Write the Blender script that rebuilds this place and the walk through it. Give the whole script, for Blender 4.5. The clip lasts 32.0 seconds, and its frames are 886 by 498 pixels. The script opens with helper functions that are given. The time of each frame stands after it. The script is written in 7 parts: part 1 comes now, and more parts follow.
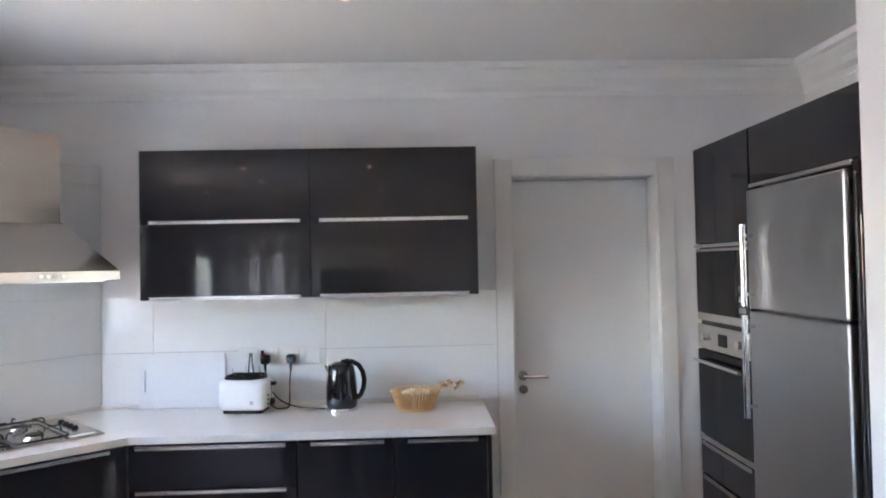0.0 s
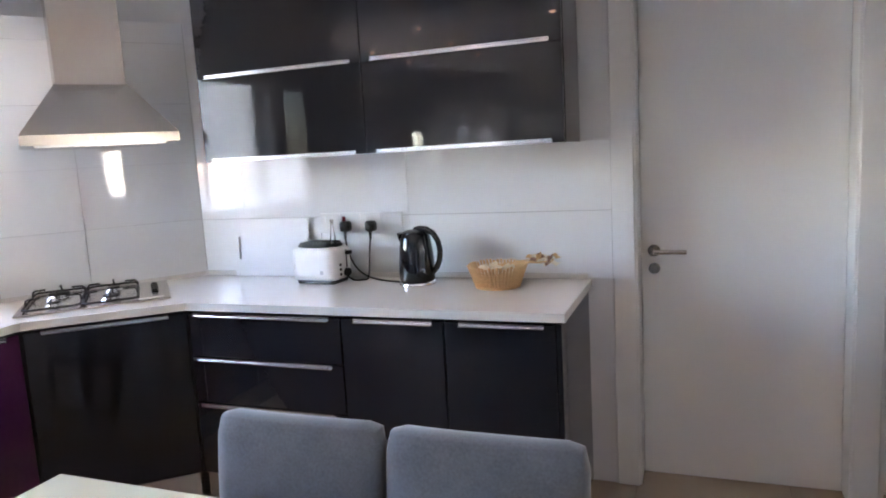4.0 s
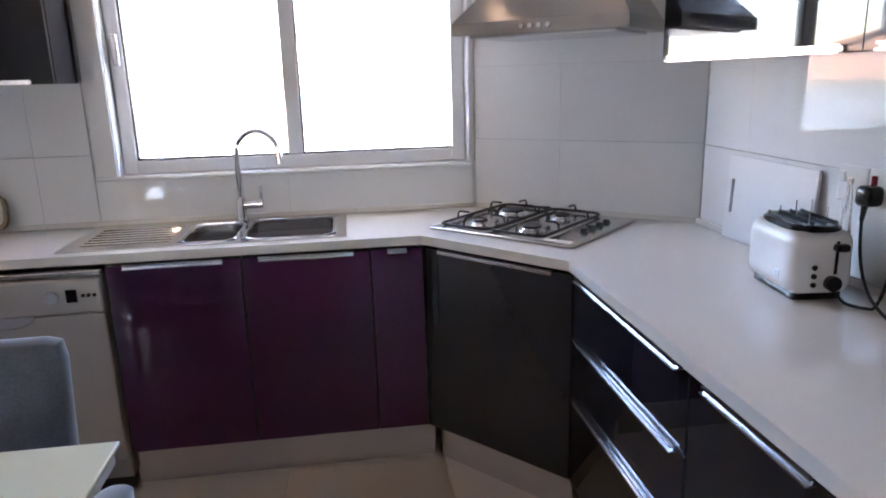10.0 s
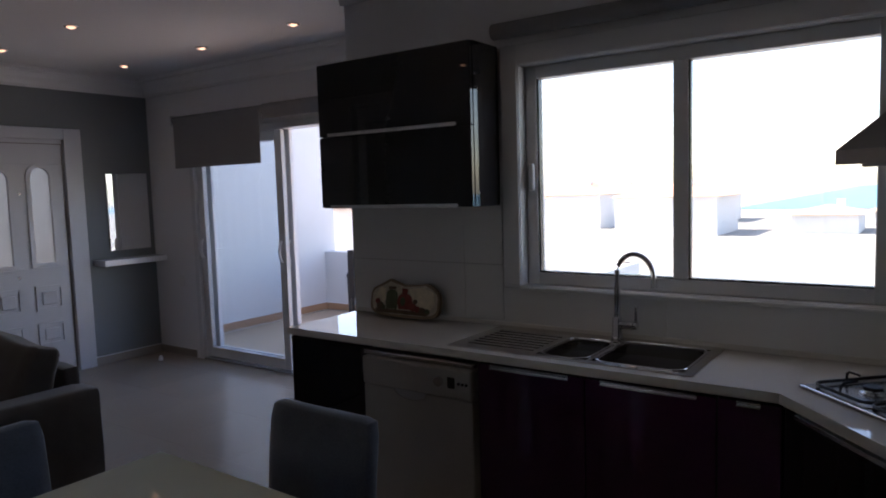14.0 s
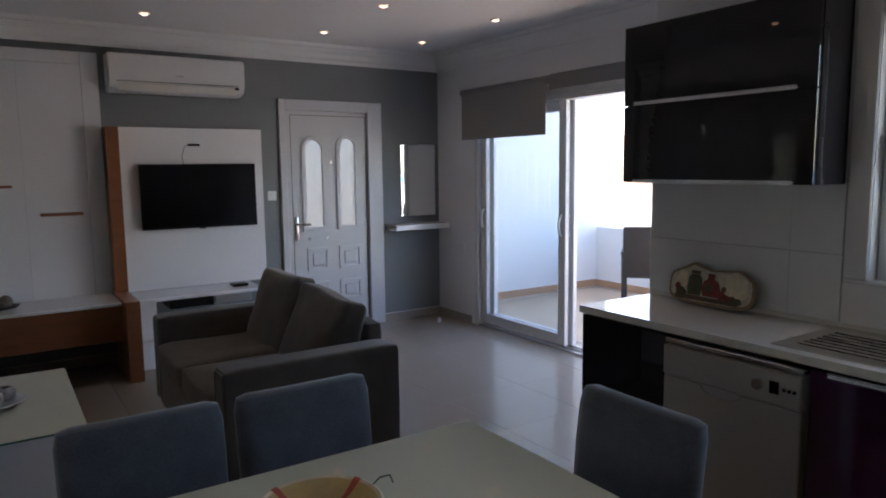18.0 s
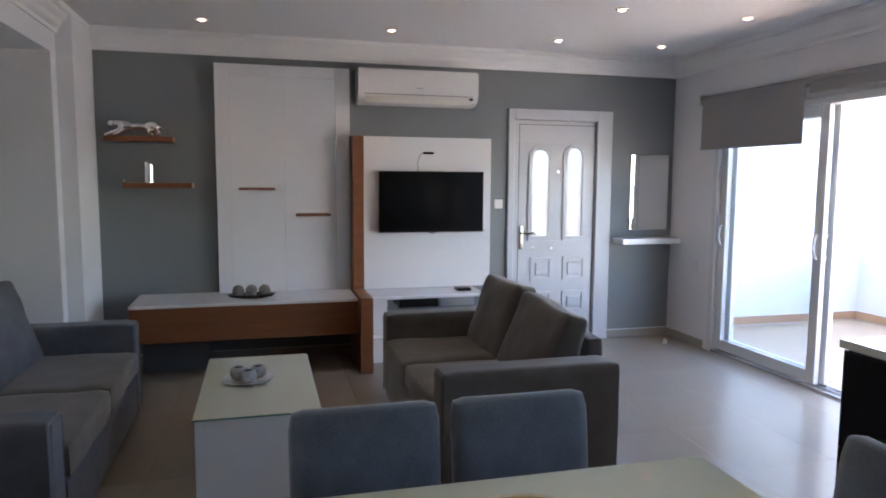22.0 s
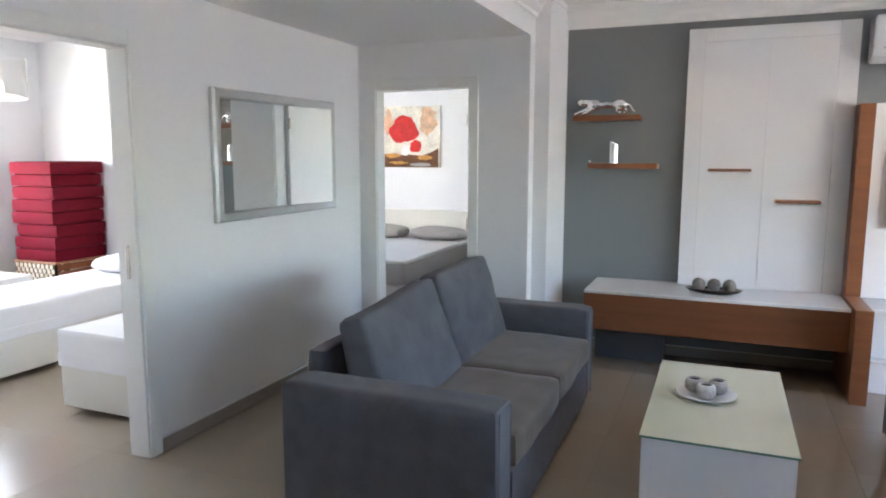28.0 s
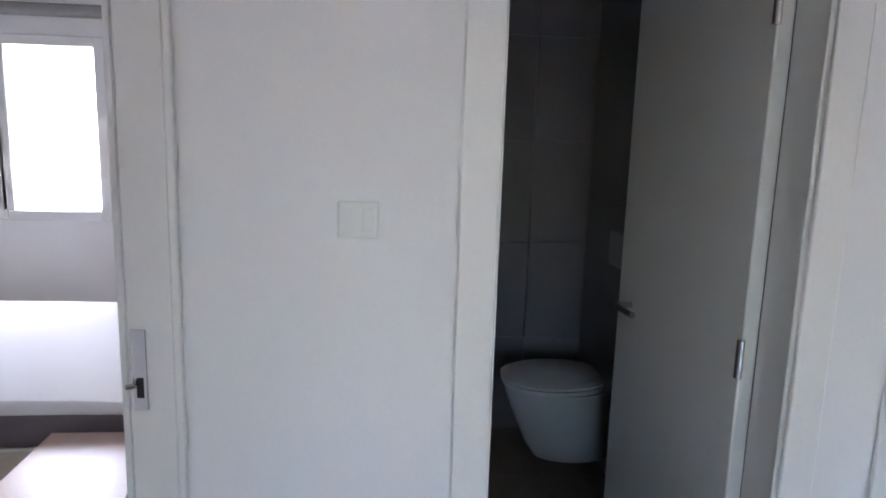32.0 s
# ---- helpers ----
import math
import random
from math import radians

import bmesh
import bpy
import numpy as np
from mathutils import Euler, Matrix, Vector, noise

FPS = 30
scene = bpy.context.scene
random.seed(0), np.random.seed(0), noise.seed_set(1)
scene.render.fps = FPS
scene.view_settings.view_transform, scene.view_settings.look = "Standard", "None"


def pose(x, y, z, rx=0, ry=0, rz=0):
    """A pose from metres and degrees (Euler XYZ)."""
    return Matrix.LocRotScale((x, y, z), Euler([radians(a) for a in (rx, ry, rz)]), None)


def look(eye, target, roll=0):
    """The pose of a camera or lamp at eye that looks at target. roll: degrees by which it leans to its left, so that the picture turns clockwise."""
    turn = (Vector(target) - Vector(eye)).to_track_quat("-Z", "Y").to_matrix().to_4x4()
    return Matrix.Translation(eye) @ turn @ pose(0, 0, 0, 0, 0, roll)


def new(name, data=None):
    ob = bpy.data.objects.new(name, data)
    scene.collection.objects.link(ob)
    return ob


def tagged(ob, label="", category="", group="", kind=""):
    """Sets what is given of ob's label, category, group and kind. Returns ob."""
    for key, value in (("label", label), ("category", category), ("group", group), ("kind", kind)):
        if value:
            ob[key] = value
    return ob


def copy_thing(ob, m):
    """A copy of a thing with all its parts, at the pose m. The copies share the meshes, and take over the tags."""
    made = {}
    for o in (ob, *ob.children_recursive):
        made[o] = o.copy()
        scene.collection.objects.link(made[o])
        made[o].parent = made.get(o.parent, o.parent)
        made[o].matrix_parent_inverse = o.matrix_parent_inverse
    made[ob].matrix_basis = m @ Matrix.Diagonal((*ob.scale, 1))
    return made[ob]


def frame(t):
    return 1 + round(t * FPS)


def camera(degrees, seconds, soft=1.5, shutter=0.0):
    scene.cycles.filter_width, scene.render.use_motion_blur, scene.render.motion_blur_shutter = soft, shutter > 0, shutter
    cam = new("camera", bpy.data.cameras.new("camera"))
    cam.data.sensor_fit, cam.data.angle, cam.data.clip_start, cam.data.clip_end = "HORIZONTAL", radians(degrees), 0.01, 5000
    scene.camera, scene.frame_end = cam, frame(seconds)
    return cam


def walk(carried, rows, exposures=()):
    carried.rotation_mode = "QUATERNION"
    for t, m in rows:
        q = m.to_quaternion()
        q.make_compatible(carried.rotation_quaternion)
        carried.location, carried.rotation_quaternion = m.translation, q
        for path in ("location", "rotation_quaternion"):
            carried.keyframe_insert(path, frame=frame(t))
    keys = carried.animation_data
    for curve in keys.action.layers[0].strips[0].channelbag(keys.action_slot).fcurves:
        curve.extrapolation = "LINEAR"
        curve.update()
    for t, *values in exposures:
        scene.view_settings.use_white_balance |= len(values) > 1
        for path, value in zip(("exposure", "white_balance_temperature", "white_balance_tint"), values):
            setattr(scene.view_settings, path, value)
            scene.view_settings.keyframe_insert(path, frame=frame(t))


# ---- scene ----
cam = camera(65.80, 32.0, soft=1.9)
ROWS = [
    (0, 0.216, 0.990, 1.608, -2.00, 1.38, 1.17),
    (0.5, 0.262, 1.020, 1.573, -2.18, -1.96, 2.90),
    (1, 0.309, 1.076, 1.531, -1.12, -4.71, 1.29),
    (1.5, 0.348, 1.156, 1.496, 2.91, -6.32, 2.76),
    (2, 0.445, 1.282, 1.480, 4.90, -7.04, 3.32),
    (2.5, 0.569, 1.413, 1.471, 11.31, -7.30, 1.42),
    (4.5, 1.128, 1.851, 1.450, 26.79, -8.70, 2.90),
    (5, 1.306, 1.926, 1.448, 36.02, -9.46, 1.29),
    (5.5, 1.428, 2.032, 1.451, 38.66, -10.81, 1.97),
    (6, 1.447, 2.195, 1.454, 43.49, -11.67, -1.26),
    (6.5, 1.422, 2.356, 1.458, 47.59, -12.58, 2.45),
    (7, 1.371, 2.598, 1.445, 53.89, -13.31, 0.89),
    (7.5, 1.327, 2.780, 1.426, 57.47, -15.63, 1.72),
    (8, 1.214, 2.888, 1.412, 55.97, -15.10, 0.74),
    (8.5, 1.072, 2.971, 1.413, 59.54, -15.03, 1.43),
    (9, 0.938, 3.055, 1.420, 65.66, -14.57, 2.42),
    (9.5, 0.904, 3.207, 1.438, 76.13, -13.83, 2.03),
    (10, 0.863, 3.342, 1.446, 81.82, -14.15, 1.60),
    (10.5, 0.792, 3.435, 1.442, 84.92, -14.25, 1.94),
    (11, 0.684, 3.518, 1.445, 92.23, -14.14, 0.13),
    (11.5, 0.590, 3.629, 1.441, 98.81, -12.26, 1.03),
    (12, 0.574, 3.771, 1.454, 106.31, -9.52, -0.46),
    (12.5, 0.588, 3.892, 1.467, 108.08, -7.48, -0.69),
    (13, 0.605, 3.973, 1.471, 114.25, -5.95, 0.50),
    (13.5, 0.647, 3.973, 1.511, 120.66, -5.60, 1.84),
    (14, 0.714, 3.933, 1.542, 125.11, -5.07, 1.71),
    (14.5, 0.734, 3.872, 1.549, 129.84, -4.49, 2.07),
    (16.5, 0.717, 3.779, 1.541, 140.38, -5.14, 1.47),
    (17, 0.733, 3.755, 1.545, 143.16, -6.02, 1.16),
    (17.5, 0.742, 3.718, 1.543, 145.08, -6.53, 1.13),
    (18, 0.742, 3.692, 1.539, 146.49, -6.80, 0.66),
    (18.5, 0.744, 3.670, 1.535, 148.35, -6.63, 0.65),
    (19, 0.738, 3.662, 1.532, 150.35, -6.08, 0.62),
    (19.5, 0.729, 3.648, 1.530, 152.27, -5.79, 0.71),
    (20, 0.722, 3.645, 1.529, 154.74, -5.60, 0.69),
    (20.5, 0.710, 3.651, 1.530, 157.39, -5.52, 0.40),
    (21, 0.704, 3.654, 1.530, 160.63, -5.54, 0.39),
    (21.5, 0.702, 3.643, 1.523, 163.16, -5.69, 0.10),
    (22, 0.716, 3.615, 1.520, 165.13, -5.79, -0.38),
    (22.5, 0.723, 3.591, 1.522, 166.38, -5.83, -0.29),
    (23, 0.756, 3.551, 1.527, 167.23, -5.95, -0.37),
    (23.5, 0.774, 3.535, 1.524, 168.19, -5.96, -0.57),
    (24, 0.798, 3.521, 1.516, 168.84, -5.72, -0.24),
    (24.5, 0.819, 3.501, 1.515, 169.91, -5.62, -0.19),
    (26.5, 0.829, 3.387, 1.537, 184.89, -6.41, 0.23),
    (27, 0.773, 3.314, 1.551, 192.98, -6.66, -0.00),
    (27.5, 0.743, 3.216, 1.554, 198.75, -6.95, -0.14),
    (28, 0.774, 3.151, 1.544, 202.22, -7.86, -0.05),
    (28.5, 0.928, 3.054, 1.527, 205.20, -8.21, 0.91),
    (29, 1.106, 2.949, 1.506, 207.96, -9.48, -0.06),
    (29.5, 1.272, 2.840, 1.499, 214.67, -10.81, -0.64),
    (30, 1.433, 2.789, 1.509, 223.56, -10.58, -0.25),
    (30.5, 1.556, 2.740, 1.518, 229.58, -10.49, -1.84),
    (31, 1.727, 2.605, 1.520, 239.55, -9.46, 0.46),
    (31.5, 1.950, 2.613, 1.498, 251.53, -10.06, -0.90),
    (32, 2.111, 2.611, 1.519, 264.64, -10.01, -1.74),
]
EXPOSURES = [(0.0, 5.42, 6900, 20), (1.0, 5.55, 6900, 20), (2.0, 5.55, 6950, 21), (5.0, 5.4, 6950, 23), (7.0, 5.27, 6780, 23), (9.0, 5.27, 6760, 25), (10.0, 4.97, 6740, 25),
             (11.0, 4.52, 6700, 26), (12.0, 3.87, 6680, 28), (13.0, 2.78, 6820, 28), (14.0, 2.05, 6880, 25), (17.0, 2.65, 6980, 19), (19.0, 3.25, 6880, 18),
             (21.0, 3.78, 6900, 18), (23.0, 4.38, 6780, 18), (24.5, 4.6, 6740, 18), (27.0, 5.02, 6840, 15), (28.0, 5.1, 6820, 14), (29.0, 5.05, 6740, 14),
             (30.0, 4.86, 6720, 16), (31.0, 4.6, 6660, 16), (32.0, 4.82, 6520, 20)]
walk(cam, [(t, pose(x, y, z, 90 + pitch, roll, yaw)) for t, x, y, z, yaw, pitch, roll in ROWS], EXPOSURES)

# ---- world, sun ----
SUN_EL, SUN_AZ = 52.0, 165.0          # degrees; azimuth clockwise from +y
world = bpy.data.worlds.new("sky")
scene.world = world
world.use_nodes = True
wn = world.node_tree.nodes
sky = wn.new("ShaderNodeTexSky")
sky.sky_type = "NISHITA"
sky.sun_disc = False
sky.sun_elevation = radians(SUN_EL)
sky.sun_rotation = radians(SUN_AZ)
wn["Background"].inputs["Strength"].default_value = 0.15
world.node_tree.links.new(sky.outputs["Color"], wn["Background"].inputs["Color"])
sun = new("sun", bpy.data.lights.new("sun", "SUN"))
sun.data.energy, sun.data.angle, sun.data.color = 4.0, radians(0.5), (1.0, 0.95, 0.88)
az, el = radians(SUN_AZ), radians(SUN_EL)
to_sun = Vector((math.sin(az) * math.cos(el), math.cos(az) * math.cos(el), math.sin(el)))
sun.matrix_world = look(to_sun * 30, (0, 0, 0))


def window_light(name, place, target, w, h, watts, color=(0.86, 0.93, 1.0)):
    """An area lamp added in a window opening to boost the skylight there."""
    ob = new(name, bpy.data.lights.new(name, "AREA"))
    ob.data.shape, ob.data.size, ob.data.size_y, ob.data.energy, ob.data.color = "RECTANGLE", w, h, watts, color
    ob.matrix_world = look(place, target)
    return ob


SPOT_WATTS = 0.2
SPOTS = [(-2.6, -1.67), (-1.66, -1.69), (-0.28, -1.70), (1.10, -1.73), (-2.6, -0.6), (-1.64, -0.63), (-2.55, 0.46), (-1.58, 0.45), (-1.46, 3.57), (-0.05, 3.62), (1.29, 3.62),
         (-0.28, 0.45), (1.10, 0.45), (-1.46, 2.3), (-0.05, 2.3), (1.29, 2.3)]
for x, y in SPOTS:
    lamp = new("ceiling_spot_light", bpy.data.lights.new("ceiling_spot_light", "SPOT"))
    lamp.data.energy, lamp.data.spot_size, lamp.data.spot_blend, lamp.data.shadow_soft_size, lamp.data.color = SPOT_WATTS, radians(110), 0.8, 0.03, (1.0, 0.78, 0.56)
    lamp.location = (x, y, 2.60)
window_light("bedroom_daylight", (7.02, -0.36, 1.5), (4.0, 0.0, 0.8), 1.1, 1.0, 1.2, (0.97, 0.96, 0.95))
# brightens the rose room through a window that was added out of view
window_light("rose_room_fill", (5.46, -2.9, 1.6), (3.0, -3.2, 0.8), 0.7, 1.2, 0.3)
window_light("desk_room_daylight", (6.05, 4.385, 1.45), (3.5, 4.0, 0.5), 0.6, 0.9, 0.75, (0.97, 0.96, 0.97))


# ---- materials ----
def material(name, color, rough=0.5, metal=0.0, vary=0.06, scale=3.0, grain=60.0, bump=0.0, spec=0.5, coat=0.0,
             sheen=0.0, stretch=(1, 1, 1), trans=0.0, aniso=0.0, per_object=0.0, rough_vary=0.05):
    """A principled material whose colour, roughness and relief vary at two scales."""
    m = bpy.data.materials.new(name)
    m.use_nodes = True
    nt = m.node_tree
    n, link = nt.nodes, nt.links.new
    p = n["Principled BSDF"]
    co = n.new("ShaderNodeTexCoord")
    mp = n.new("ShaderNodeMapping")
    mp.inputs["Scale"].default_value = stretch
    link(co.outputs["Object"], mp.inputs["Vector"])
    big, fine = n.new("ShaderNodeTexNoise"), n.new("ShaderNodeTexNoise")
    big.inputs["Scale"].default_value, fine.inputs["Scale"].default_value = scale, grain
    big.inputs["Detail"].default_value = 4
    fine.inputs["Detail"].default_value = 3
    for q in (big, fine):
        link(mp.outputs["Vector"], q.inputs["Vector"])
    mix = n.new("ShaderNodeMath")
    mix.operation = "MULTIPLY_ADD"
    link(big.outputs["Fac"], mix.inputs[0])
    mix.inputs[1].default_value = 0.6
    half = n.new("ShaderNodeMath")
    half.operation = "MULTIPLY"
    half.inputs[1].default_value = 0.4
    link(fine.outputs["Fac"], half.inputs[0])
    link(half.outputs[0], mix.inputs[2])
    ramp = n.new("ShaderNodeValToRGB")
    lo, hi = [max(0, c * (1 - vary)) for c in color], [min(1, c * (1 + vary)) for c in color]
    ramp.color_ramp.elements[0].position, ramp.color_ramp.elements[1].position = 0.3, 0.7
    ramp.color_ramp.elements[0].color, ramp.color_ramp.elements[1].color = (*lo, 1), (*hi, 1)
    link(mix.outputs[0], ramp.inputs["Fac"])
    out = ramp.outputs["Color"]
    if per_object:
        info, hsv = n.new("ShaderNodeObjectInfo"), n.new("ShaderNodeHueSaturation")
        rng = n.new("ShaderNodeMapRange")
        rng.inputs["To Min"].default_value, rng.inputs["To Max"].default_value = 1 - per_object, 1 + per_object
        link(info.outputs["Random"], rng.inputs["Value"])
        link(rng.outputs["Result"], hsv.inputs["Value"])
        link(out, hsv.inputs["Color"])
        out = hsv.outputs["Color"]
    link(out, p.inputs["Base Color"])
    rr = n.new("ShaderNodeMapRange")
    rr.inputs["To Min"].default_value, rr.inputs["To Max"].default_value = max(0.01, rough - rough_vary * rough), min(1, rough + rough_vary * rough)
    link(big.outputs["Fac"], rr.inputs["Value"])
    link(rr.outputs["Result"], p.inputs["Roughness"])
    p.inputs["Metallic"].default_value = metal
    p.inputs["Specular IOR Level"].default_value = spec
    p.inputs["Coat Weight"].default_value = coat
    p.inputs["Coat Roughness"].default_value = 0.03
    p.inputs["Sheen Weight"].default_value = sheen
    p.inputs["Transmission Weight"].default_value = trans
    if aniso:
        tan = n.new("ShaderNodeTangent")
        tan.direction_type, tan.axis = "RADIAL", "Z"
        link(tan.outputs["Tangent"], p.inputs["Tangent"])
        p.inputs["Anisotropic"].default_value = aniso
    if bump:
        b = n.new("ShaderNodeBump")
        b.inputs["Strength"].default_value, b.inputs["Distance"].default_value = bump, 0.004
        link(fine.outputs["Fac"], b.inputs["Height"])
        link(b.outputs["Normal"], p.inputs["Normal"])
    return m


def glowing(name, color, strength):
    m = bpy.data.materials.new(name)
    m.use_nodes = True
    p = m.node_tree.nodes["Principled BSDF"]
    p.inputs["Base Color"].default_value = (*color, 1)
    p.inputs["Emission Color"].default_value = (*color, 1)
    p.inputs["Emission Strength"].default_value = strength
    return m


def glass(name, color=(0.95, 0.98, 0.97), rough=0.0):
    """Thin window glass: mostly clear, with a mirror's sheen at a slant."""
    m = bpy.data.materials.new(name)
    m.use_nodes = True
    n, link = m.node_tree.nodes, m.node_tree.links.new
    n.remove(n["Principled BSDF"])
    clear, gloss, mix = n.new("ShaderNodeBsdfTransparent"), n.new("ShaderNodeBsdfGlossy"), n.new("ShaderNodeMixShader")
    clear.inputs["Color"].default_value = (*color, 1)
    gloss.inputs["Roughness"].default_value = rough
    lw, po, ma = n.new("ShaderNodeLayerWeight"), n.new("ShaderNodeMath"), n.new("ShaderNodeMath")
    lw.inputs["Blend"].default_value = 0.5
    po.operation, ma.operation = "POWER", "MULTIPLY_ADD"
    po.inputs[1].default_value, ma.inputs[1].default_value, ma.inputs[2].default_value = 5.0, 0.9, 0.04
    link(lw.outputs["Facing"], po.inputs[0])
    link(po.outputs[0], ma.inputs[0])
    link(ma.outputs[0], mix.inputs["Fac"])
    link(clear.outputs[0], mix.inputs[1])
    link(gloss.outputs[0], mix.inputs[2])
    link(mix.outputs[0], n["Material Output"].inputs["Surface"])
    return m


WALL = material("white_wall_paint", (0.79, 0.79, 0.80), 0.75, vary=0.025, scale=1.2, grain=180, bump=0.05)
GREY_PANEL = material("grey_board", (0.10, 0.105, 0.115), 0.5, vary=0.05, grain=80)
GREY_WALL = material("grey_wall_paint", (0.215, 0.232, 0.240), 0.7, vary=0.04, scale=1.5, grain=180, bump=0.05)
CEIL = material("ceiling_paint", (0.81, 0.81, 0.82), 0.8, vary=0.02, scale=0.8, grain=150, bump=0.04)
PLASTER = material("cornice_plaster", (0.82, 0.82, 0.82), 0.7, vary=0.02, grain=120)
OUTWALL = material("white_render", (0.64, 0.64, 0.63), 0.85, vary=0.04, grain=220, bump=0.15)
FLOOR_TILE = material("beige_porcelain", (0.345, 0.290, 0.230), 0.22, vary=0.035, scale=1.5, grain=45, spec=0.5, per_object=0.03, rough_vary=0.1)
GROUT = material("grout", (0.36, 0.295, 0.23), 0.9, vary=0.1, grain=150)
BALCONY_TILE = material("warm_balcony_tile", (0.44, 0.33, 0.225), 0.4, vary=0.08, scale=1.5, grain=50)
TERRA_SKIRT = material("terracotta_skirting", (0.40, 0.235, 0.135), 0.5, vary=0.1, grain=60)
SKIRT = material("skirting_tile", (0.33, 0.29, 0.25), 0.35, vary=0.06, grain=60)
WHITE_TILE = material("white_wall_tile", (0.79, 0.80, 0.80), 0.035, vary=0.012, scale=2, grain=30, spec=0.5, per_object=0.01)
TILE_GROUT = material("grey_grout", (0.60, 0.60, 0.595), 0.9, vary=0.05)
BLACK = material("black_lacquer", (0.0155, 0.0150, 0.0175), 0.025, vary=0.01, spec=0.5, rough_vary=0.0)
KETTLE = material("kettle_gloss_black", (0.006, 0.006, 0.007), 0.08, vary=0.02, rough_vary=0.0)
CARCASS = material("dark_carcass", (0.016, 0.015, 0.017), 0.3, vary=0.1)
# black doors under the window, coloured purple to stand in for its glare
GLARE_BLACK = material("black_lacquer_purple_glare", (0.072, 0.017, 0.056), 0.06, vary=0.12, spec=0.5)
HOOD_STEEL = material("brushed_hood_steel", (0.52, 0.48, 0.44), 0.17, metal=1.0, vary=0.03, scale=3, grain=90, stretch=(1, 1, 30), aniso=0.85)
DOOR_PVC = material("entrance_door_pvc", (0.55, 0.565, 0.59), 0.35, vary=0.02, grain=60)
QUARTZ = material("white_quartz", (0.725, 0.705, 0.665), 0.03, vary=0.008, scale=9, grain=240, spec=0.8)
STEEL = material("brushed_steel", (0.54, 0.51, 0.48), 0.22, metal=1.0, vary=0.03, scale=3, grain=90, stretch=(1, 1, 30))
STEEL_DARK = material("fridge_steel", (0.45, 0.46, 0.475), 0.30, metal=1.0, vary=0.02, scale=1.2, grain=60, stretch=(1, 6, 0.3))
SILVER_PAINT = material("silver_grey_paint", (0.42, 0.40, 0.37), 0.35, metal=0.35, vary=0.05, grain=90)
SINK_STEEL = material("polished_sink_steel", (0.57, 0.54, 0.51), 0.13, metal=1.0, vary=0.03, scale=3, grain=90, stretch=(1, 1, 30))
CHROME = material("chrome", (0.75, 0.75, 0.76), 0.06, metal=1.0, vary=0.02)
ALU = material("aluminium_strip", (0.70, 0.70, 0.71), 0.22, metal=1.0, vary=0.04, grain=120, stretch=(1, 1, 20))
IRON = material("cast_iron", (0.012, 0.012, 0.013), 0.5, vary=0.2, grain=150, bump=0.1)
DOOR_WHITE = material("white_door_paint", (0.79, 0.79, 0.775), 0.32, vary=0.02, grain=80, bump=0.01)
PVC = material("white_pvc", (0.68, 0.69, 0.70), 0.33, vary=0.02, grain=60)
PLASTIC_W = material("white_plastic", (0.75, 0.75, 0.74), 0.3, vary=0.02)
PLASTIC_B = material("black_plastic", (0.012, 0.012, 0.013), 0.25, vary=0.15)
VELVET = material("grey_chair_velvet", (0.085, 0.101, 0.126), 0.9, vary=0.34, scale=7, grain=160, bump=0.02, sheen=0.6, spec=0.2)
FABRIC = material("grey_sofa_fabric", (0.104, 0.107, 0.123), 0.95, vary=0.24, scale=9, grain=260, bump=0.10, sheen=0.15, spec=0.2)
# sofa cloth tinted warmer, for the yellowish light falling on the seats
FABRIC_SEAT = material("warm_lit_seat_fabric", (0.130, 0.110, 0.088), 0.95, vary=0.22, scale=9, grain=260, bump=0.10, sheen=0.25, spec=0.2)
FABRIC_BROWN = material("taupe_sofa_fabric", (0.112, 0.100, 0.089), 0.95, vary=0.22, scale=9, grain=260, bump=0.10, sheen=0.35, spec=0.2)
DARK_WOOD = material("dark_wood", (0.035, 0.022, 0.016), 0.4, vary=0.2, grain=30, stretch=(1, 1, 12))
CHERRY = material("cherry_veneer", (0.235, 0.085, 0.034), 0.38, vary=0.16, scale=2.5, grain=28, stretch=(0.6, 8, 8), bump=0.02)
PINE = material("light_wood", (0.42, 0.20, 0.10), 0.45, vary=0.15, scale=2.5, grain=26, stretch=(0.8, 8, 8))
WHITE_LACQ = material("white_lacquer", (0.78, 0.78, 0.79), 0.18, vary=0.012, spec=0.5)
GLASS_TOP = material("white_back_painted_glass", (0.67, 0.70, 0.55), 0.04, vary=0.012, spec=0.7)
GLASS_EDGE = material("green_glass_edge", (0.10, 0.22, 0.17), 0.1, vary=0.05)
CLEAR = glass("window_glass")
LAMP_GLASS = glass("lamp_glass", (0.995, 0.995, 0.99))
TINT = glass("slider_glass", (0.92, 0.95, 0.97))
FROST = material("frosted_glass", (0.25, 0.27, 0.29), 0.5, trans=0.6, vary=0.05, grain=120)
MIRROR = material("mirror_silver", (0.86, 0.88, 0.88), 0.015, metal=1.0, vary=0.005)
SILVER = material("polished_silver", (0.80, 0.80, 0.80), 0.12, metal=1.0, vary=0.08, grain=40, bump=0.2)
FRAME_SILVER = material("brushed_silver_frame", (0.62, 0.62, 0.62), 0.28, metal=1.0, vary=0.06, grain=40)
SCREEN = material("tv_screen", (0.004, 0.004, 0.005), 0.16, vary=0.02, spec=0.2)
BLIND = material("grey_roller_blind", (0.26, 0.255, 0.255), 0.9, vary=0.04, grain=300, bump=0.15)
WICKER = material("wicker", (0.65, 0.42, 0.21), 0.65, vary=0.25, grain=60, stretch=(1, 1, 6), bump=0.3)
RED = material("red_fabric", (0.135, 0.003, 0.012), 0.9, vary=0.2, scale=8, grain=120, bump=0.1, spec=0.2)
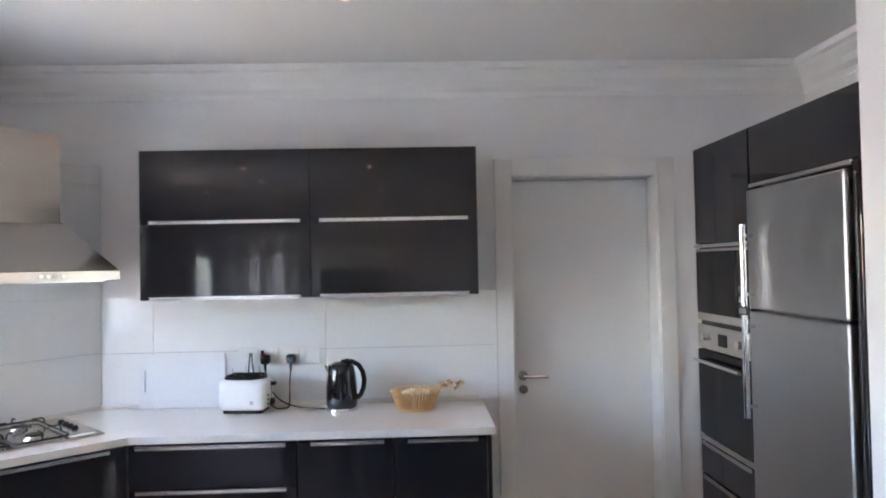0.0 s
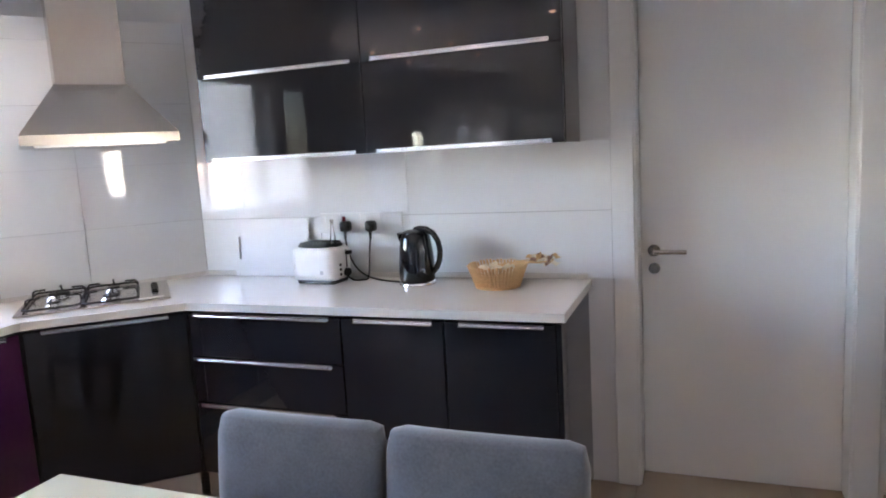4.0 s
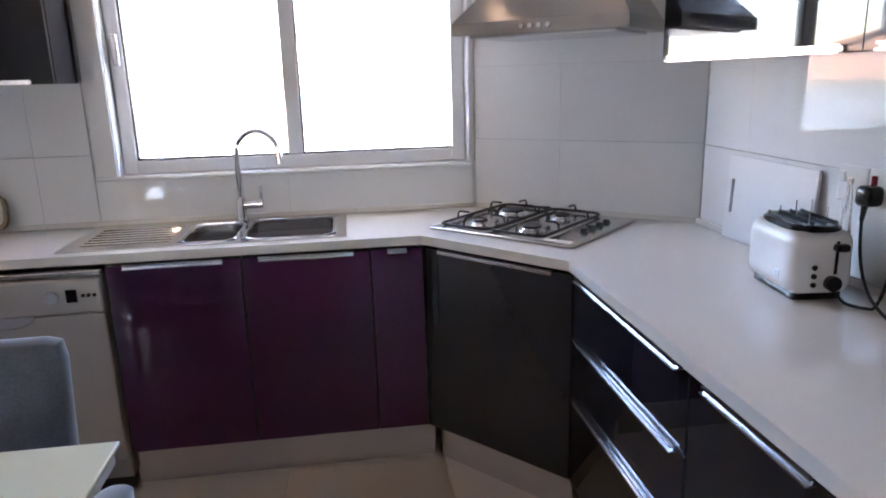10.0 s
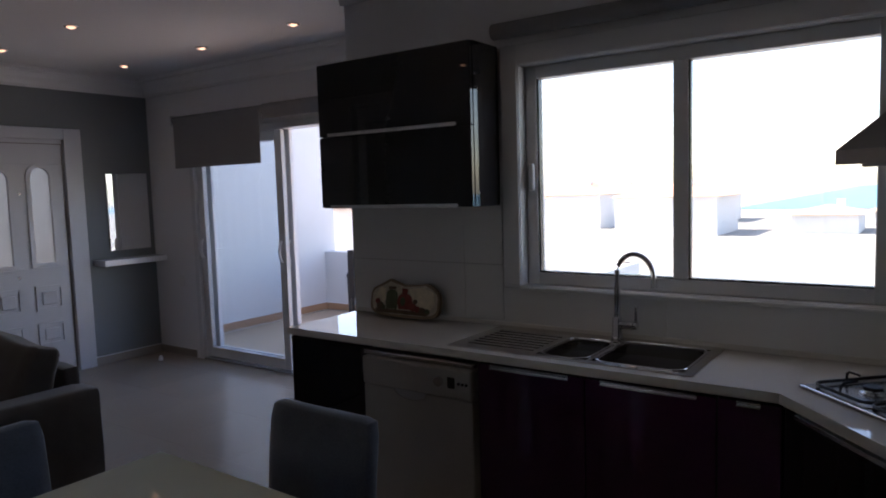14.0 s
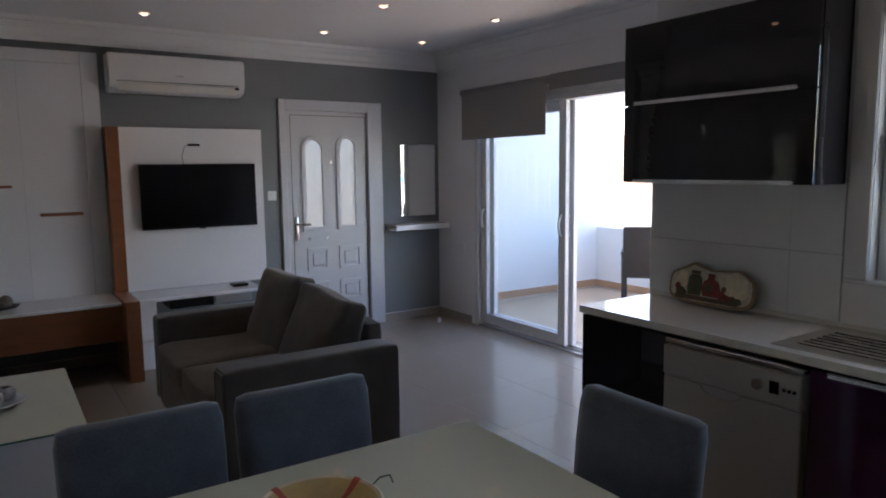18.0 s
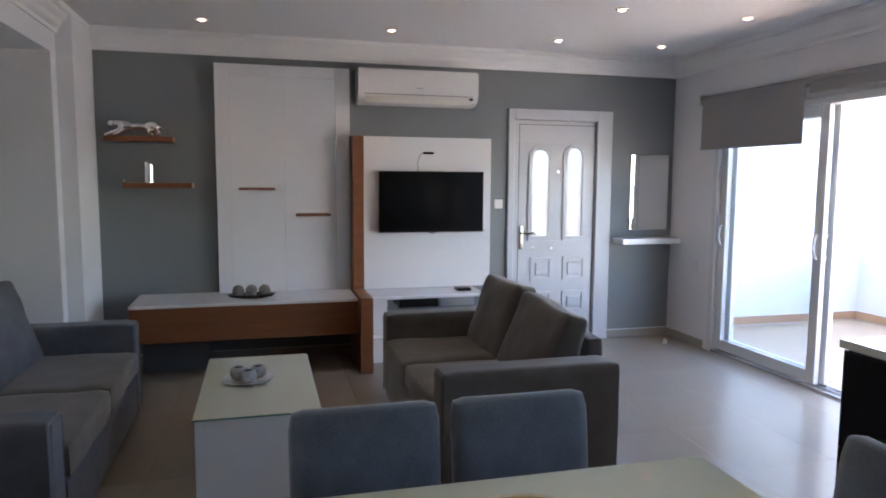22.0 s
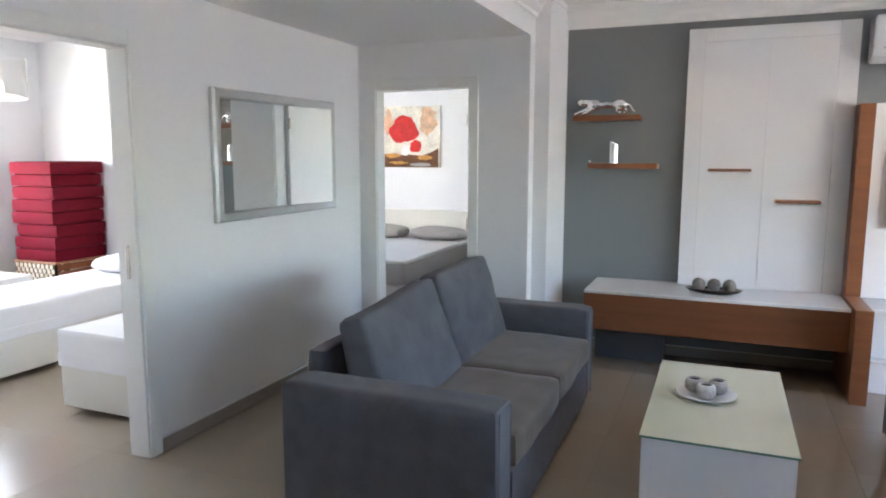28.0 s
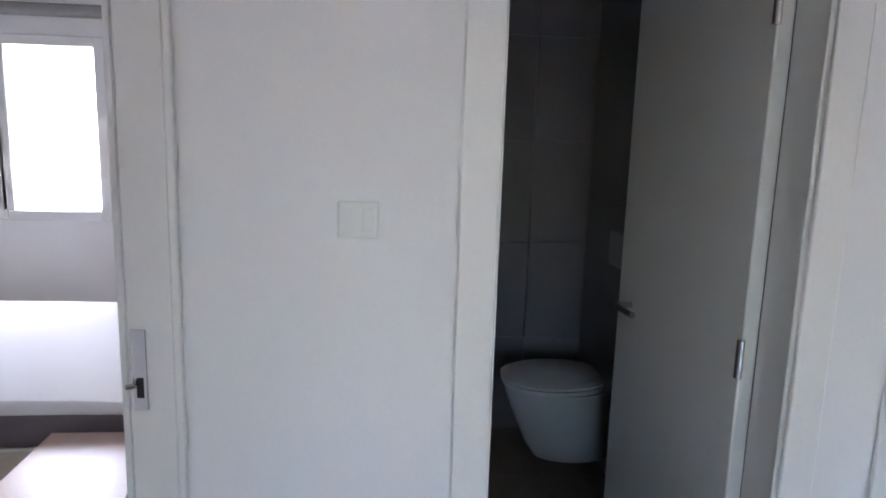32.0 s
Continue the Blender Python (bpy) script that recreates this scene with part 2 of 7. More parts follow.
LINEN = material("white_linen", (0.80, 0.80, 0.82), 0.9, vary=0.03, scale=4, grain=200, bump=0.2)
SHEET = material("warm_grey_sheet", (0.60, 0.575, 0.555), 0.9, vary=0.05, scale=4, grain=200, bump=0.2)
LINEN_GREY = material("grey_linen", (0.375, 0.345, 0.335), 0.9, vary=0.05, scale=4, grain=200, bump=0.2)
VALANCE = material("mauve_grey_cloth", (0.15, 0.132, 0.145), 0.9, vary=0.08, scale=4, grain=200, bump=0.2)
LEATHER_W = material("white_leatherette", (0.71, 0.69, 0.635), 0.45, vary=0.03, grain=140, bump=0.08)
CERAMIC = material("white_ceramic", (0.75, 0.76, 0.77), 0.08, vary=0.01, coat=0.4)
BATH_TILE = material("dark_bath_tile", (0.218, 0.203, 0.216), 0.3, vary=0.08, scale=3, grain=50, per_object=0.05)
RATTAN = material("black_rattan", (0.015, 0.015, 0.017), 0.55, vary=0.3, grain=80, bump=0.4)
SPOT_GLOW = glowing("spot_lamp_glow", (1.0, 0.62, 0.42), 0.45)
BULB_GLOW = glowing("bulb_glow", (1.0, 0.86, 0.68), 0.035)
TERRACOTTA = material("terracotta_roof_tiles", (0.50, 0.30, 0.20), 0.85, vary=0.25, scale=6, grain=60, bump=0.3)
DIRT = material("dry_ground", (0.30, 0.28, 0.24), 0.95, vary=0.25, scale=0.4, grain=8, bump=0.3)
BOARD_WHITE = material("white_polyethylene", (0.735, 0.74, 0.745), 0.42, vary=0.015)
DRIED = material("dried_petal", (0.30, 0.17, 0.12), 0.8, vary=0.3, scale=20, grain=80)
STRIPE = material("coral_glaze", (0.50, 0.10, 0.06), 0.35, vary=0.2, scale=14, grain=60)
SEA = material("sea_water", (0.12, 0.235, 0.31), 0.55, vary=0.1, scale=0.05, grain=0.6, bump=0.05, spec=0.12)
CANVAS_CREAM = material("painted_canvas_cream", (0.72, 0.68, 0.60), 0.8, vary=0.3, scale=7, grain=40)
CANVAS_BROWN = material("painted_canvas_brown", (0.14, 0.055, 0.022), 0.8, vary=0.4, scale=9, grain=40)
PAINT_RED = material("painted_red", (0.62, 0.022, 0.018), 0.7, vary=0.25, scale=12, grain=50)
PAINT_CREAM = material("painted_cream", (0.74, 0.66, 0.50), 0.7, vary=0.2, scale=12, grain=50)
BOARD_OLIVE = material("painted_board_cream", (0.60, 0.54, 0.42), 0.6, vary=0.3, scale=16, grain=60)
BOARD_EDGE = material("painted_board_edge", (0.13, 0.085, 0.05), 0.6, vary=0.25, scale=16, grain=60)
BOARD_RIM = material("painted_board_rim", (0.27, 0.20, 0.125), 0.6, vary=0.3, scale=16, grain=60)
BOARD_GREEN = material("painted_green", (0.10, 0.115, 0.06), 0.6, vary=0.4, scale=24, grain=60)
BOARD_RED = material("painted_dull_red", (0.27, 0.06, 0.045), 0.6, vary=0.4, scale=24, grain=60)
YELLOW = material("yellow_glaze", (0.62, 0.46, 0.20), 0.35, vary=0.12, scale=10, grain=40)
PINK_TOP = material("pinkish_laminate", (0.50, 0.36, 0.31), 0.3, vary=0.05, grain=40)
PEACH = material("painted_peach", (0.66, 0.42, 0.27), 0.8, vary=0.3, scale=14, grain=40)
ORANGE = material("painted_ochre", (0.55, 0.26, 0.06), 0.8, vary=0.3, scale=14, grain=40)
POT = material("speckled_pot_glaze", (0.43, 0.41, 0.39), 0.45, vary=0.35, scale=30, grain=120, bump=0.15)
STONE_BALL = material("grey_brown_ceramic", (0.20, 0.175, 0.155), 0.4, vary=0.35, scale=14, grain=60, bump=0.2)


# ---- mesh helpers ----
ORG = {}


def thing(name, place=(0, 0, 0), label="", category="", group="", kind=""):
    ob = new(name)
    ob.location = place
    ORG[ob.name] = Vector(place)
    return tagged(ob, label, category, group, kind)


def finish(bm, name, mat, smooth=False):
    me = bpy.data.meshes.new(name)
    bmesh.ops.recalc_face_normals(bm, faces=bm.faces)
    bm.to_mesh(me)
    bm.free()
    for m in (mat if isinstance(mat, (list, tuple)) else [mat]):
        me.materials.append(m)
    if smooth:
        for poly in me.polygons:
            poly.use_smooth = True
        me.set_sharp_from_angle(angle=radians(40))
    return me


def part(name, bm, mat, parent=None, label="", smooth=False):
    """Links bm, given in the world's metres (or its thing's own, for a thing built at the origin), as one mesh under parent."""
    origin = ORG.get(parent.name, Vector()) if parent else Vector()
    if origin.length:
        bmesh.ops.translate(bm, vec=-origin, verts=bm.verts)
    ob = new(name, finish(bm, name, mat, smooth))
    if parent:
        ob.parent = parent
        ORG[ob.name] = origin
    if label:
        ob["label"] = label
    return ob


def single(name, bm, mat, label="", category="", group="", kind="", smooth=False):
    ob = new(name, finish(bm, name, mat, smooth))
    return tagged(ob, label, category, group, kind)


def add_box(bm, x0, x1, y0, y1, z0, z1, bevel=0.0, seg=2):
    m = Matrix.Translation(((x0 + x1) / 2, (y0 + y1) / 2, (z0 + z1) / 2)) @ Matrix.Diagonal((abs(x1 - x0), abs(y1 - y0), abs(z1 - z0), 1))
    r = bmesh.ops.create_cube(bm, size=1.0, matrix=m)
    if bevel:
        edges = list({e for v in r["verts"] for e in v.link_edges})
        bmesh.ops.bevel(bm, geom=edges, offset=bevel, segments=seg, affect="EDGES", profile=0.5)
    return bm


def box(x0, x1, y0, y1, z0, z1, bevel=0.0, seg=2):
    return add_box(bmesh.new(), x0, x1, y0, y1, z0, z1, bevel, seg)


def add_tube(bm, a, b, r, n=16, r2=None):
    a, b = Vector(a), Vector(b)
    d = b - a
    m = Matrix.Translation((a + b) / 2) @ d.to_track_quat("Z", "Y").to_matrix().to_4x4()
    bmesh.ops.create_cone(bm, cap_ends=True, segments=n, radius1=r, radius2=r if r2 is None else r2, depth=d.length, matrix=m)
    return bm


def tube(a, b, r, n=16, r2=None):
    return add_tube(bmesh.new(), a, b, r, n, r2)


def lathe(profile, n=32, center=(0, 0, 0), bm=None):
    """A body of revolution about z; profile: (radius, height) from the bottom up."""
    bm = bm or bmesh.new()
    rings = []
    for r, z in profile:
        if r < 1e-5:
            rings.append([bm.verts.new((center[0], center[1], center[2] + z))])
        else:
            rings.append([bm.verts.new((center[0] + r * math.cos(2 * math.pi * k / n), center[1] + r * math.sin(2 * math.pi * k / n), center[2] + z)) for k in range(n)])
    for p, q in zip(rings, rings[1:]):
        for k in range(n):
            a, b = p[k % len(p)], p[(k + 1) % len(p)]
            c, d = q[(k + 1) % len(q)], q[k % len(q)]
            quad = []
            for v in (a, b, c, d):
                if v not in quad:
                    quad.append(v)
            if len(quad) > 2:
                bm.faces.new(quad)
    return bm


def sweep(points, r, n=10, bm=None, closed=False):
    """A round bar along points."""
    bm = bm or bmesh.new()
    pts = [Vector(p) for p in points]
    rings = []
    up = Vector((0.123, 0.345, 0.93)).normalized()
    for i, p in enumerate(pts):
        d = (pts[min(i + 1, len(pts) - 1)] - pts[max(i - 1, 0)]).normalized()
        u = d.cross(up).normalized()
        v = d.cross(u).normalized()
        rings.append([bm.verts.new(p + u * r * math.cos(2 * math.pi * k / n) + v * r * math.sin(2 * math.pi * k / n)) for k in range(n)])
    for p, q in zip(rings, rings[1:]):
        for k in range(n):
            bm.faces.new((p[k], p[(k + 1) % n], q[(k + 1) % n], q[k]))
    bm.faces.new(rings[0])
    bm.faces.new(rings[-1])
    return bm


def prism(outline, z0, z1, bm=None, bevel=0.0):
    """An upright prism over a closed outline of (x, y)."""
    bm = bm or bmesh.new()
    lo = [bm.verts.new((x, y, z0)) for x, y in outline]
    hi = [bm.verts.new((x, y, z1)) for x, y in outline]
    top = bm.faces.new(hi)
    bm.faces.new(lo[::-1])
    n = len(outline)
    for k in range(n):
        bm.faces.new((lo[k], lo[(k + 1) % n], hi[(k + 1) % n], hi[k]))
    if bevel:
        bmesh.ops.bevel(bm, geom=list(top.edges), offset=bevel, segments=2, affect="EDGES")
    return bm


def pillow(cx, cy, cz, lx, ly, lz, puff=0.35, n=10, pinch=0.0):
    """A stuffed cushion: a soft box whose faces swell and whose corners stay pinched."""
    bm = bmesh.new()
    bmesh.ops.create_cube(bm, size=2.0)
    bmesh.ops.subdivide_edges(bm, edges=bm.edges, cuts=n, use_grid_fill=True)
    for v in bm.verts:
        x, y, z = v.co
        sx = 1 - 0.5 * puff * (y * y + z * z) / 2 * abs(x)
        sy = 1 - 0.5 * puff * (x * x + z * z) / 2 * abs(y)
        sz = 1 - puff * (x * x + y * y - 0.6 * x * x * y * y) / 1.4 * abs(z)
        w = 0.012 * noise.noise(Vector((x * 1.7 + cx * 9, y * 1.7 + cy * 7, z * 2 + cz)))
        v.co = Vector((x * sx * lx / 2 + w, y * sy * ly / 2 + w, z * sz * lz / 2 + w))
    bmesh.ops.translate(bm, vec=(cx, cy, cz), verts=bm.verts)
    return bm


def rounded(x0, x1, y0, y1, z0, z1, r=0.03, wob=0.004, cuts=6):
    """An upholstered block: round edges and slightly uneven faces."""
    bm = box(x0, x1, y0, y1, z0, z1)
    bmesh.ops.subdivide_edges(bm, edges=bm.edges, cuts=cuts, use_grid_fill=True)
    c = Vector(((x0 + x1) / 2, (y0 + y1) / 2, (z0 + z1) / 2))
    h = Vector(((x1 - x0) / 2, (y1 - y0) / 2, (z1 - z0) / 2))
    for v in bm.verts:
        d = v.co - c
        core = Vector([max(-(h[i] - r), min(h[i] - r, d[i])) for i in range(3)])
        out = d - core
        if out.length > 1e-6:
            k = r / max(out.length, r)
            d = core + out * k
        w = wob * noise.noise(v.co * 4.0)
        v.co = c + d + Vector((w, w, w))
    return bm


def turned(bm, m):
    bmesh.ops.transform(bm, matrix=m, verts=bm.verts)
    return bm


def joined(*bms):
    """The first bmesh with the others poured in."""
    base = bms[0]
    for other in bms[1:]:
        me = bpy.data.meshes.new("tmp")
        other.to_mesh(me)
        base.from_mesh(me)
        bpy.data.meshes.remove(me)
        other.free()
    return base


# ---- setting ----
XL, XW, XE, YN, YS, H, LOW = -3.17, -2.0, 3.42, 4.62, -2.305, 2.66, 2.36


def wall(name, axis, a0, a1, t0, t1, z0, z1, mat, holes=(), label="plain painted wall"):
    """A wall along axis from a0 to a1, thick from t0 to t1, with holes (from, to, bottom, top) through it."""
    bm = bmesh.new()

    def piece(u0, u1, w0, w1):
        if u1 - u0 > 1e-4 and w1 - w0 > 1e-4:
            add_box(bm, *((u0, u1, t0, t1) if axis == "x" else (t0, t1, u0, u1)), w0, w1)

    at = a0
    for u0, u1, w0, w1 in sorted(holes):
        piece(at, u0, z0, z1)
        piece(u0, u1, z0, w0)
        piece(u0, u1, w1, z1)
        at = u1
    piece(at, a1, z0, z1)
    return single(name, bm, mat, label, "wall", kind="structure")


wall("wall_south", "x", XL - 0.2, 2.06, YS - 0.2, YS, 0, H, GREY_WALL, [(-2.50, -1.46, 0, 2.165)], "matt mid-grey painted feature wall")
wall("wall_bay", "y", YS - 0.2, -1.722, 2.062, 2.18, 0, H, WALL, label="white painted wall return")
wall("wall_bedroom", "x", 2.06, XE, -1.72, -1.60, 0, H, WALL, [(2.50, 3.28, 0, 2.04)], "white painted wall with a doorway")
wall("wall_east", "y", -1.72, 3.075, XE, XE + 0.12, 0, H, WALL, [(0.62, 1.455, 0, 2.06), (1.72, 2.39, 0, 2.06)], "white painted wall with two doorways")
wall("wall_lobby", "x", 1.70, XE, 2.99, 3.075, 0, H, WALL, [(2.58, 3.418, 0, 2.06)], "white painted wall with a doorway")
wall("wall_partition", "x", 1.70, 2.33, 3.076, 3.22, 0, H, WALL, label="white painted partition beside the fridge")
wall("wall_kitchen_east", "y", 3.076, 4.90, 2.33, 2.45, 0, H, WALL)
# added behind the kitchen door, unseen, to stop daylight leaking round the leaf
wall("wall_leak_stop", "x", 0.4, 2.33, 4.86, 4.96, 0, H, WALL)
wall("wall_north", "x", XW - 0.2, 2.33, YN, YN + 0.2, 0, H, WALL, [(0.70, 1.51, 0, 2.09)], "white painted kitchen wall with a doorway")
wall("wall_west", "y", 1.43, YN, XW - 0.2, XW, 0, H, WALL, [(2.448, 3.852, 1.092, 2.07)], "white painted kitchen wall with a window")
wall("wall_jog", "x", XL - 0.2, XW - 0.2, 1.43, 1.63, 0, H, WALL)
wall("wall_slider", "y", YS, 1.43, XL - 0.2, XL, 0, H, WALL, [(-1.66, 0.76, 0, 2.13)], "white painted wall with a wide sliding-door opening")
single("wall_hob_corner", prism([(-2.0, 3.88), (-1.44, 4.62), (-2.0, 4.62)], 0, 2.16), WALL, "boxed-out diagonal corner behind the hob", "wall", kind="structure")

bm = box(XL - 0.2, 2.06, YS - 0.2, 4.9, H, H + 0.1)
add_box(bm, 2.06, 2.45, 2.991, 4.96, H, H + 0.1)
single("ceiling", bm, CEIL, "flat white painted ceiling", "ceiling", kind="structure")
single("ceiling_lobby", box(2.06, XE + 0.0, -1.60, 2.989, LOW, H + 0.1), CEIL, "lowered white ceiling over the bedroom doors", "ceiling", kind="structure")

PROFILE = [(0, -0.16), (0.014, -0.16), (0.018, -0.135), (0.040, -0.112), (0.052, -0.080), (0.082, -0.050), (0.088, -0.036), (0.118, -0.030), (0.124, 0.0)]


def cornice(name, a, b, side, e0=0.0, e1=0.0):
    """A plaster cornice along the wall line a-b; side: the unit way into the room; e0, e1: how far the outer edge is mitred back."""
    a, b, side = Vector((*a, 0)), Vector((*b, 0)), Vector((*side, 0))
    d = (b - a).normalized()
    bm = bmesh.new()
    ends = []
    for p, s, e in ((a, 1, e0), (b, -1, e1)):
        ends.append([bm.verts.new(p + side * (o + 0.001) + d * s * e * o + Vector((0, 0, H - 0.001 + z))) for o, z in PROFILE])
    for k in range(len(PROFILE) - 1):
        bm.faces.new((ends[0][k], ends[1][k], ends[1][k + 1], ends[0][k + 1]))
    for ring in ends:
        bm.faces.new(ring + [bm.verts.new((ring[0].co.x, ring[0].co.y, H - 0.001))])
    return single(name, bm, PLASTER, "white moulded plaster cornice", "cornice", kind="structure")


cornice("trim_south", (XL, YS), (2.06, YS), (0, 1), 1, 1)
cornice("trim_beam", (2.06, YS), (2.06, 2.99), (-1, 0), 1, 1)
cornice("trim_partition", (1.70, 2.99), (2.06, 2.99), (0, -1), -1, 1)
cornice("trim_partition_end", (1.70, 2.99), (1.70, 3.22), (-1, 0), -1, -1)
cornice("trim_fridge", (1.70, 3.22), (2.33, 3.22), (0, 1), -1, 1)
cornice("trim_slider", (XL, YS), (XL, 1.43), (1, 0), 1, 1)
cornice("trim_jog", (XL, 1.43), (XW, 1.43), (0, -1), 1, -1)
cornice("trim_west", (XW, 1.43), (XW, YN), (1, 0), -1, 1)
cornice("trim_north", (XW, YN), (2.33, YN), (0, -1), 1, 1)
cornice("trim_kitchen_east", (2.33, 3.22), (2.33, YN), (-1, 0), 1, 1)


def skirting(name, x0, x1, y0, y1, mat=SKIRT, label="beige tile skirting board", h=0.075):
    sk0 = single(name, box(x0, x1, y0, y1, 0.001, h, 0.003, 1), mat, label, "skirting", kind="structure")
    # white strip stands in for light caught by the plaster's lower edge
    part("edge_glint", box(x0, x1, y0, y1, h + 0.0005, h + 0.006, 0.001, 1), PVC, sk0, "bright strip for light caught on the plaster edge")


skirting("baseboard_south_a", -1.455, 2.06, YS, YS + 0.012)
skirting("baseboard_south_b", XL, -2.505, YS, YS + 0.012)
skirting("baseboard_east_a", XE - 0.012, XE, -1.60, 0.555)
skirting("baseboard_east_b", XE - 0.012, XE, 1.525, 1.648)
skirting("baseboard_east_c", XE - 0.012, XE, 2.462, 2.976)
skirting("baseboard_slider", XL, XL + 0.012, YS + 0.012, -1.72)
skirting("baseboard_bedroom", 2.06, 2.428, -1.60, -1.588)
skirting("baseboard_bay", 2.046, 2.060, -2.29, -1.588)
skirting("baseboard_lobby", 1.688, 2.51, 2.978, 2.99)
skirting("baseboard_partition", 1.688, 1.70, 2.99, 3.22)
skirting("baseboard_north", 1.605, 1.72, YN - 0.012, YN)


def door_frame(name, axis, u0, u1, t0, t1, top, w=0.07, label="white painted door frame", faces=(1, 1), proud=0.014):
    """Lining and architraves round an opening from u0 to u1 in a wall thick from t0 to t1 (along axis)."""
    root = thing(name, label=label, category="door frame", kind="structure")

    def b(ua, ub, ta, tb, z0, z1):
        return box(*((ua, ub, ta, tb) if axis == "x" else (ta, tb, ua, ub)), z0, z1, 0.003, 1)

    part("jamb", b(u0 + 0.001, u0 + 0.02, t0, t1, 0, top), DOOR_WHITE, root)
    part("jamb", b(u1 - 0.02, u1 - 0.001, t0, t1, 0, top), DOOR_WHITE, root)
    part("head", b(u0 + 0.02, u1 - 0.02, t0, t1, top - 0.02, top - 0.001), DOOR_WHITE, root)
    for side, on in ((t0, faces[0]), (t1, faces[1])):
        if on:
            ta, tb = (side - proud, side - 0.0005) if side == t0 else (side + 0.0005, side + proud)
            part("architrave", b(u0 - w + 0.012, u0 + 0.012, ta, tb, 0, top + w - 0.012), DOOR_WHITE, root)
            part("architrave", b(u1 - 0.012, u1 + w - 0.012, ta, tb, 0, top + w - 0.012), DOOR_WHITE, root)
            part("architrave", b(u0 + 0.012, u1 - 0.012, ta, tb, top - 0.012, top + w - 0.012), DOOR_WHITE, root)
    return root


kd = door_frame("door_1", "x", 0.70, 1.51, YN, YN + 0.2, 2.09, 0.09, "white painted kitchen door, closed, in a moulded frame", (1, 0))
leaf = part("leaf", box(0.722, 1.488, YN + 0.13, YN + 0.17, 0.002, 2.068, 0.003, 1), DOOR_WHITE, kd)


def lever(parent, x, y, z, way=1, out=-1, mat=STEEL):
    """A lever handle with a round rose and a key rose on a leaf whose face looks along y (out)."""
    bm = tube((x, y, z), (x, y + out * 0.010, z), 0.026, 24)
    add_tube(bm, (x, y + out * 0.01, z), (x, y + out * 0.05, z), 0.009, 12)
    sweep([(x, y + out * 0.05, z), (x + way * 0.02, y + out * 0.056, z), (x + way * 0.13, y + out * 0.056, z)], 0.0095, 10, bm)
    h = part("handle", bm, mat, parent, "satin steel lever handle", True)
    part("key_rose", add_tube(tube((x, y, z - 0.075), (x, y + out * 0.009, z - 0.075), 0.024, 24), (x, y, z - 0.075), (x, y + out * 0.011, z - 0.075), 0.006, 12), mat, parent, "", True)
    return h


lever(kd, 0.775, YN + 0.13, 0.995, 1)

b1 = door_frame("door_2", "y", 0.62, 1.455, XE, XE + 0.12, 2.06, 0.075, "white painted frame of an open bedroom doorway")
part("strike_plate", box(XE + 0.05, XE + 0.075, 0.640, 0.643, 0.93, 1.10, 0.001, 1), STEEL, b1, "steel strike plate")
d3 = door_frame("door_3", "x", 2.50, 3.28, -1.72, -1.60, 2.04, 0.075, "white painted frame of an open bedroom doorway")
m3 = Matrix.Translation((2.522, -1.726, 0)) @ Matrix.Rotation(radians(-94), 4, "Z")
part("leaf", turned(box(0.004, 0.735, 0.0, 0.04, 0.008, 2.015, 0.003, 1), m3), DOOR_WHITE, d3, "white door leaf standing open")
for hz in (0.28, 1.02, 1.80):
    part("hinge", turned(tube((0.0, 0.046, hz - 0.045), (0.0, 0.046, hz + 0.045), 0.009, 12), m3), STEEL, d3, "steel hinge")
b3 = door_frame("door_4", "x", 2.58, 3.418, 2.99, 3.075, 2.06, 0.075, "white painted frame of an open bedroom doorway", (0, 0))
part("strike_plate", box(3.3945, 3.3975, 3.040, 3.068, 0.97, 1.13, 0.001, 1), ALU, b3, "steel strike plate")
# no opening here: a black patch gives the hole's shade
part("latch_hole_shade", box(3.3935, 3.3944, 3.047, 3.060, 0.995, 1.035), PLASTIC_B, b3, "black patch for the shade in the latch hole")
part("latch", sweep([(3.398, 3.06, 1.02), (3.383, 3.066, 1.022), (3.378, 3.075, 1.022)], 0.005, 8), STEEL, b3, "small steel latch", True)
part("architrave", box(2.51, 2.585, 2.976, 2.9895, 0, 2.13, 0.003, 1), DOOR_WHITE, b3)
part("architrave", box(2.585, 3.418, 2.976, 2.9895, 2.055, 2.13, 0.003, 1), DOOR_WHITE, b3)
part("architrave", box(3.396, 3.418, 2.976, 2.9895, 0, 2.055, 0.003, 1), DOOR_WHITE, b3)
part("architrave", box(3.396, 3.418, 3.0755, 3.089, 0, 2.055, 0.003, 1), DOOR_WHITE, b3)

bd = door_frame("door_5", "y", 1.72, 2.39, XE, XE + 0.12, 2.06, 0.075, "white painted bathroom door, half open inwards")
HX, HY = XE + 0.125, 1.738
m = Matrix.Translation((HX, HY, 0)) @ Matrix.Rotation(radians(5), 4, "Z")
leaf = part("leaf", turned(box(0, 0.65, -0.002, 0.038, 0.008, 2.03, 0.003, 1), m), DOOR_WHITE, bd)
for hz in (0.28, 1.02, 1.80):
    part("hinge", turned(tube((-0.004, 0.044, hz - 0.045), (-0.004, 0.044, hz + 0.045), 0.009, 12), m), STEEL, bd, "steel hinge")
bm = turned(tube((0.56, 0.038, 1.0), (0.56, 0.085, 1.0), 0.010), m)
bmh = turned(sweep([(0.56, 0.085, 1.0), (0.54, 0.092, 1.0), (0.44, 0.092, 1.0)], 0.0095), m)
part("handle", joined(bm, bmh), STEEL, bd, "satin steel lever handle", True)

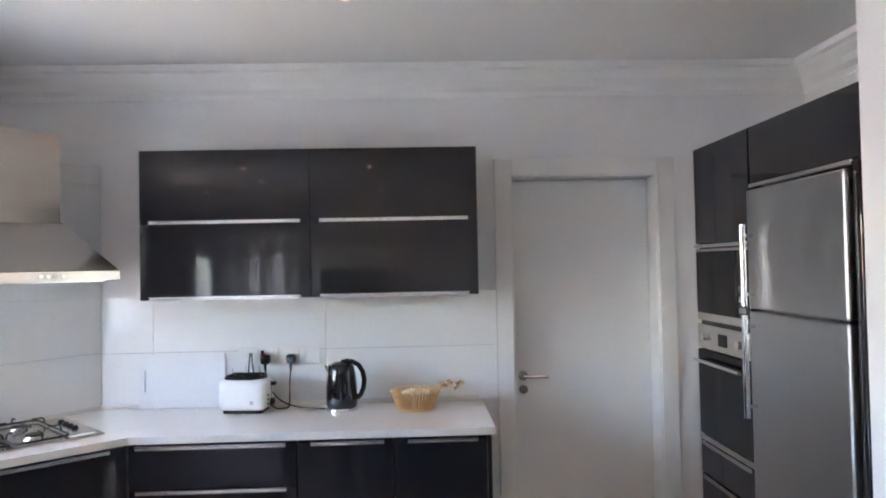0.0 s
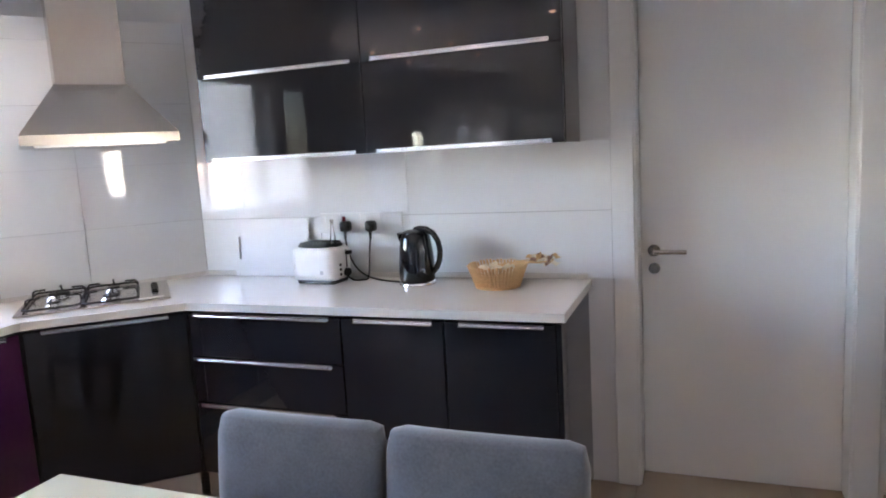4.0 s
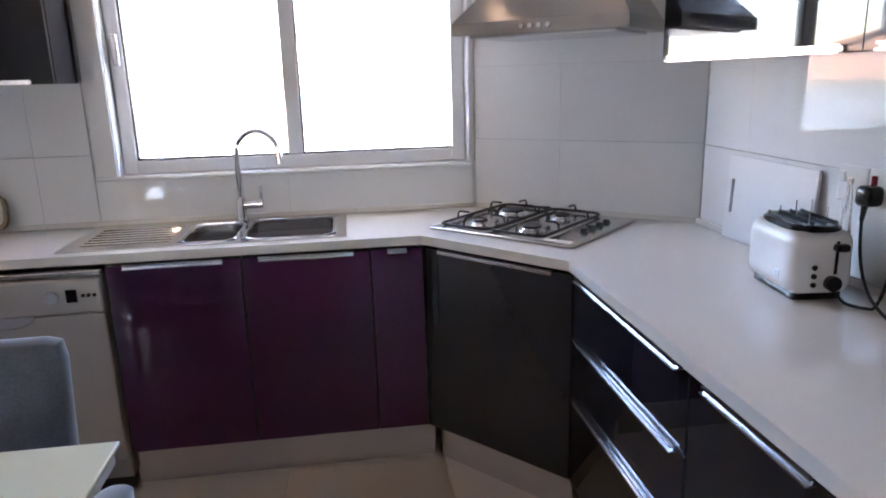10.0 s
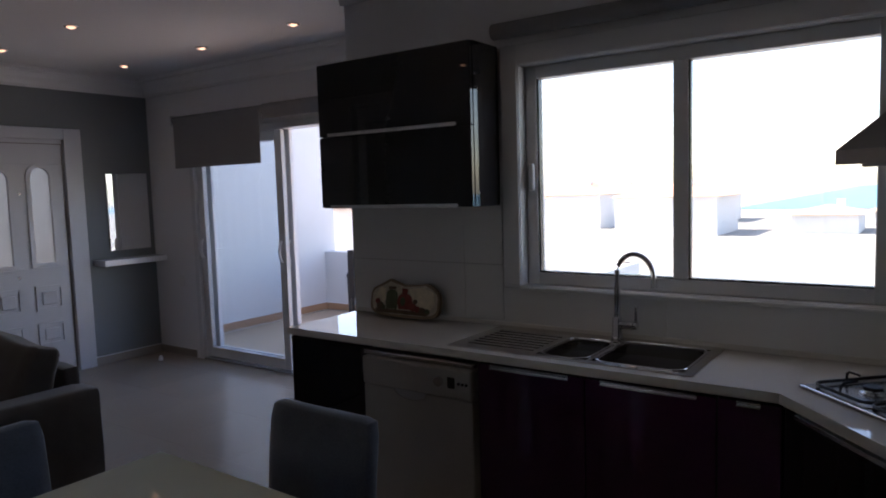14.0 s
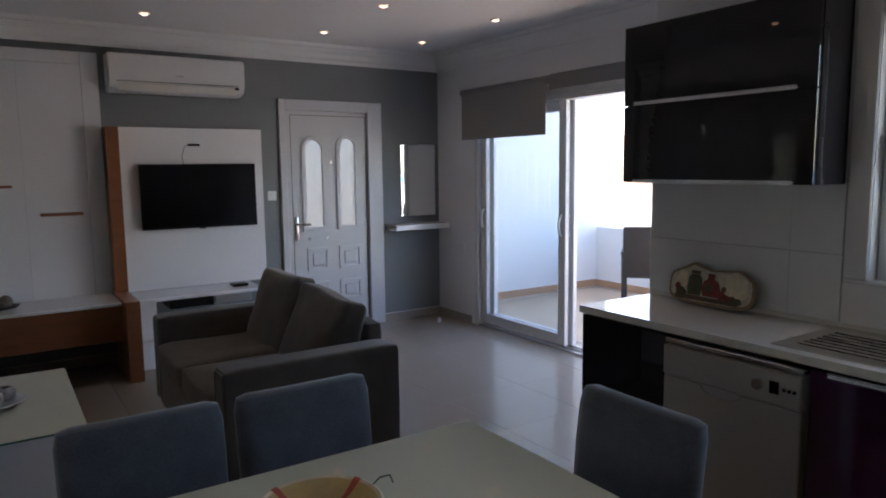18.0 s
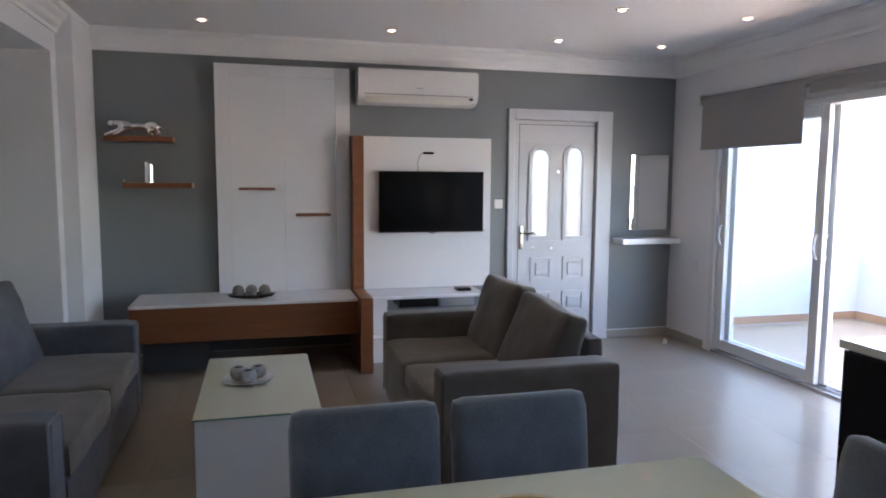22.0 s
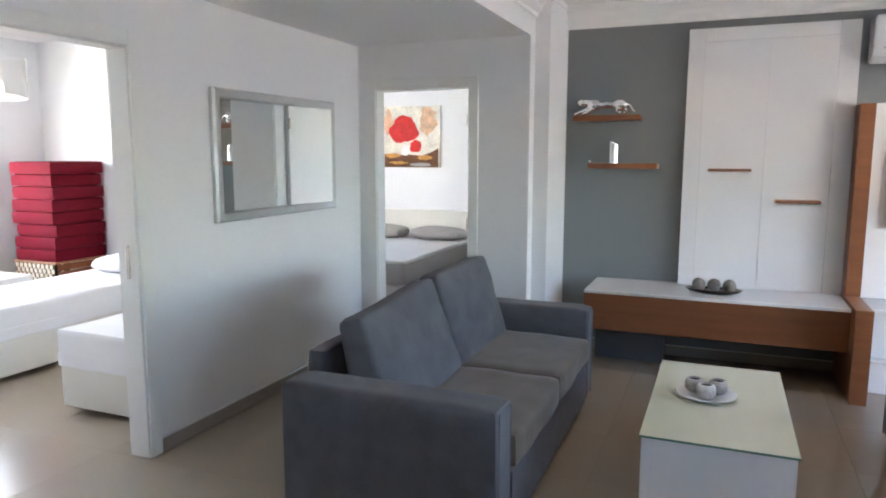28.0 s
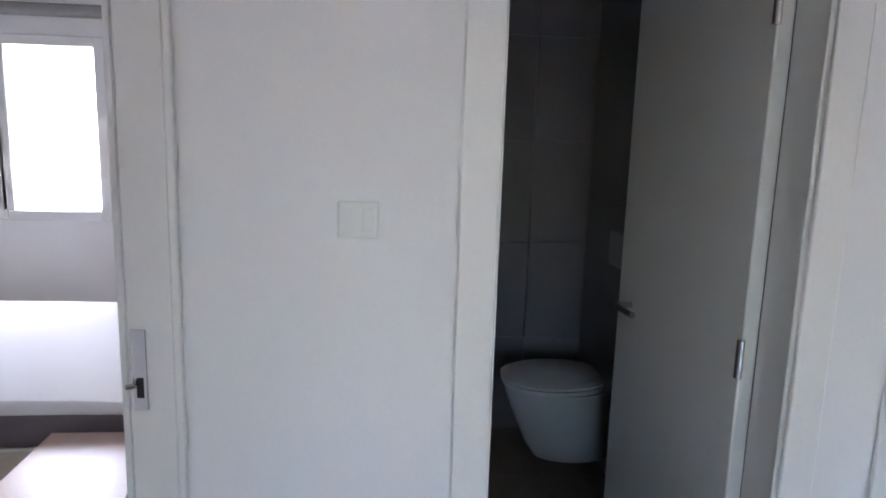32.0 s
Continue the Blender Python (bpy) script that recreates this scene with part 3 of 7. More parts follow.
# entrance door
ed = thing("door_6", label="white moulded entrance door, closed, with two arched frosted panes", category="door", kind="structure")
part("frame", box(-1.52, -1.462, YS - 0.12, YS + 0.03, 0, 2.163, 0.004, 1), DOOR_PVC, ed)
part("frame", box(-2.498, -2.345, YS - 0.12, YS + 0.03, 0, 2.163, 0.004, 1), DOOR_PVC, ed)
part("frame", box(-2.345, -1.52, YS - 0.12, YS + 0.03, 2.065, 2.163, 0.004, 1), DOOR_PVC, ed)
LEAF0, LEAF1 = -2.344, -1.521


def arch(x0, x1, z0, z1, n=14):
    r = (x1 - x0) / 2
    cx = (x0 + x1) / 2
    return [(x0, z0), (x1, z0)] + [(cx + r * math.cos(math.pi * k / n), z1 - r + r * math.sin(math.pi * k / n)) for k in range(n + 1)]


def slab_xz(outline, y0, y1, bm=None):
    """A plate over an outline of (x, z), from y0 to y1."""
    bm = bm or bmesh.new()
    a = [bm.verts.new((x, y0, z)) for x, z in outline]
    b = [bm.verts.new((x, y1, z)) for x, z in outline]
    n = len(outline)
    bm.faces.new(a)
    bm.faces.new(b[::-1])
    for k in range(n):
        bm.faces.new((a[k], b[k], b[(k + 1) % n], a[(k + 1) % n]))
    return bm


def ring_xz(outer, inner, y0, y1):
    bm = bmesh.new()
    n = len(outer)
    vs = [[bm.verts.new((x, y, z)) for x, z in o] for o in (outer, inner) for y in (y0, y1)]
    oa, ob, ia, ib = vs
    for k in range(n):
        j = (k + 1) % n
        bm.faces.new((ob[k], ob[j], ib[j], ib[k]))
        bm.faces.new((oa[k], oa[j], ia[j], ia[k]))
        bm.faces.new((oa[k], oa[j], ob[j], ob[k]))
        bm.faces.new((ia[k], ia[j], ib[j], ib[k]))
    return bm


PANES = [(-1.890, -1.692, 0.985, 1.815), (-2.230, -2.040, 0.985, 1.835)]
bm = bmesh.new()
zs = [0.0145, 0.96, 1.85, 2.064]
add_box(bm, LEAF0, LEAF1, YS - 0.06, YS - 0.01, zs[0], zs[1], 0.002, 1)
add_box(bm, LEAF0, LEAF1, YS - 0.06, YS - 0.01, zs[2], zs[3], 0.002, 1)
for xa, xb in ((LEAF0, PANES[1][0]), (PANES[1][1], PANES[0][0]), (PANES[0][1], LEAF1)):
    add_box(bm, xa, xb, YS - 0.06, YS - 0.01, zs[1], zs[2])
leaf = part("leaf", bm, DOOR_PVC, ed)
for x0, x1, z0, z1 in PANES:
    # spandrels round the arch head and under the pane
    outer = [(x0, 0.96), (x1, 0.96)] + [(max(x0, min(x1, (x0 + x1) / 2 + 0.4 * math.cos(math.pi * k / 14))), min(1.85, z1 - 0.1 + 0.4 * math.sin(math.pi * k / 14))) for k in range(15)]
    part("spandrel", ring_xz(outer, arch(x0, x1, z0, z1), YS - 0.058, YS - 0.012), DOOR_PVC, ed)
    part("pane_moulding", ring_xz(arch(x0 - 0.022, x1 + 0.022, z0 - 0.022, z1 + 0.022), arch(x0 + 0.014, x1 - 0.014, z0 + 0.014, z1 - 0.014), YS - 0.02, YS + 0.008), DOOR_PVC, ed)
    part("pane", slab_xz(arch(x0, x1, z0, z1), YS - 0.04, YS - 0.034), FROST, ed, "frosted glass pane")
for x0, x1, z0, z1 in ((-1.92, -1.705, 0.585, 0.800), (-2.26, -2.03, 0.585, 0.800), (-1.92, -1.705, 0.275, 0.475), (-2.26, -2.03, 0.275, 0.475)):
    part("raised_panel", ring_xz([(x0, z0), (x1, z0), (x1, z1), (x0, z1)], [(x0 + 0.025, z0 + 0.025), (x1 - 0.025, z0 + 0.025), (x1 - 0.025, z1 - 0.025), (x0 + 0.025, z1 - 0.025)], YS - 0.012, YS + 0.004), DOOR_PVC, ed)
    part("raised_panel", box(x0 + 0.05, x1 - 0.05, YS - 0.012, YS + 0.006, z0 + 0.05, z1 - 0.05, 0.008, 2), DOOR_PVC, ed)
# dark strip laid on the leaf as the shade of its gap
part("gap_shade_line", ring_xz([(-2.338, 0.02), (-1.574, 0.02), (-1.574, 2.03), (-2.338, 2.03)], [(-2.331, 0.027), (-1.581, 0.027), (-1.581, 2.023), (-2.331, 2.023)], YS - 0.012, YS - 0.0085), STONE_BALL, ed, "thin dark strip for the shade in the door gap")
bm = box(-1.625, -1.588, YS - 0.01, YS + 0.002, 0.88, 1.10, 0.004, 2)
sweep([(-1.606, YS, 1.03), (-1.606, YS + 0.05, 1.03), (-1.62, YS + 0.056, 1.03), (-1.72, YS + 0.056, 1.03)], 0.010, 10, bm)
part("handle", bm, STEEL, ed, "satin steel lever on a long plate", True)
for cx in (-1.73, -1.91):
    part("stud", tube((cx, YS - 0.012, 0.89), (cx, YS - 0.002, 0.89), 0.012, 12), STEEL, ed)
part("peephole", tube((-1.965, YS - 0.012, 1.60), (-1.965, YS - 0.002, 1.60), 0.012, 12), STEEL, ed)
part("threshold", box(-2.345, -1.52, YS - 0.1, YS + 0.02, 0.001, 0.014, 0.003, 1), ALU, ed)


def window(name, axis_y0, axis_y1, z0, z1, x, mull, label, t=0.07, frame_w=0.055):
    """A two-pane sliding window in a wall along y, its inner face at x."""
    w = thing(name, label=label, category="window", kind="structure")
    part("window_frame", box(x - t, x, axis_y0, axis_y0 + frame_w, z0, z1, 0.004, 1), PVC, w)
    part("window_frame", box(x - t, x, axis_y1 - frame_w, axis_y1, z0, z1, 0.004, 1), PVC, w)
    part("window_frame", box(x - t, x, axis_y0 + frame_w, axis_y1 - frame_w, z0, z0 + frame_w, 0.004, 1), PVC, w)
    part("window_frame", box(x - t, x, axis_y0 + frame_w, axis_y1 - frame_w, z1 - frame_w, z1, 0.004, 1), PVC, w)
    part("mullion", box(x - t, x - 0.004, mull - 0.03, mull + 0.03, z0 + frame_w, z1 - frame_w, 0.004, 1), PVC, w)
    for a, b in ((axis_y0 + frame_w, mull - 0.03), (mull + 0.03, axis_y1 - frame_w)):
        p = part("pane", box(x - t * 0.6, x - t * 0.6 + 0.005, a, b, z0 + frame_w, z1 - frame_w), CLEAR, w)
        p.visible_shadow = False
        part("bead", joined(box(x - t * 0.6 + 0.006, x - 0.01, a, a + 0.008, z0 + frame_w, z1 - frame_w), box(x - t * 0.6 + 0.006, x - 0.01, a, b, z0 + frame_w, z0 + frame_w + 0.008)), PLASTIC_B, w, "thin dark rubber seal")
    return w


kw = window("window_1", 2.45, 3.85, 1.094, 2.068, XW - 0.055, 3.135, "white sliding kitchen window over the sink")
part("latch", box(XW - 0.0545, XW - 0.03, 2.47, 2.495, 1.52, 1.64, 0.006, 2), PVC, kw, "white window latch")
part("window_sill", box(XW + 0.0005, XW + 0.02, 2.44, 3.86, 1.078, 1.0935, 0.004, 1), WHITE_TILE, kw)
part("casing", box(XW + 0.0005, XW + 0.014, 2.36, 2.446, 1.095, 2.16, 0.004, 1), PVC, kw)
part("casing", box(XW + 0.0005, XW + 0.014, 3.854, 3.879, 1.095, 2.16, 0.004, 1), PVC, kw)
part("casing", box(XW + 0.0005, XW + 0.014, 2.446, 3.854, 2.072, 2.16, 0.004, 1), PVC, kw)
part("blind_roll", tube((XW + 0.06, 2.36, 2.215), (XW + 0.06, 3.86, 2.215), 0.035, 20), BLIND, kw, "rolled-up grey blind", True)

# sliding balcony door: both leaves pushed to one side
sd = thing("window_2", label="white sliding balcony door, half open, leaves pushed to one side", category="sliding door", kind="structure")
SX = XL - 0.02
part("door_frame", box(SX - 0.13, SX + 0.03, -1.659, -1.60, 0, 2.129, 0.004, 1), PVC, sd)
part("door_frame", box(SX - 0.13, SX + 0.03, 0.70, 0.759, 0, 2.129, 0.004, 1), PVC, sd)
part("door_frame", box(SX - 0.13, SX + 0.03, -1.60, 0.70, 2.07, 2.129, 0.004, 1), PVC, sd)
part("track", joined(box(SX - 0.13, SX + 0.03, -1.60, 0.70, 0.001, 0.022, 0.003, 1), box(SX - 0.03, SX - 0.022, -1.60, 0.70, 0.022, 0.034), box(SX - 0.09, SX - 0.082, -1.60, 0.70, 0.022, 0.034)), ALU, sd)
for k, (y0, y1, x) in enumerate(((-1.60, -0.44, SX - 0.005), (-1.56, -0.405, SX - 0.065))):
    lf = part("leaf", joined(box(x - 0.045, x, y0, y0 + 0.085, 0.035, 2.068, 0.004, 1), box(x - 0.045, x, y1 - 0.085, y1, 0.035, 2.068, 0.004, 1), box(x - 0.045, x, y0 + 0.085, y1 - 0.085, 0.035, 0.125, 0.004, 1), box(x - 0.045, x, y0 + 0.085, y1 - 0.085, 1.985, 2.068, 0.004, 1)), PVC, sd)
    p = part("pane", box(x - 0.026, x - 0.020, y0 + 0.085, y1 - 0.085, 0.125, 1.985), TINT, lf)
    p.visible_shadow = False
    for hy in ((y0 + 0.045, y1 - 0.045) if k == 0 else (y1 - 0.045,)):
        part("pull_handle", sweep([(x, hy, 0.96), (x + 0.022, hy, 0.985), (x + 0.034, hy, 1.05), (x + 0.022, hy, 1.115), (x, hy, 1.14)], 0.011, 10), PVC, lf, "white bow handle", True)
bl = thing("roller_blind", (XL + 0.06, -1.15, 2.24), "grey fabric roller blind, partly lowered over the sliding door", "blind")
part("tube", tube((XL + 0.06, -1.77, 2.235), (XL + 0.06, -0.53, 2.235), 0.034, 20), BLIND, bl, "", True)
part("cloth", box(XL + 0.088, XL + 0.091, -1.745, -0.56, 1.81, 2.235), BLIND, bl)
part("hem_bar", box(XL + 0.082, XL + 0.097, -1.745, -0.56, 1.795, 1.815, 0.004, 1), BLIND, bl)
part("bracket", box(XL, XL + 0.1, -1.785, -1.772, 2.19, 2.28, 0.003, 1), PLASTIC_W, bl)
bl2 = thing("roller_blind", (XL + 0.06, 0.15, 2.24), "grey fabric roller blind, rolled up above the sliding door", "blind")
part("tube", tube((XL + 0.06, -0.52, 2.235), (XL + 0.06, 0.80, 2.235), 0.042, 20), BLIND, bl2, "", True)
part("hem_bar", box(XL + 0.088, XL + 0.10, -0.51, 0.79, 2.15, 2.235, 0.003, 1), BLIND, bl2)
part("bracket", box(XL, XL + 0.1, 0.802, 0.815, 2.19, 2.28, 0.003, 1), PLASTIC_W, bl2)

# recessed ceiling spots
spot = thing("ceiling_spot", (0, 0, H), "small round recessed ceiling spot, lit warm", "ceiling light", "recessed ceiling spots")
part("rim", lathe([(0.030, -0.002), (0.032, -0.007), (0.043, -0.006), (0.046, -0.001)], 28, (0, 0, H)), ALU, spot, "", True)
part("lamp", lathe([(0.0, -0.019), (0.012, -0.017), (0.022, -0.011), (0.030, -0.003)], 24, (0, 0, H)), SPOT_GLOW, spot, "glowing warm bulb", True)
spot.location = (*SPOTS[0], H)
for x, y in SPOTS[1:]:
    copy_thing(spot, pose(x, y, H))

# ---- rooms beyond ----
BX1 = 7.05
wall("wall_bed_north", "x", XE + 0.12, BX1, 1.46, 1.52, 0, 2.62, WALL)
wall("wall_bed_south", "x", XE + 0.12, BX1, -1.84, -1.72, 0, 2.62, WALL)
wall("wall_bed_east", "y", -1.84, 1.65, BX1, BX1 + 0.15, 0, 2.62, WALL, [(-1.03, 0.32, 0.92, 2.05)])
single("ceiling_bed", box(XE + 0.12, BX1 + 0.15, -1.84, 1.65, 2.62, 2.7), CEIL, "white bedroom ceiling", "ceiling", kind="structure")
wall("wall_rose_west", "y", -4.72, -1.72, 1.95, 2.06, 0, 2.62, WALL)
wall("wall_rose_south", "x", 1.95, 5.6, -4.72, -4.60, 0, 2.62, WALL)
wall("wall_rose_east", "y", -4.60, -1.84, 5.5, 5.6, 0, 2.62, WALL, [(-3.3, -2.5, 0.95, 2.2)])
wall("wall_rose_north", "x", 2.06, 3.54, -1.735, -1.722, 2.12, 2.62, WALL)
single("ceiling_rose", box(1.95, 5.6, -4.72, -1.72, 2.62, 2.7), CEIL, "white bedroom ceiling", "ceiling", kind="structure")
wall("wall_bath_south", "x", XE + 0.12, 5.4, 1.521, 1.57, 0, 2.5, BATH_TILE, label="dark tiled bathroom wall")
wall("wall_bath_north", "x", XE + 0.12, 5.4, 2.99, 3.07, 0, 2.5, BATH_TILE, label="dark tiled bathroom wall")
wall("wall_desk_bath", "x", XE + 0.12, 5.5, 3.0705, 3.085, 0, 2.62, WALL)
wall("wall_bath_east", "y", 1.52, 3.07, 5.4, 5.5, 0, 2.5, GROUT, label="dark tiled bathroom wall")
single("ceiling_bath", box(XE + 0.12, 5.5, 1.52, 3.07, 2.5, 2.6), CEIL, "bathroom ceiling", "ceiling", kind="structure")
wall("wall_desk_east", "y", 3.085, 6.2, 6.10, 6.25, 0, 2.62, WALL, [(4.08, 4.69, 0.945, 1.945)])
wall("wall_desk_north", "x", 2.33, 6.25, 6.2, 6.3, 0, 2.62, WALL)
wall("wall_desk_west", "y", 4.90, 6.2, 2.33, 2.45, 0, 2.62, WALL)
wall("wall_desk_south", "x", 5.5, 6.25, 3.0, 3.085, 0, 2.62, WALL)
single("ceiling_desk", box(2.45, 6.25, 3.076, 6.3, 2.62, 2.7), CEIL, "white bedroom ceiling", "ceiling", kind="structure")
w3 = window("window_3", 4.082, 4.688, 0.947, 1.943, 6.14, 4.625, "small white window with a blind above the bed")
part("blind_roll", tube((6.06, 4.0, 2.07), (6.06, 4.8, 2.07), 0.035, 20), BLIND, w3, "rolled-up grey blind", True)
w4 = window("window_4", -1.028, 0.318, 0.922, 2.048, BX1 + 0.1, -0.35, "white sliding bedroom window, added out of view to light the room with a rolled-up blind")
part("blind_roll", tube((BX1 - 0.08, -1.04, 2.14), (BX1 - 0.08, 0.40, 2.14), 0.068, 20), BLIND, w4, "rolled-up grey blind", True)
# unseen window, added so that light enters the rose room
window("window_5", -3.298, -2.502, 0.952, 2.198, 5.57, -2.9, "white sliding bedroom window, added out of view to light the room")

# ---- balcony and outdoors ----
single("balcony_floor", box(-5.9, XL - 0.2, -2.6, 1.6, -0.10, -0.012), BALCONY_TILE, "warm beige tiled balcony floor", "floor", kind="structure")
single("wall_balcony_south", box(-5.9, XL - 0.2, -2.65, -2.51, -0.1, 2.7), OUTWALL, "white rendered balcony side wall", "wall", kind="structure")
single("wall_balcony_parapet", box(-5.86, -5.71, -2.51, 1.6, -0.1, 0.76), OUTWALL, "white rendered balcony parapet", "wall", kind="structure")
single("wall_balcony_north", box(-5.9, XL - 0.2, 1.50, 1.63, -0.1, 0.76), OUTWALL, "white rendered balcony parapet", "wall", kind="structure")
skirting("baseboard_balcony_a", -5.71, XL - 0.2, -2.51, -2.498, TERRA_SKIRT, "terracotta tile skirting", 0.09)
skirting("baseboard_balcony_b", -5.71, -5.698, -2.498, 1.5, TERRA_SKIRT, "terracotta tile skirting", 0.09)
bm = bmesh.new()
bmesh.ops.create_grid(bm, x_segments=1, y_segments=1, size=400)
bmesh.ops.translate(bm, vec=(0, 0, -3.2), verts=bm.verts)
single("ground", bm, DIRT, "dry pale open ground", "ground", kind="structure")


def white_house(x, y, w, d, h, ridge):
    """A plain rendered house with a hipped tile roof and a chimney, standing on the ground."""
    g = -3.2
    hs = thing("house", (x, y, g), "white house with a terracotta tiled roof", "house", "houses of the town")
    part("wall", box(x - w / 2, x + w / 2, y - d / 2, y + d / 2, g, g + h), OUTWALL, hs)
    bm = bmesh.new()
    a, b, e = w / 2 + 0.4, d / 2 + 0.4, max(0.0, (d - w) / 2)
    vs = [bm.verts.new(p) for p in ((x - a, y - b, g + h), (x + a, y - b, g + h), (x + a, y + b, g + h), (x - a, y + b, g + h), (x, y - e - 0.2, g + h + ridge), (x, y + e + 0.2, g + h + ridge))]
    for f in ((0, 1, 4), (1, 2, 5, 4), (2, 3, 5), (3, 0, 4, 5), (3, 2, 1, 0)):
        bm.faces.new([vs[i] for i in f])
    part("roof", bm, TERRACOTTA, hs)
    part("chimney", box(x - 0.3, x + 0.3, y + 0.6, y + 1.2, g + h + 0.3, g + h + ridge + 0.5), OUTWALL, hs)


white_house(-16.5, -10.6, 7.0, 7.6, 4.3, 1.5)
for x, y, w, d, h, r in ((-64, -15, 8, 9, 3.4, 1.2), (-72, -28, 9, 8, 3.6, 1.4), (-84, -20, 9, 11, 3.2, 1.2), (-95, -38, 8, 9, 3.8, 1.4), (-68, -3, 7, 5, 1.6, 0.7), (-90, -30, 9, 10, 3.5, 1.3), (-78, 3, 6, 6, 1.4, 0.7), (-100, -50, 10, 12, 3.6, 1.4)):
    white_house(x, y, w, d, h, r)
bm = bmesh.new()
bmesh.ops.create_grid(bm, x_segments=1, y_segments=1, size=1.0, matrix=Matrix.Translation((-255, 130, -3.12)) @ Matrix.Diagonal((140, 152, 1, 1)))
single("water", bm, SEA, "calm blue sea in the distance", "sea", kind="structure")


# ---- kitchen ----
FRONT_W, FRONT_N = -1.515, 4.0


def strip_handle(parent, a, b, z, axis, face, out):
    """An aluminium pull strip along the upper edge of a front."""
    d = (face, face + out * 0.015) if out > 0 else (face + out * 0.015, face)
    bm = bmesh.new()
    for z0, z1, k in ((z - 0.004, z, 1.0), (z, z + 0.008, 0.35), (z + 0.008, z + 0.012, 0.8)):
        e = (face, face + (d[1] - d[0]) * k) if out > 0 else (face - (d[1] - d[0]) * k, face)
        add_box(bm, *((a, b, *e) if axis == "x" else (*e, a, b)), z0, z1)
    return part("handle", bm, ALU, parent, "aluminium pull strip")


def slab_x(outline, x0, x1):
    """A plate over an outline of (y, z), from x0 to x1."""
    bm = bmesh.new()
    a = [bm.verts.new((x0, y, z)) for y, z in outline]
    b = [bm.verts.new((x1, y, z)) for y, z in outline]
    bm.faces.new(a)
    bm.faces.new(b[::-1])
    for k in range(len(outline)):
        j = (k + 1) % len(outline)
        bm.faces.new((a[k], b[k], b[j], a[j]))
    return bm


# west run: end cabinet, dishwasher, two door cabinets, filler
def base_w(name, y0, y1, mat, label, handle=True, door=True):
    c = thing(name, (-1.75, (y0 + y1) / 2, 0), label, "kitchen cabinet", "base cabinets of the kitchen")
    part("body", box(-1.985, FRONT_W - 0.022, y0 + 0.001, y1 - 0.001, 0.14, 0.858), CARCASS, c)
    if door:
        dr = part("door", box(FRONT_W - 0.020, FRONT_W, y0 + 0.002, y1 - 0.002, 0.15, 0.852, 0.0025, 2), mat, c)
        if handle:
            strip_handle(dr, y0 + 0.06, y1 - 0.06, 0.843, "y", FRONT_W, 1)
    return c


c = base_w("base_cabinet", 1.462, 1.925, BLACK, "black lacquered end cabinet under the worktop", False)
part("end_panel", box(-1.985, FRONT_W, 1.444, 1.462, 0.02, 0.858, 0.002, 1), BLACK, c)
base_w("base_cabinet", 2.505, 2.955, GLARE_BLACK, "black gloss door cabinet under the sink, tinted purple for window glare")
base_w("base_cabinet", 2.955, 3.405, GLARE_BLACK, "black gloss door cabinet under the sink, tinted purple for window glare")
base_w("base_cabinet", 3.405, 3.595, GLARE_BLACK, "narrow black gloss cabinet beside the corner, tinted purple for window glare")

dw = thing("dishwasher", (-1.75, 2.215, 0), "silver-grey freestanding dishwasher under the worktop", "dishwasher")
part("body", box(-1.98, -1.52, 1.93, 2.50, 0.05, 0.85, 0.004, 1), SILVER_PAINT, dw)
part("door", box(-1.52, -1.485, 1.932, 2.498, 0.14, 0.70, 0.006, 2), SILVER_PAINT, dw)
pnl = part("control_panel", box(-1.52, -1.478, 1.932, 2.498, 0.703, 0.825, 0.008, 2), SILVER_PAINT, dw, "silver control panel")
part("display", box(-1.479, -1.476, 2.385, 2.42, 0.745, 0.79), SCREEN, pnl, "small dark display")
part("knob", tube((-1.478, 2.345, 0.768), (-1.462, 2.345, 0.768), 0.020, 20), ALU, pnl, "", True)
for k in range(3):
    part("button", tube((-1.478, 2.44 + 0.018 * k, 0.768), (-1.473, 2.44 + 0.018 * k, 0.768), 0.006, 12), PLASTIC_B, pnl)
# flat plate, its darker metal standing for shade inside the grip
part("grip", slab_x([(2.19 + 0.085 * math.cos(math.pi * k / 16), 0.702 - 0.040 * math.sin(math.pi * k / 16)) for k in range(17)], -1.486, -1.4835), STEEL_DARK, dw, "half-moon plate, darker for the shade in the grip recess")
part("grip_lip", sweep([(-1.481, 2.19 + 0.085 * math.cos(math.pi * k / 16), 0.702 - 0.040 * math.sin(math.pi * k / 16)) for k in range(17)], 0.004, 8), SILVER_PAINT, dw, "", True)
part("rim", box(-1.985, -1.49, 1.93, 2.50, 0.829, 0.850, 0.004, 1), STEEL, dw)
part("foot_plate", box(-1.54, -1.53, 1.935, 2.495, 0.001, 0.13), CARCASS, dw)

# diagonal cabinet
D0, D1 = Vector((-1.515, 3.600, 0)), Vector((-1.055, 4.000, 0))
du = (D1 - D0).normalized()
dn = Vector((du.y, -du.x, 0))
c = thing("base_cabinet", (-1.6, 4.1, 0), "black lacquered diagonal corner cabinet under the hob", "kitchen cabinet", "base cabinets of the kitchen")
part("body", prism([(-1.985, 3.597), (-1.537, 3.597), (-1.06, 4.022), (-1.06, 4.60), (-1.44, 4.60), (-1.985, 3.88)], 0.14, 0.858), CARCASS, c)
L = (D1 - D0).length
mm = Matrix(((du.x, -dn.x, 0, D0.x), (du.y, -dn.y, 0, D0.y), (0, 0, 1, 0), (0, 0, 0, 1)))
dr = part("door", turned(box(0.004, L - 0.004, 0.0, 0.018, 0.15, 0.852, 0.0025, 2), mm), BLACK, c)
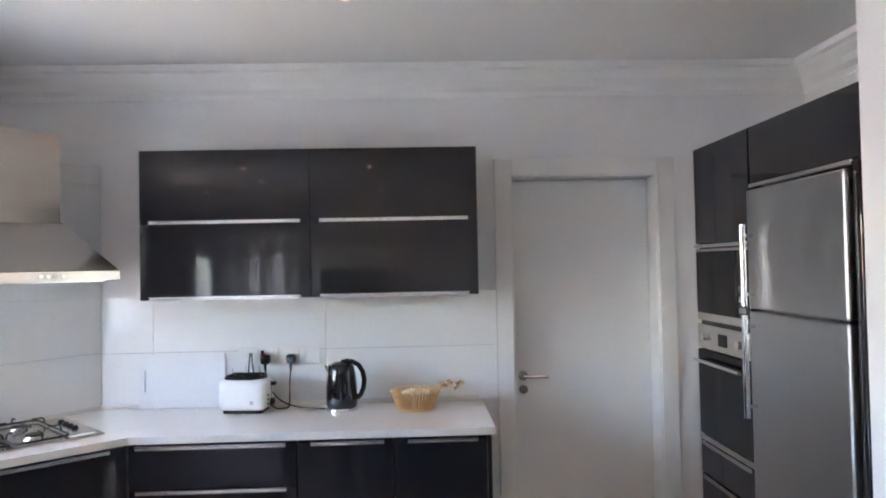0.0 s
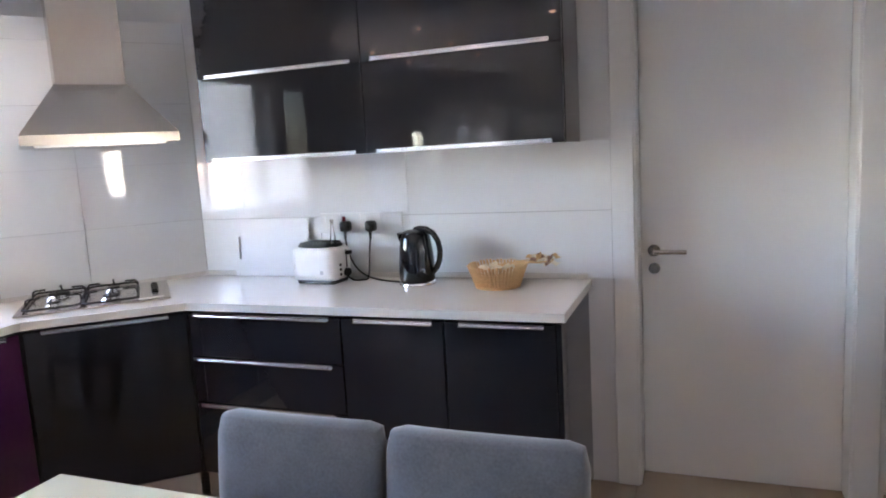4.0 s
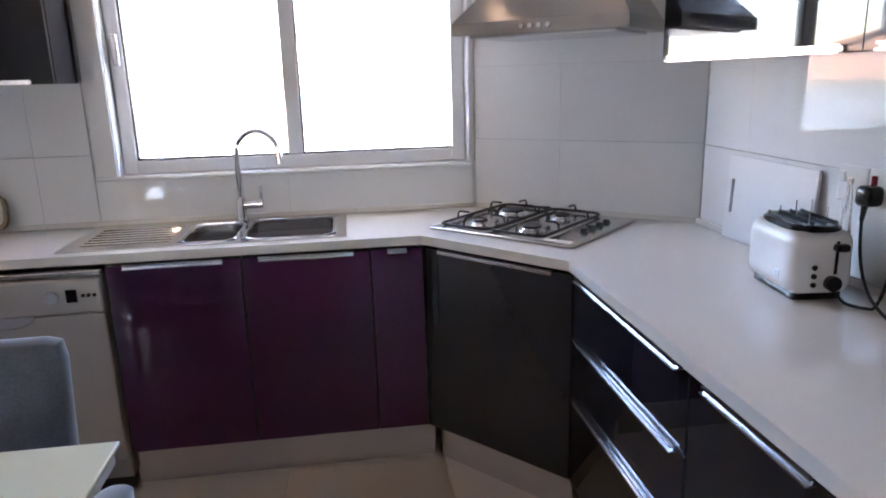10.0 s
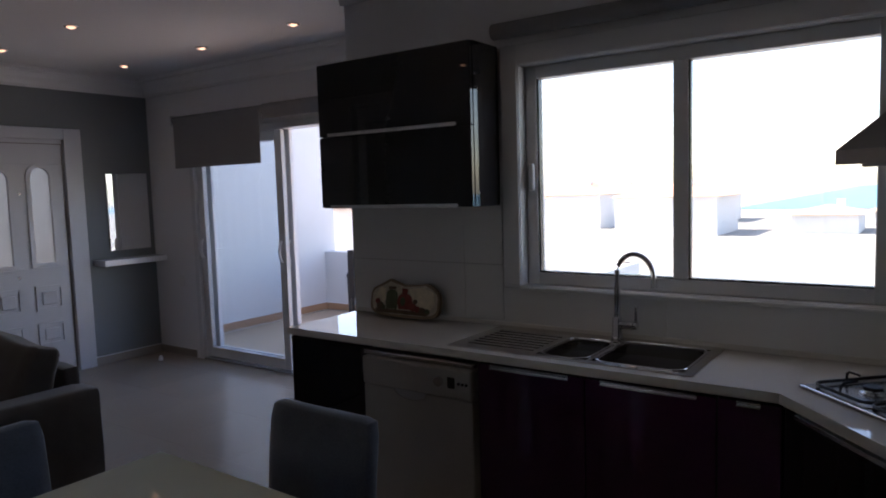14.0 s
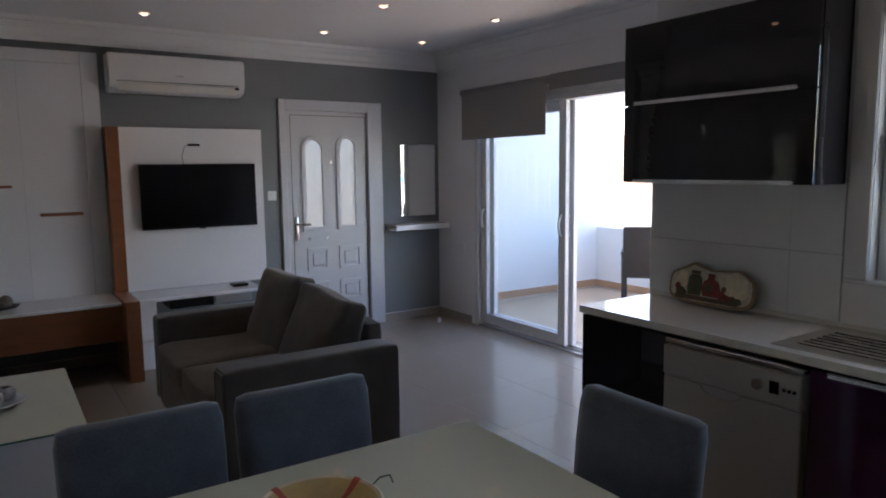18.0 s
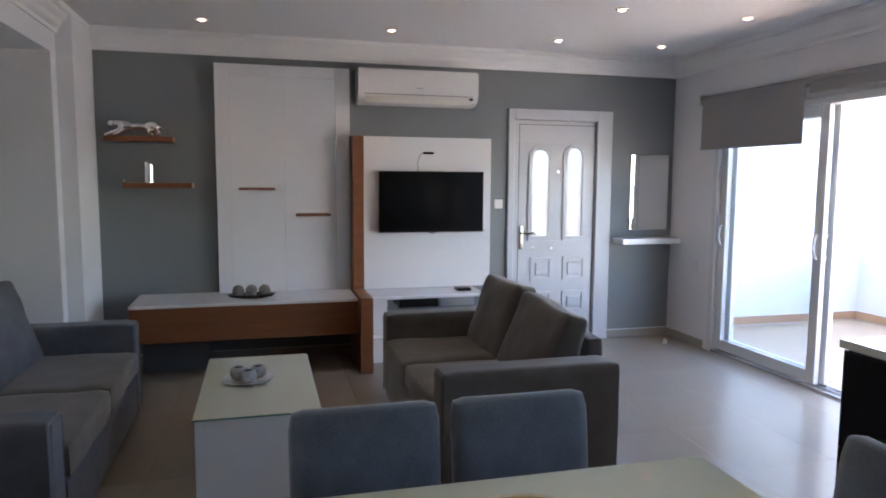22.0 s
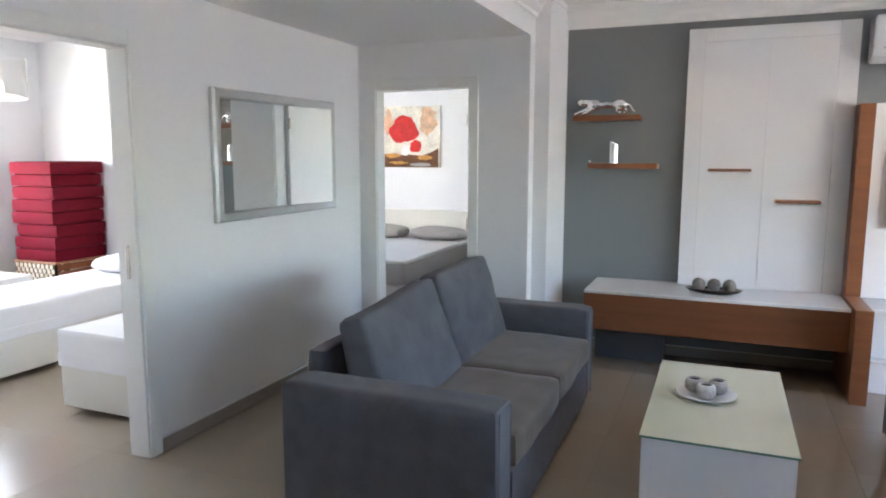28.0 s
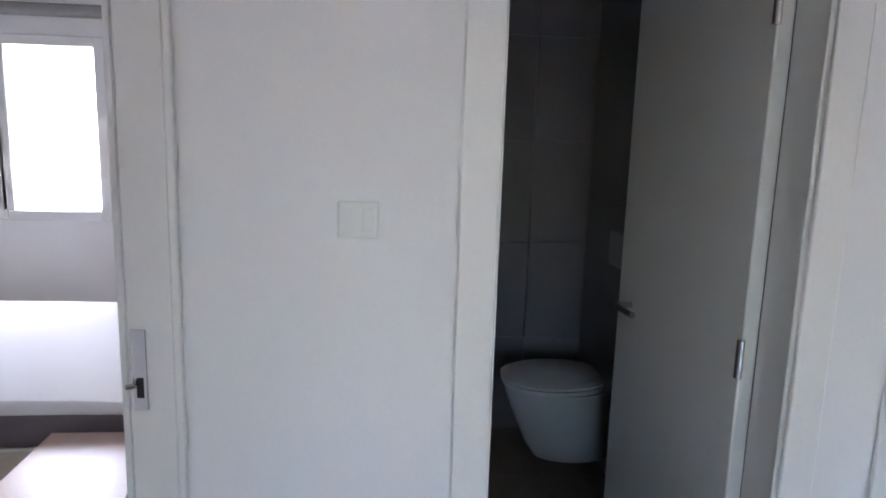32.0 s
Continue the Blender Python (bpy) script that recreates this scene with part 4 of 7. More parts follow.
part("handle", turned(box(0.07, L - 0.07, -0.015, 0.0, 0.839, 0.855, 0.002, 1), mm), ALU, dr, "aluminium pull strip")

# north run
c = thing("drawer_cabinet", (-0.69, 4.3, 0), "black lacquered three-drawer cabinet", "kitchen cabinet", "base cabinets of the kitchen")
part("body", box(-1.058, -0.331, FRONT_N + 0.022, 4.60, 0.14, 0.858), CARCASS, c)
for z0, z1 in ((0.15, 0.462), (0.467, 0.662), (0.667, 0.852)):
    dr = part("drawer", box(-1.050, -0.333, FRONT_N, FRONT_N + 0.020, z0, z1, 0.0025, 2), BLACK, c)
    strip_handle(dr, -1.02, -0.375, z1 - 0.009, "x", FRONT_N, -1)
for x0, x1 in ((-0.329, 0.090), (0.092, 0.500)):
    c = thing("base_cabinet", ((x0 + x1) / 2, 4.3, 0), "black lacquered door cabinet under the white worktop", "kitchen cabinet", "base cabinets of the kitchen")
    part("body", box(x0 + 0.001, x1 - 0.001, FRONT_N + 0.022, 4.60, 0.14, 0.858), CARCASS, c)
    dr = part("door", box(x0 + 0.002, x1 - 0.002, FRONT_N, FRONT_N + 0.020, 0.15, 0.852, 0.0025, 2), BLACK, c)
    strip_handle(dr, x0 + 0.06, x1 - 0.04, 0.843, "x", FRONT_N, -1)
part("end_panel", box(0.501, 0.519, FRONT_N, 4.60, 0.02, 0.858, 0.002, 1), BLACK, c)
# plinths
pl = thing("plinth", (-1.3, 3.6, 0), "brushed aluminium plinth under the base cabinets", "plinth")
part("board", box(-1.573, -1.558, 2.505, 3.62, 0.001, 0.14), ALU, pl)
part("board", turned(box(0.02, L - 0.02, 0.045, 0.060, 0.001, 0.14), mm), ALU, pl)
part("board", box(-1.075, 0.50, FRONT_N + 0.05, FRONT_N + 0.065, 0.001, 0.14), ALU, pl)

# worktop with the sink cut out
wt = thing("worktop", (-1.0, 3.9, 0.862), "white quartz L-shaped kitchen worktop with a diagonal corner", "worktop")
for o in ([(-1.998, 1.442), (-1.495, 1.442), (-1.495, 2.3448), (-1.998, 2.3448)], [(-1.998, 2.345), (-1.955, 2.345), (-1.955, 3.295), (-1.998, 3.295)], [(-1.560, 2.345), (-1.495, 2.345), (-1.495, 3.295), (-1.560, 3.295)]):
    part("slab", prism(o, 0.868, 0.900), QUARTZ, wt)
part("slab", prism([(-1.998, 3.2952), (-1.495, 3.2952), (-1.495, 3.588), (-1.042, 3.982), (-1.0, 3.982), (-1.0, 4.604), (-1.452, 4.604), (-1.998, 3.884)], 0.868, 0.900), QUARTZ, wt)
part("slab", prism([(-0.9998, 3.982), (0.535, 3.982), (0.535, 4.604), (-0.9998, 4.604)], 0.868, 0.900), QUARTZ, wt)
single("worktop_upstand", joined(box(-1.434, 0.52, 4.590, 4.604, 0.9005, 0.922, 0.003, 2), box(-1.998, -1.984, 1.45, 3.878, 0.9005, 0.922, 0.003, 2), prism([(-1.984, 3.878), (-1.434, 4.604), (-1.450, 4.604), (-1.995, 3.886)], 0.9005, 0.922, None, 0.003)), QUARTZ, "thin white upstand strip behind the worktop", "upstand", kind="structure")

# sink
sk = thing("sink", (-1.76, 2.82, 0.9), "stainless steel sink with two bowls and a ribbed drainer", "sink")
bm = bmesh.new()
YA, YB, YC, YD = 2.335, 2.74, 2.93, 3.305


def bowl_ring(bm, x0, x1, y0, y1, z, r, n=5):
    pts = []
    for cx, cy, a in ((x1 - r, y1 - r, 0), (x0 + r, y1 - r, 90), (x0 + r, y0 + r, 180), (x1 - r, y0 + r, 270)):
        for k in range(n):
            t = radians(a + 90 * k / (n - 1))
            pts.append(bm.verts.new((cx + r * math.cos(t), cy + r * math.sin(t), z)))
    return pts


def bowl(x0, x1, y0, y1, depth):
    bm = bmesh.new()
    rings = [bowl_ring(bm, x0 - 0.012, x1 + 0.012, y0 - 0.012, y1 + 0.012, 0.906, 0.05), bowl_ring(bm, x0, x1, y0, y1, 0.903, 0.045), bowl_ring(bm, x0 + 0.006, x1 - 0.006, y0 + 0.006, y1 - 0.006, 0.903 - depth * 0.85, 0.045), bowl_ring(bm, x0 + 0.03, x1 - 0.03, y0 + 0.03, y1 - 0.03, 0.903 - depth, 0.03)]
    for a, b in zip(rings, rings[1:]):
        n = len(a)
        for k in range(n):
            bm.faces.new((a[k], a[(k + 1) % n], b[(k + 1) % n], b[k]))
    bm.faces.new(rings[-1])
    return bm


part("bowl", bowl(-1.915, -1.585, 2.965, 3.275, 0.17), SINK_STEEL, sk, "", True)
part("bowl", bowl(-1.88, -1.585, 2.745, 2.925, 0.12), SINK_STEEL, sk, "", True)
bm = bmesh.new()
for x0, x1, y0, y1 in ((-1.985, -1.927, 2.345, 3.325), (-1.573, -1.54, 2.345, 3.325), (-1.927, -1.573, 3.287, 3.325), (-1.927, -1.573, 2.937, 2.953), (-1.927, -1.892, 2.733, 2.937), (-1.927, -1.573, 2.345, 2.733)):
    add_box(bm, x0, x1, y0, y1, 0.9008, 0.9052)
part("rim", bm, SINK_STEEL, sk)
for x0, x1, y0, y1 in ((-1.915, -1.585, 2.965, 3.275), (-1.88, -1.585, 2.745, 2.925)):
    bm = bmesh.new()
    ring = [v.co.copy() for v in bowl_ring(bm, x0 - 0.009, x1 + 0.009, y0 - 0.009, y1 + 0.009, 0.906, 0.05, 7)]
    bm.clear()
    part("bowl_edge", sweep(ring + ring[:2], 0.0035, 8, bm), CHROME, sk, "polished bowl edge", True)
for k in range(7):
    part("drainer_rib", box(-1.88 + 0.042 * k, -1.868 + 0.042 * k, 2.40, 2.70, 0.9055, 0.9085, 0.0012, 1), SINK_STEEL, sk)
for cx, cy, d in ((-1.755, 3.12, 0.17), (-1.75, 2.84, 0.11)):
    part("drain", lathe([(0, 0.003), (0.02, 0.003), (0.035, 0.005), (0.038, 0.0)], 24, (cx, cy, 0.9035 - d)), CHROME, sk, "", True)
TX, TY = -1.955, 2.91
tp = thing("kitchen_tap", (TX, TY, 0.905), "tall chrome swan-neck kitchen tap", "tap")
part("base", lathe([(0.026, 0.0), (0.026, 0.012), (0.021, 0.018), (0.020, 0.085), (0.012, 0.095)], 24, (TX, TY, 0.905)), CHROME, tp, "", True)
pts = [(TX, TY, 0.99 + 0.03 * k) for k in range(7)] + [(TX + 0.03 * (1 - math.cos(math.pi * k / 14)), TY + 0.085 * (1 - math.cos(math.pi * k / 14)), 1.17 + 0.09 * math.sin(math.pi * k / 14)) for k in range(1, 15)] + [(TX + 0.061, TY + 0.171, 1.15)]
part("spout", sweep(pts, 0.0105, 12), CHROME, tp, "", True)
part("sleeve", tube((TX, TY, 0.985), (TX, TY, 1.125), 0.0135, 20), CHROME, tp, "", True)
part("cartridge", joined(tube((TX, TY + 0.012, 0.965), (TX + 0.006, TY + 0.072, 0.967), 0.0175, 20), tube((TX + 0.006, TY + 0.074, 0.967), (TX + 0.007, TY + 0.086, 0.968), 0.0165, 20)), CHROME, tp, "", True)
part("lever", sweep([(TX + 0.007, TY + 0.080, 0.972), (TX + 0.010, TY + 0.082, 0.995), (TX + 0.012, TY + 0.083, 1.045)], 0.0065, 10), CHROME, tp, "", True)
part("nozzle", tube((TX + 0.060, TY + 0.170, 1.172), (TX + 0.0615, TY + 0.172, 1.132), 0.0125, 16, 0.0135), CHROME, tp, "", True)

# hob, set on the diagonal
hb = thing("gas_hob", (-1.55, 4.01, 0.9), "stainless gas hob with four burners and black pan supports", "hob")
hm = Matrix(((0.715, -0.699, 0, -1.55), (0.699, 0.715, 0, 4.012), (0, 0, 1, 0.9), (0, 0, 0, 1)))
part("plate", turned(box(-0.295, 0.295, -0.25, 0.25, 0.001, 0.012, 0.005, 2), hm), STEEL, hb)
BURN = ((-0.16, -0.11, 0.030), (-0.16, 0.115, 0.052), (0.06, -0.11, 0.040), (0.06, 0.115, 0.034))
for bx, by, r in BURN:
    cx, cy = (hm @ Vector((bx, by, 0)))[:2]
    bn = part("burner", lathe([(r * 1.25, 0.012), (r * 1.2, 0.016), (r, 0.018), (r * 0.95, 0.023), (0, 0.023)], 24, (cx, cy, 0.9)), ALU, hb, "", True)
    part("cap", lathe([(r * 0.85, 0.023), (r * 0.87, 0.028), (r * 0.8, 0.031), (0, 0.031)], 24, (cx, cy, 0.9)), IRON, bn, "", True)
for gx in (-0.16, 0.06):
    bm = bmesh.new()
    a, b, y0, y1, rr = gx - 0.105, gx + 0.105, -0.225, 0.23, 0.03
    ring = []
    for cx, cy, s in ((b - rr, y1 - rr, 0), (a + rr, y1 - rr, 90), (a + rr, y0 + rr, 180), (b - rr, y0 + rr, 270)):
        ring += [(cx + rr * math.cos(radians(s + 22.5 * q)), cy + rr * math.sin(radians(s + 22.5 * q)), 0.022) for q in range(5)]
    sweep(ring + ring[:2], 0.005, 8, bm)
    for by in (-0.11, 0.115):
        for dx, dy in ((1, 0), (-1, 0), (0, 1), (0, -1)):
            sweep([(gx + dx * 0.105, by + dy * 0.108, 0.022), (gx + dx * 0.102, by + dy * 0.103, 0.042), (gx + dx * 0.095, by + dy * 0.095, 0.049), (gx + dx * 0.052, by + dy * 0.052, 0.050)], 0.004, 8, bm)
    part("pan_support", turned(bm, hm), IRON, hb, "black cast-iron pan support")
for k in range(4):
    bm = bmesh.new()
    lathe([(0.018, 0.012), (0.018, 0.0135), (0.0135, 0.0145), (0.0125, 0.024), (0.010, 0.026), (0, 0.026)], 20, (0.235, -0.058 + 0.059 * k, 0), bm)
    part("knob", turned(bm, hm), PLASTIC_B, hb, "", True)
part("label_plate", turned(box(0.165, 0.268, -0.228, -0.198, 0.0122, 0.0128), hm), PLASTIC_W, hb, "pale sticker on the steel plate")

# cooker hood
hd = thing("cooker_hood", (-1.52, 4.09, 1.58), "brushed steel pyramid cooker hood with a square chimney", "cooker hood")
WM = Vector((-1.715, 4.245, 0))
hu, hn = Vector((0.614, 0.789, 0)), Vector((0.789, -0.614, 0))


def hood_at(u, n, z):
    return WM + hu * u + hn * n + Vector((0, 0, z))


def loft(rings):
    bm = bmesh.new()
    vs = [[bm.verts.new(p) for p in r] for r in rings]
    for a, b in zip(vs, vs[1:]):
        n = len(a)
        for k in range(n):
            bm.faces.new((a[k], a[(k + 1) % n], b[(k + 1) % n], b[k]))
    bm.faces.new(vs[0])
    bm.faces.new(vs[-1])
    return bm


def hood_ring(w, n0, n1, z):
    return [hood_at(-w, n0, z), hood_at(w, n0, z), hood_at(w, n1, z), hood_at(-w, n1, z)]


can = part("canopy", loft([hood_ring(0.30, 0.02, 0.47, 1.575), hood_ring(0.30, 0.02, 0.47, 1.615), hood_ring(0.145, 0.02, 0.26, 1.835), hood_ring(0.145, 0.02, 0.26, 1.84)]), HOOD_STEEL, hd)
part("chimney", loft([hood_ring(0.138, 0.02, 0.255, 1.84), hood_ring(0.138, 0.02, 0.255, 2.25)]), HOOD_STEEL, hd)
part("filter", loft([hood_ring(0.25, 0.06, 0.43, 1.566), hood_ring(0.25, 0.06, 0.43, 1.575)]), ALU, hd, "aluminium mesh grease filter")
for k in range(4):
    part("button", tube(hood_at(-0.045 + 0.03 * k, 0.468, 1.595), hood_at(-0.045 + 0.03 * k, 0.476, 1.595), 0.008, 12), CHROME, can)

# wall cabinets
uc = thing("wall_cabinet", (-0.30, 4.44, 1.47), "black gloss wall cabinet with four lift-up flaps and aluminium strips", "wall cabinet")
part("body", box(-1.105, 0.502, 4.297, 4.603, 1.468, 2.182, 0.002, 1), BLACK, uc)
for x0, x1 in ((-1.103, -0.3025), (-0.3005, 0.500)):
    for z0, z1 in ((1.470, 1.826), (1.830, 2.180)):
        fl = part("flap", box(x0, x1, 4.275, 4.295, z0, z1, 0.0008, 1), BLACK, uc)
        strip_handle(fl, x0 + 0.045, x1 - 0.045, z0 + 0.002, "x", 4.275, -1)
uc2 = thing("wall_cabinet", (-1.87, 1.9, 1.46), "black gloss wall cabinet beside the window with two lift-up flaps", "wall cabinet")
part("body", box(-1.985, -1.777, 1.452, 2.352, 1.458, 2.162, 0.002, 1), BLACK, uc2)
for z0, z1 in ((1.460, 1.806), (1.810, 2.160)):
    fl = part("flap", box(-1.775, -1.755, 1.454, 2.350, z0, z1, 0.002, 2), BLACK, uc2)
    strip_handle(fl, 1.52, 2.28, z0 + 0.002, "y", -1.755, 1)

# tall unit: oven column
TF = 1.70
OY0, OY1 = 3.995, 4.612
tu = thing("tall_oven_cabinet", (2.0, 4.3, 0), "black lacquered tall cabinet with built-in microwave and oven", "kitchen cabinet")
part("body", box(TF + 0.022, 2.325, OY0 + 0.018, OY1, 0.12, 2.20), CARCASS, tu)
part("plinth", box(TF + 0.06, TF + 0.075, OY0, OY1, 0.001, 0.12), ALU, tu)
part("door", box(TF, TF + 0.02, OY0 + 0.002, OY1 - 0.002, 1.695, 2.198, 0.0015, 1), BLACK, tu)
for z0, z1 in ((0.13, 0.485), (0.49, 0.66)):
    dr = part("drawer", box(TF, TF + 0.02, OY0 + 0.002, OY1 - 0.002, z0, z1, 0.0015, 1), BLACK, tu)
    strip_handle(dr, OY0 + 0.04, OY1 - 0.04, z1 - 0.01, "y", TF, -1)
part("side_panel", box(TF, 2.325, OY0, OY0 + 0.016, 0.0, 2.20, 0.0015, 1), BLACK, tu)
part("trim_strip", box(TF - 0.012, TF + 0.004, OY0 + 0.02, OY1 - 0.01, 1.672, 1.690, 0.003, 1), ALU, tu, "aluminium strip")
A0, A1 = OY0 + 0.02, OY1 - 0.012
mw = thing("microwave_oven", (2.0, 4.3, 1.3), "built-in black glass microwave with a steel surround", "microwave")
part("front", box(TF - 0.004, TF + 0.02, A0, A1, 1.295, 1.668, 0.004, 2), STEEL, mw)
part("door_glass", box(TF - 0.010, TF - 0.004, A0 + 0.12, A1 - 0.012, 1.335, 1.652, 0.003, 1), SCREEN, mw)
cs = part("control_strip", box(TF - 0.009, TF - 0.004, A0 + 0.012, A0 + 0.112, 1.335, 1.652, 0.003, 1), PLASTIC_B, mw)
for k in range(3):
    part("key", box(TF - 0.011, TF - 0.009, A0 + 0.03, A0 + 0.095, 1.36 + 0.05 * k, 1.385 + 0.05 * k, 0.001, 1), STEEL_DARK, cs)
part("display", box(TF - 0.010, TF - 0.009, A0 + 0.03, A0 + 0.095, 1.57, 1.62), SCREEN, cs)
ov = thing("built_in_oven", (2.0, 4.3, 0.7), "built-in oven with steel control panel and black glass door", "oven")
cp = part("control_panel", box(TF - 0.006, TF + 0.02, A0, A1, 1.148, 1.275, 0.004, 2), STEEL, ov, "brushed steel control panel")
part("display", box(TF - 0.009, TF - 0.006, 4.26, 4.35, 1.18, 1.24), SCREEN, cp)
for y in (A0 + 0.10, A1 - 0.10):
    part("knob", tube((TF - 0.006, y, 1.21), (TF - 0.026, y, 1.21), 0.018, 20), ALU, cp, "", True)
dr = part("door", box(TF - 0.008, TF + 0.02, A0, A1, 0.70, 1.143, 0.004, 2), SCREEN, ov)
part("handle", joined(tube((TF - 0.045, A0 + 0.04, 1.09), (TF - 0.045, A1 - 0.04, 1.09), 0.009, 12), tube((TF - 0.045, A0 + 0.07, 1.09), (TF - 0.008, A0 + 0.07, 1.09), 0.006, 10), tube((TF - 0.045, A1 - 0.07, 1.09), (TF - 0.008, A1 - 0.07, 1.09), 0.006, 10)), CHROME, dr, "", True)
part("lower_trim", box(TF - 0.009, TF - 0.002, A0, A1, 0.668, 0.696, 0.002, 1), STEEL, ov)

# fridge
fr = thing("fridge_freezer", (2.0, 3.6, 0), "tall brushed steel fridge-freezer with vertical bar handles", "fridge")
part("body", box(TF + 0.03, 2.32, 3.272, 3.978, 0.02, 1.915, 0.006, 2), STEEL_DARK, fr)
for z0, z1, h0, h1 in ((0.06, 1.380, 0.92, 1.365), (1.390, 1.913, 1.405, 1.76)):
    dr = part("door", box(TF - 0.03, TF + 0.026, 3.274, 3.976, z0, z1, 0.010, 3), STEEL_DARK, fr)
    bm = tube((TF - 0.075, 3.925, h0), (TF - 0.075, 3.925, h1), 0.013, 16)
    for hz in (h0 + 0.05, h1 - 0.05):
        add_tube(bm, (TF - 0.075, 3.925, hz), (TF - 0.03, 3.925, hz), 0.008, 10)
    part("handle", bm, CHROME, dr, "polished bar handle", True)
part("hinge_cover", box(TF - 0.022, TF + 0.03, 3.28, 3.335, 1.3805, 1.3895, 0.001, 1), PLASTIC_B, fr)
oc = thing("wall_cabinet", (2.0, 3.6, 1.93), "black lacquered cabinet bridging the fridge", "kitchen cabinet")
part("body", box(TF + 0.022, 2.325, 3.226, 3.993, 1.935, 2.20), CARCASS, oc)
part("door", box(TF, TF + 0.02, 3.226, 3.993, 1.947, 2.198, 0.0015, 1), BLACK, oc)
part("side_panel", box(TF - 0.005, 2.32, 3.226, 3.262, 0.0, 1.934, 0.0015, 1), BLACK, oc)
part("trim_strip", box(TF - 0.012, TF + 0.01, 3.262, 3.985, 1.925, 1.943, 0.002, 1), ALU, oc, "aluminium strip")

# things on the worktop
ts = thing("toaster", (-0.655, 4.44, 0.9), "white two-slot toaster with a black top and thin wire prongs", "toaster")
tm = Matrix.Translation((-0.655, 4.445, 0.9)) @ Matrix.Rotation(radians(-6), 4, "Z")
part("body", turned(rounded(-0.118, 0.118, -0.078, 0.078, 0.016, 0.172, 0.034, 0.0, 9), tm), PLASTIC_W, ts, "", True)
part("base", turned(box(-0.098, 0.098, -0.060, 0.060, 0.001, 0.022, 0.006, 2), tm), PLASTIC_B, ts)
slab_out = [(0.100 * (1 if math.cos(q) > 0 else -1) * abs(math.cos(q)) ** 0.5, 0.062 * (1 if math.sin(q) > 0 else -1) * abs(math.sin(q)) ** 0.5) for q in [2 * math.pi * k / 32 + 0.05 for k in range(32)]]
part("top", turned(prism(slab_out, 0.164, 0.183, None, 0.006), tm), PLASTIC_B, ts, "", True)
for y in (-0.028, 0.028):
    part("slot", turned(joined(box(-0.080, 0.080, y - 0.016, y - 0.012, 0.183, 0.190, 0.0015, 1), box(-0.080, 0.080, y + 0.012, y + 0.016, 0.183, 0.190, 0.0015, 1)), tm), PLASTIC_B, ts)
for x, y, h in ((-0.080, 0.030, 0.212), (-0.045, -0.030, 0.208), (-0.012, 0.030, 0.226), (0.030, -0.030, 0.206), (0.058, 0.030, 0.222), (0.084, -0.030, 0.210)):
    part("wire_prong", turned(tube((x, y, 0.178), (x, y, h), 0.0016, 6), tm), CHROME, ts)
part("lever_slot", turned(box(0.1165, 0.1195, 0.022, 0.030, 0.070, 0.150, 0.001, 1), tm), PLASTIC_B, ts)
part("slide_lever", turned(box(0.118, 0.142, 0.012, 0.044, 0.128, 0.146, 0.006, 3), tm), PLASTIC_B, ts)
part("dial", turned(tube((0.116, 0.018, 0.050), (0.134, 0.018, 0.050), 0.018, 24), tm), PLASTIC_B, ts, "", True)
for k in range(3):
    part("button", turned(tube((0.115, -0.025, 0.046 + 0.021 * k), (0.1215, -0.025, 0.046 + 0.021 * k), 0.0065, 14), tm), PLASTIC_B, ts)
part("badge", turned(box(0.045, 0.062, -0.0795, -0.077, 0.050, 0.068), tm), STEEL_DARK, ts)
tg = thing("tongs", (-0.66, 4.575, 0.9), "slim steel tongs standing against the tiled wall", "tongs")
for e in (-1, 1):
    part("arm", loft([[Vector((-0.662 + e * q + d, 4.572 + u, z)) for d, u in ((-0.004, 0), (0.004, 0), (0.004, 0.002), (-0.004, 0.002))] for z, q in ((0.902, 0.022), (1.06, 0.015), (1.165, 0.004))]), STEEL, tg)
part("hinge", box(-0.672, -0.652, 4.570, 4.576, 1.160, 1.176, 0.002, 2), STEEL, tg)

kt = thing("electric_kettle", (-0.165, 4.38, 0.9), "glossy black jug kettle on a steel-rimmed base", "kettle")
KC = (-0.180, 4.43, 0.9)
part("base", lathe([(0.0, 0.001), (0.079, 0.001), (0.080, 0.008), (0.078, 0.016), (0.074, 0.019), (0, 0.019)], 40, KC), CHROME, kt, "polished steel base ring", True)
part("body", lathe([(0.0, 0.0195), (0.073, 0.0195), (0.077, 0.030), (0.0775, 0.060), (0.076, 0.105), (0.0715, 0.155), (0.066, 0.195), (0.061, 0.216), (0.056, 0.223), (0, 0.225)], 44, KC), KETTLE, kt, "", True)
part("lid", lathe([(0.052, 0.2235), (0.050, 0.230), (0.034, 0.237), (0.012, 0.240), (0, 0.240)], 32, KC), PLASTIC_B, kt, "", True)
hp = [(0.000, 0.236), (0.026, 0.243), (0.056, 0.239), (0.085, 0.222), (0.105, 0.190), (0.113, 0.150), (0.108, 0.108), (0.093, 0.075), (0.074, 0.058)]
kh = sweep([(KC[0] + r, KC[1] - 0.05 * r, KC[2] + z) for r, z in hp], 0.0125, 12)
part("handle", kh, PLASTIC_B, kt, "thick black loop handle", True)
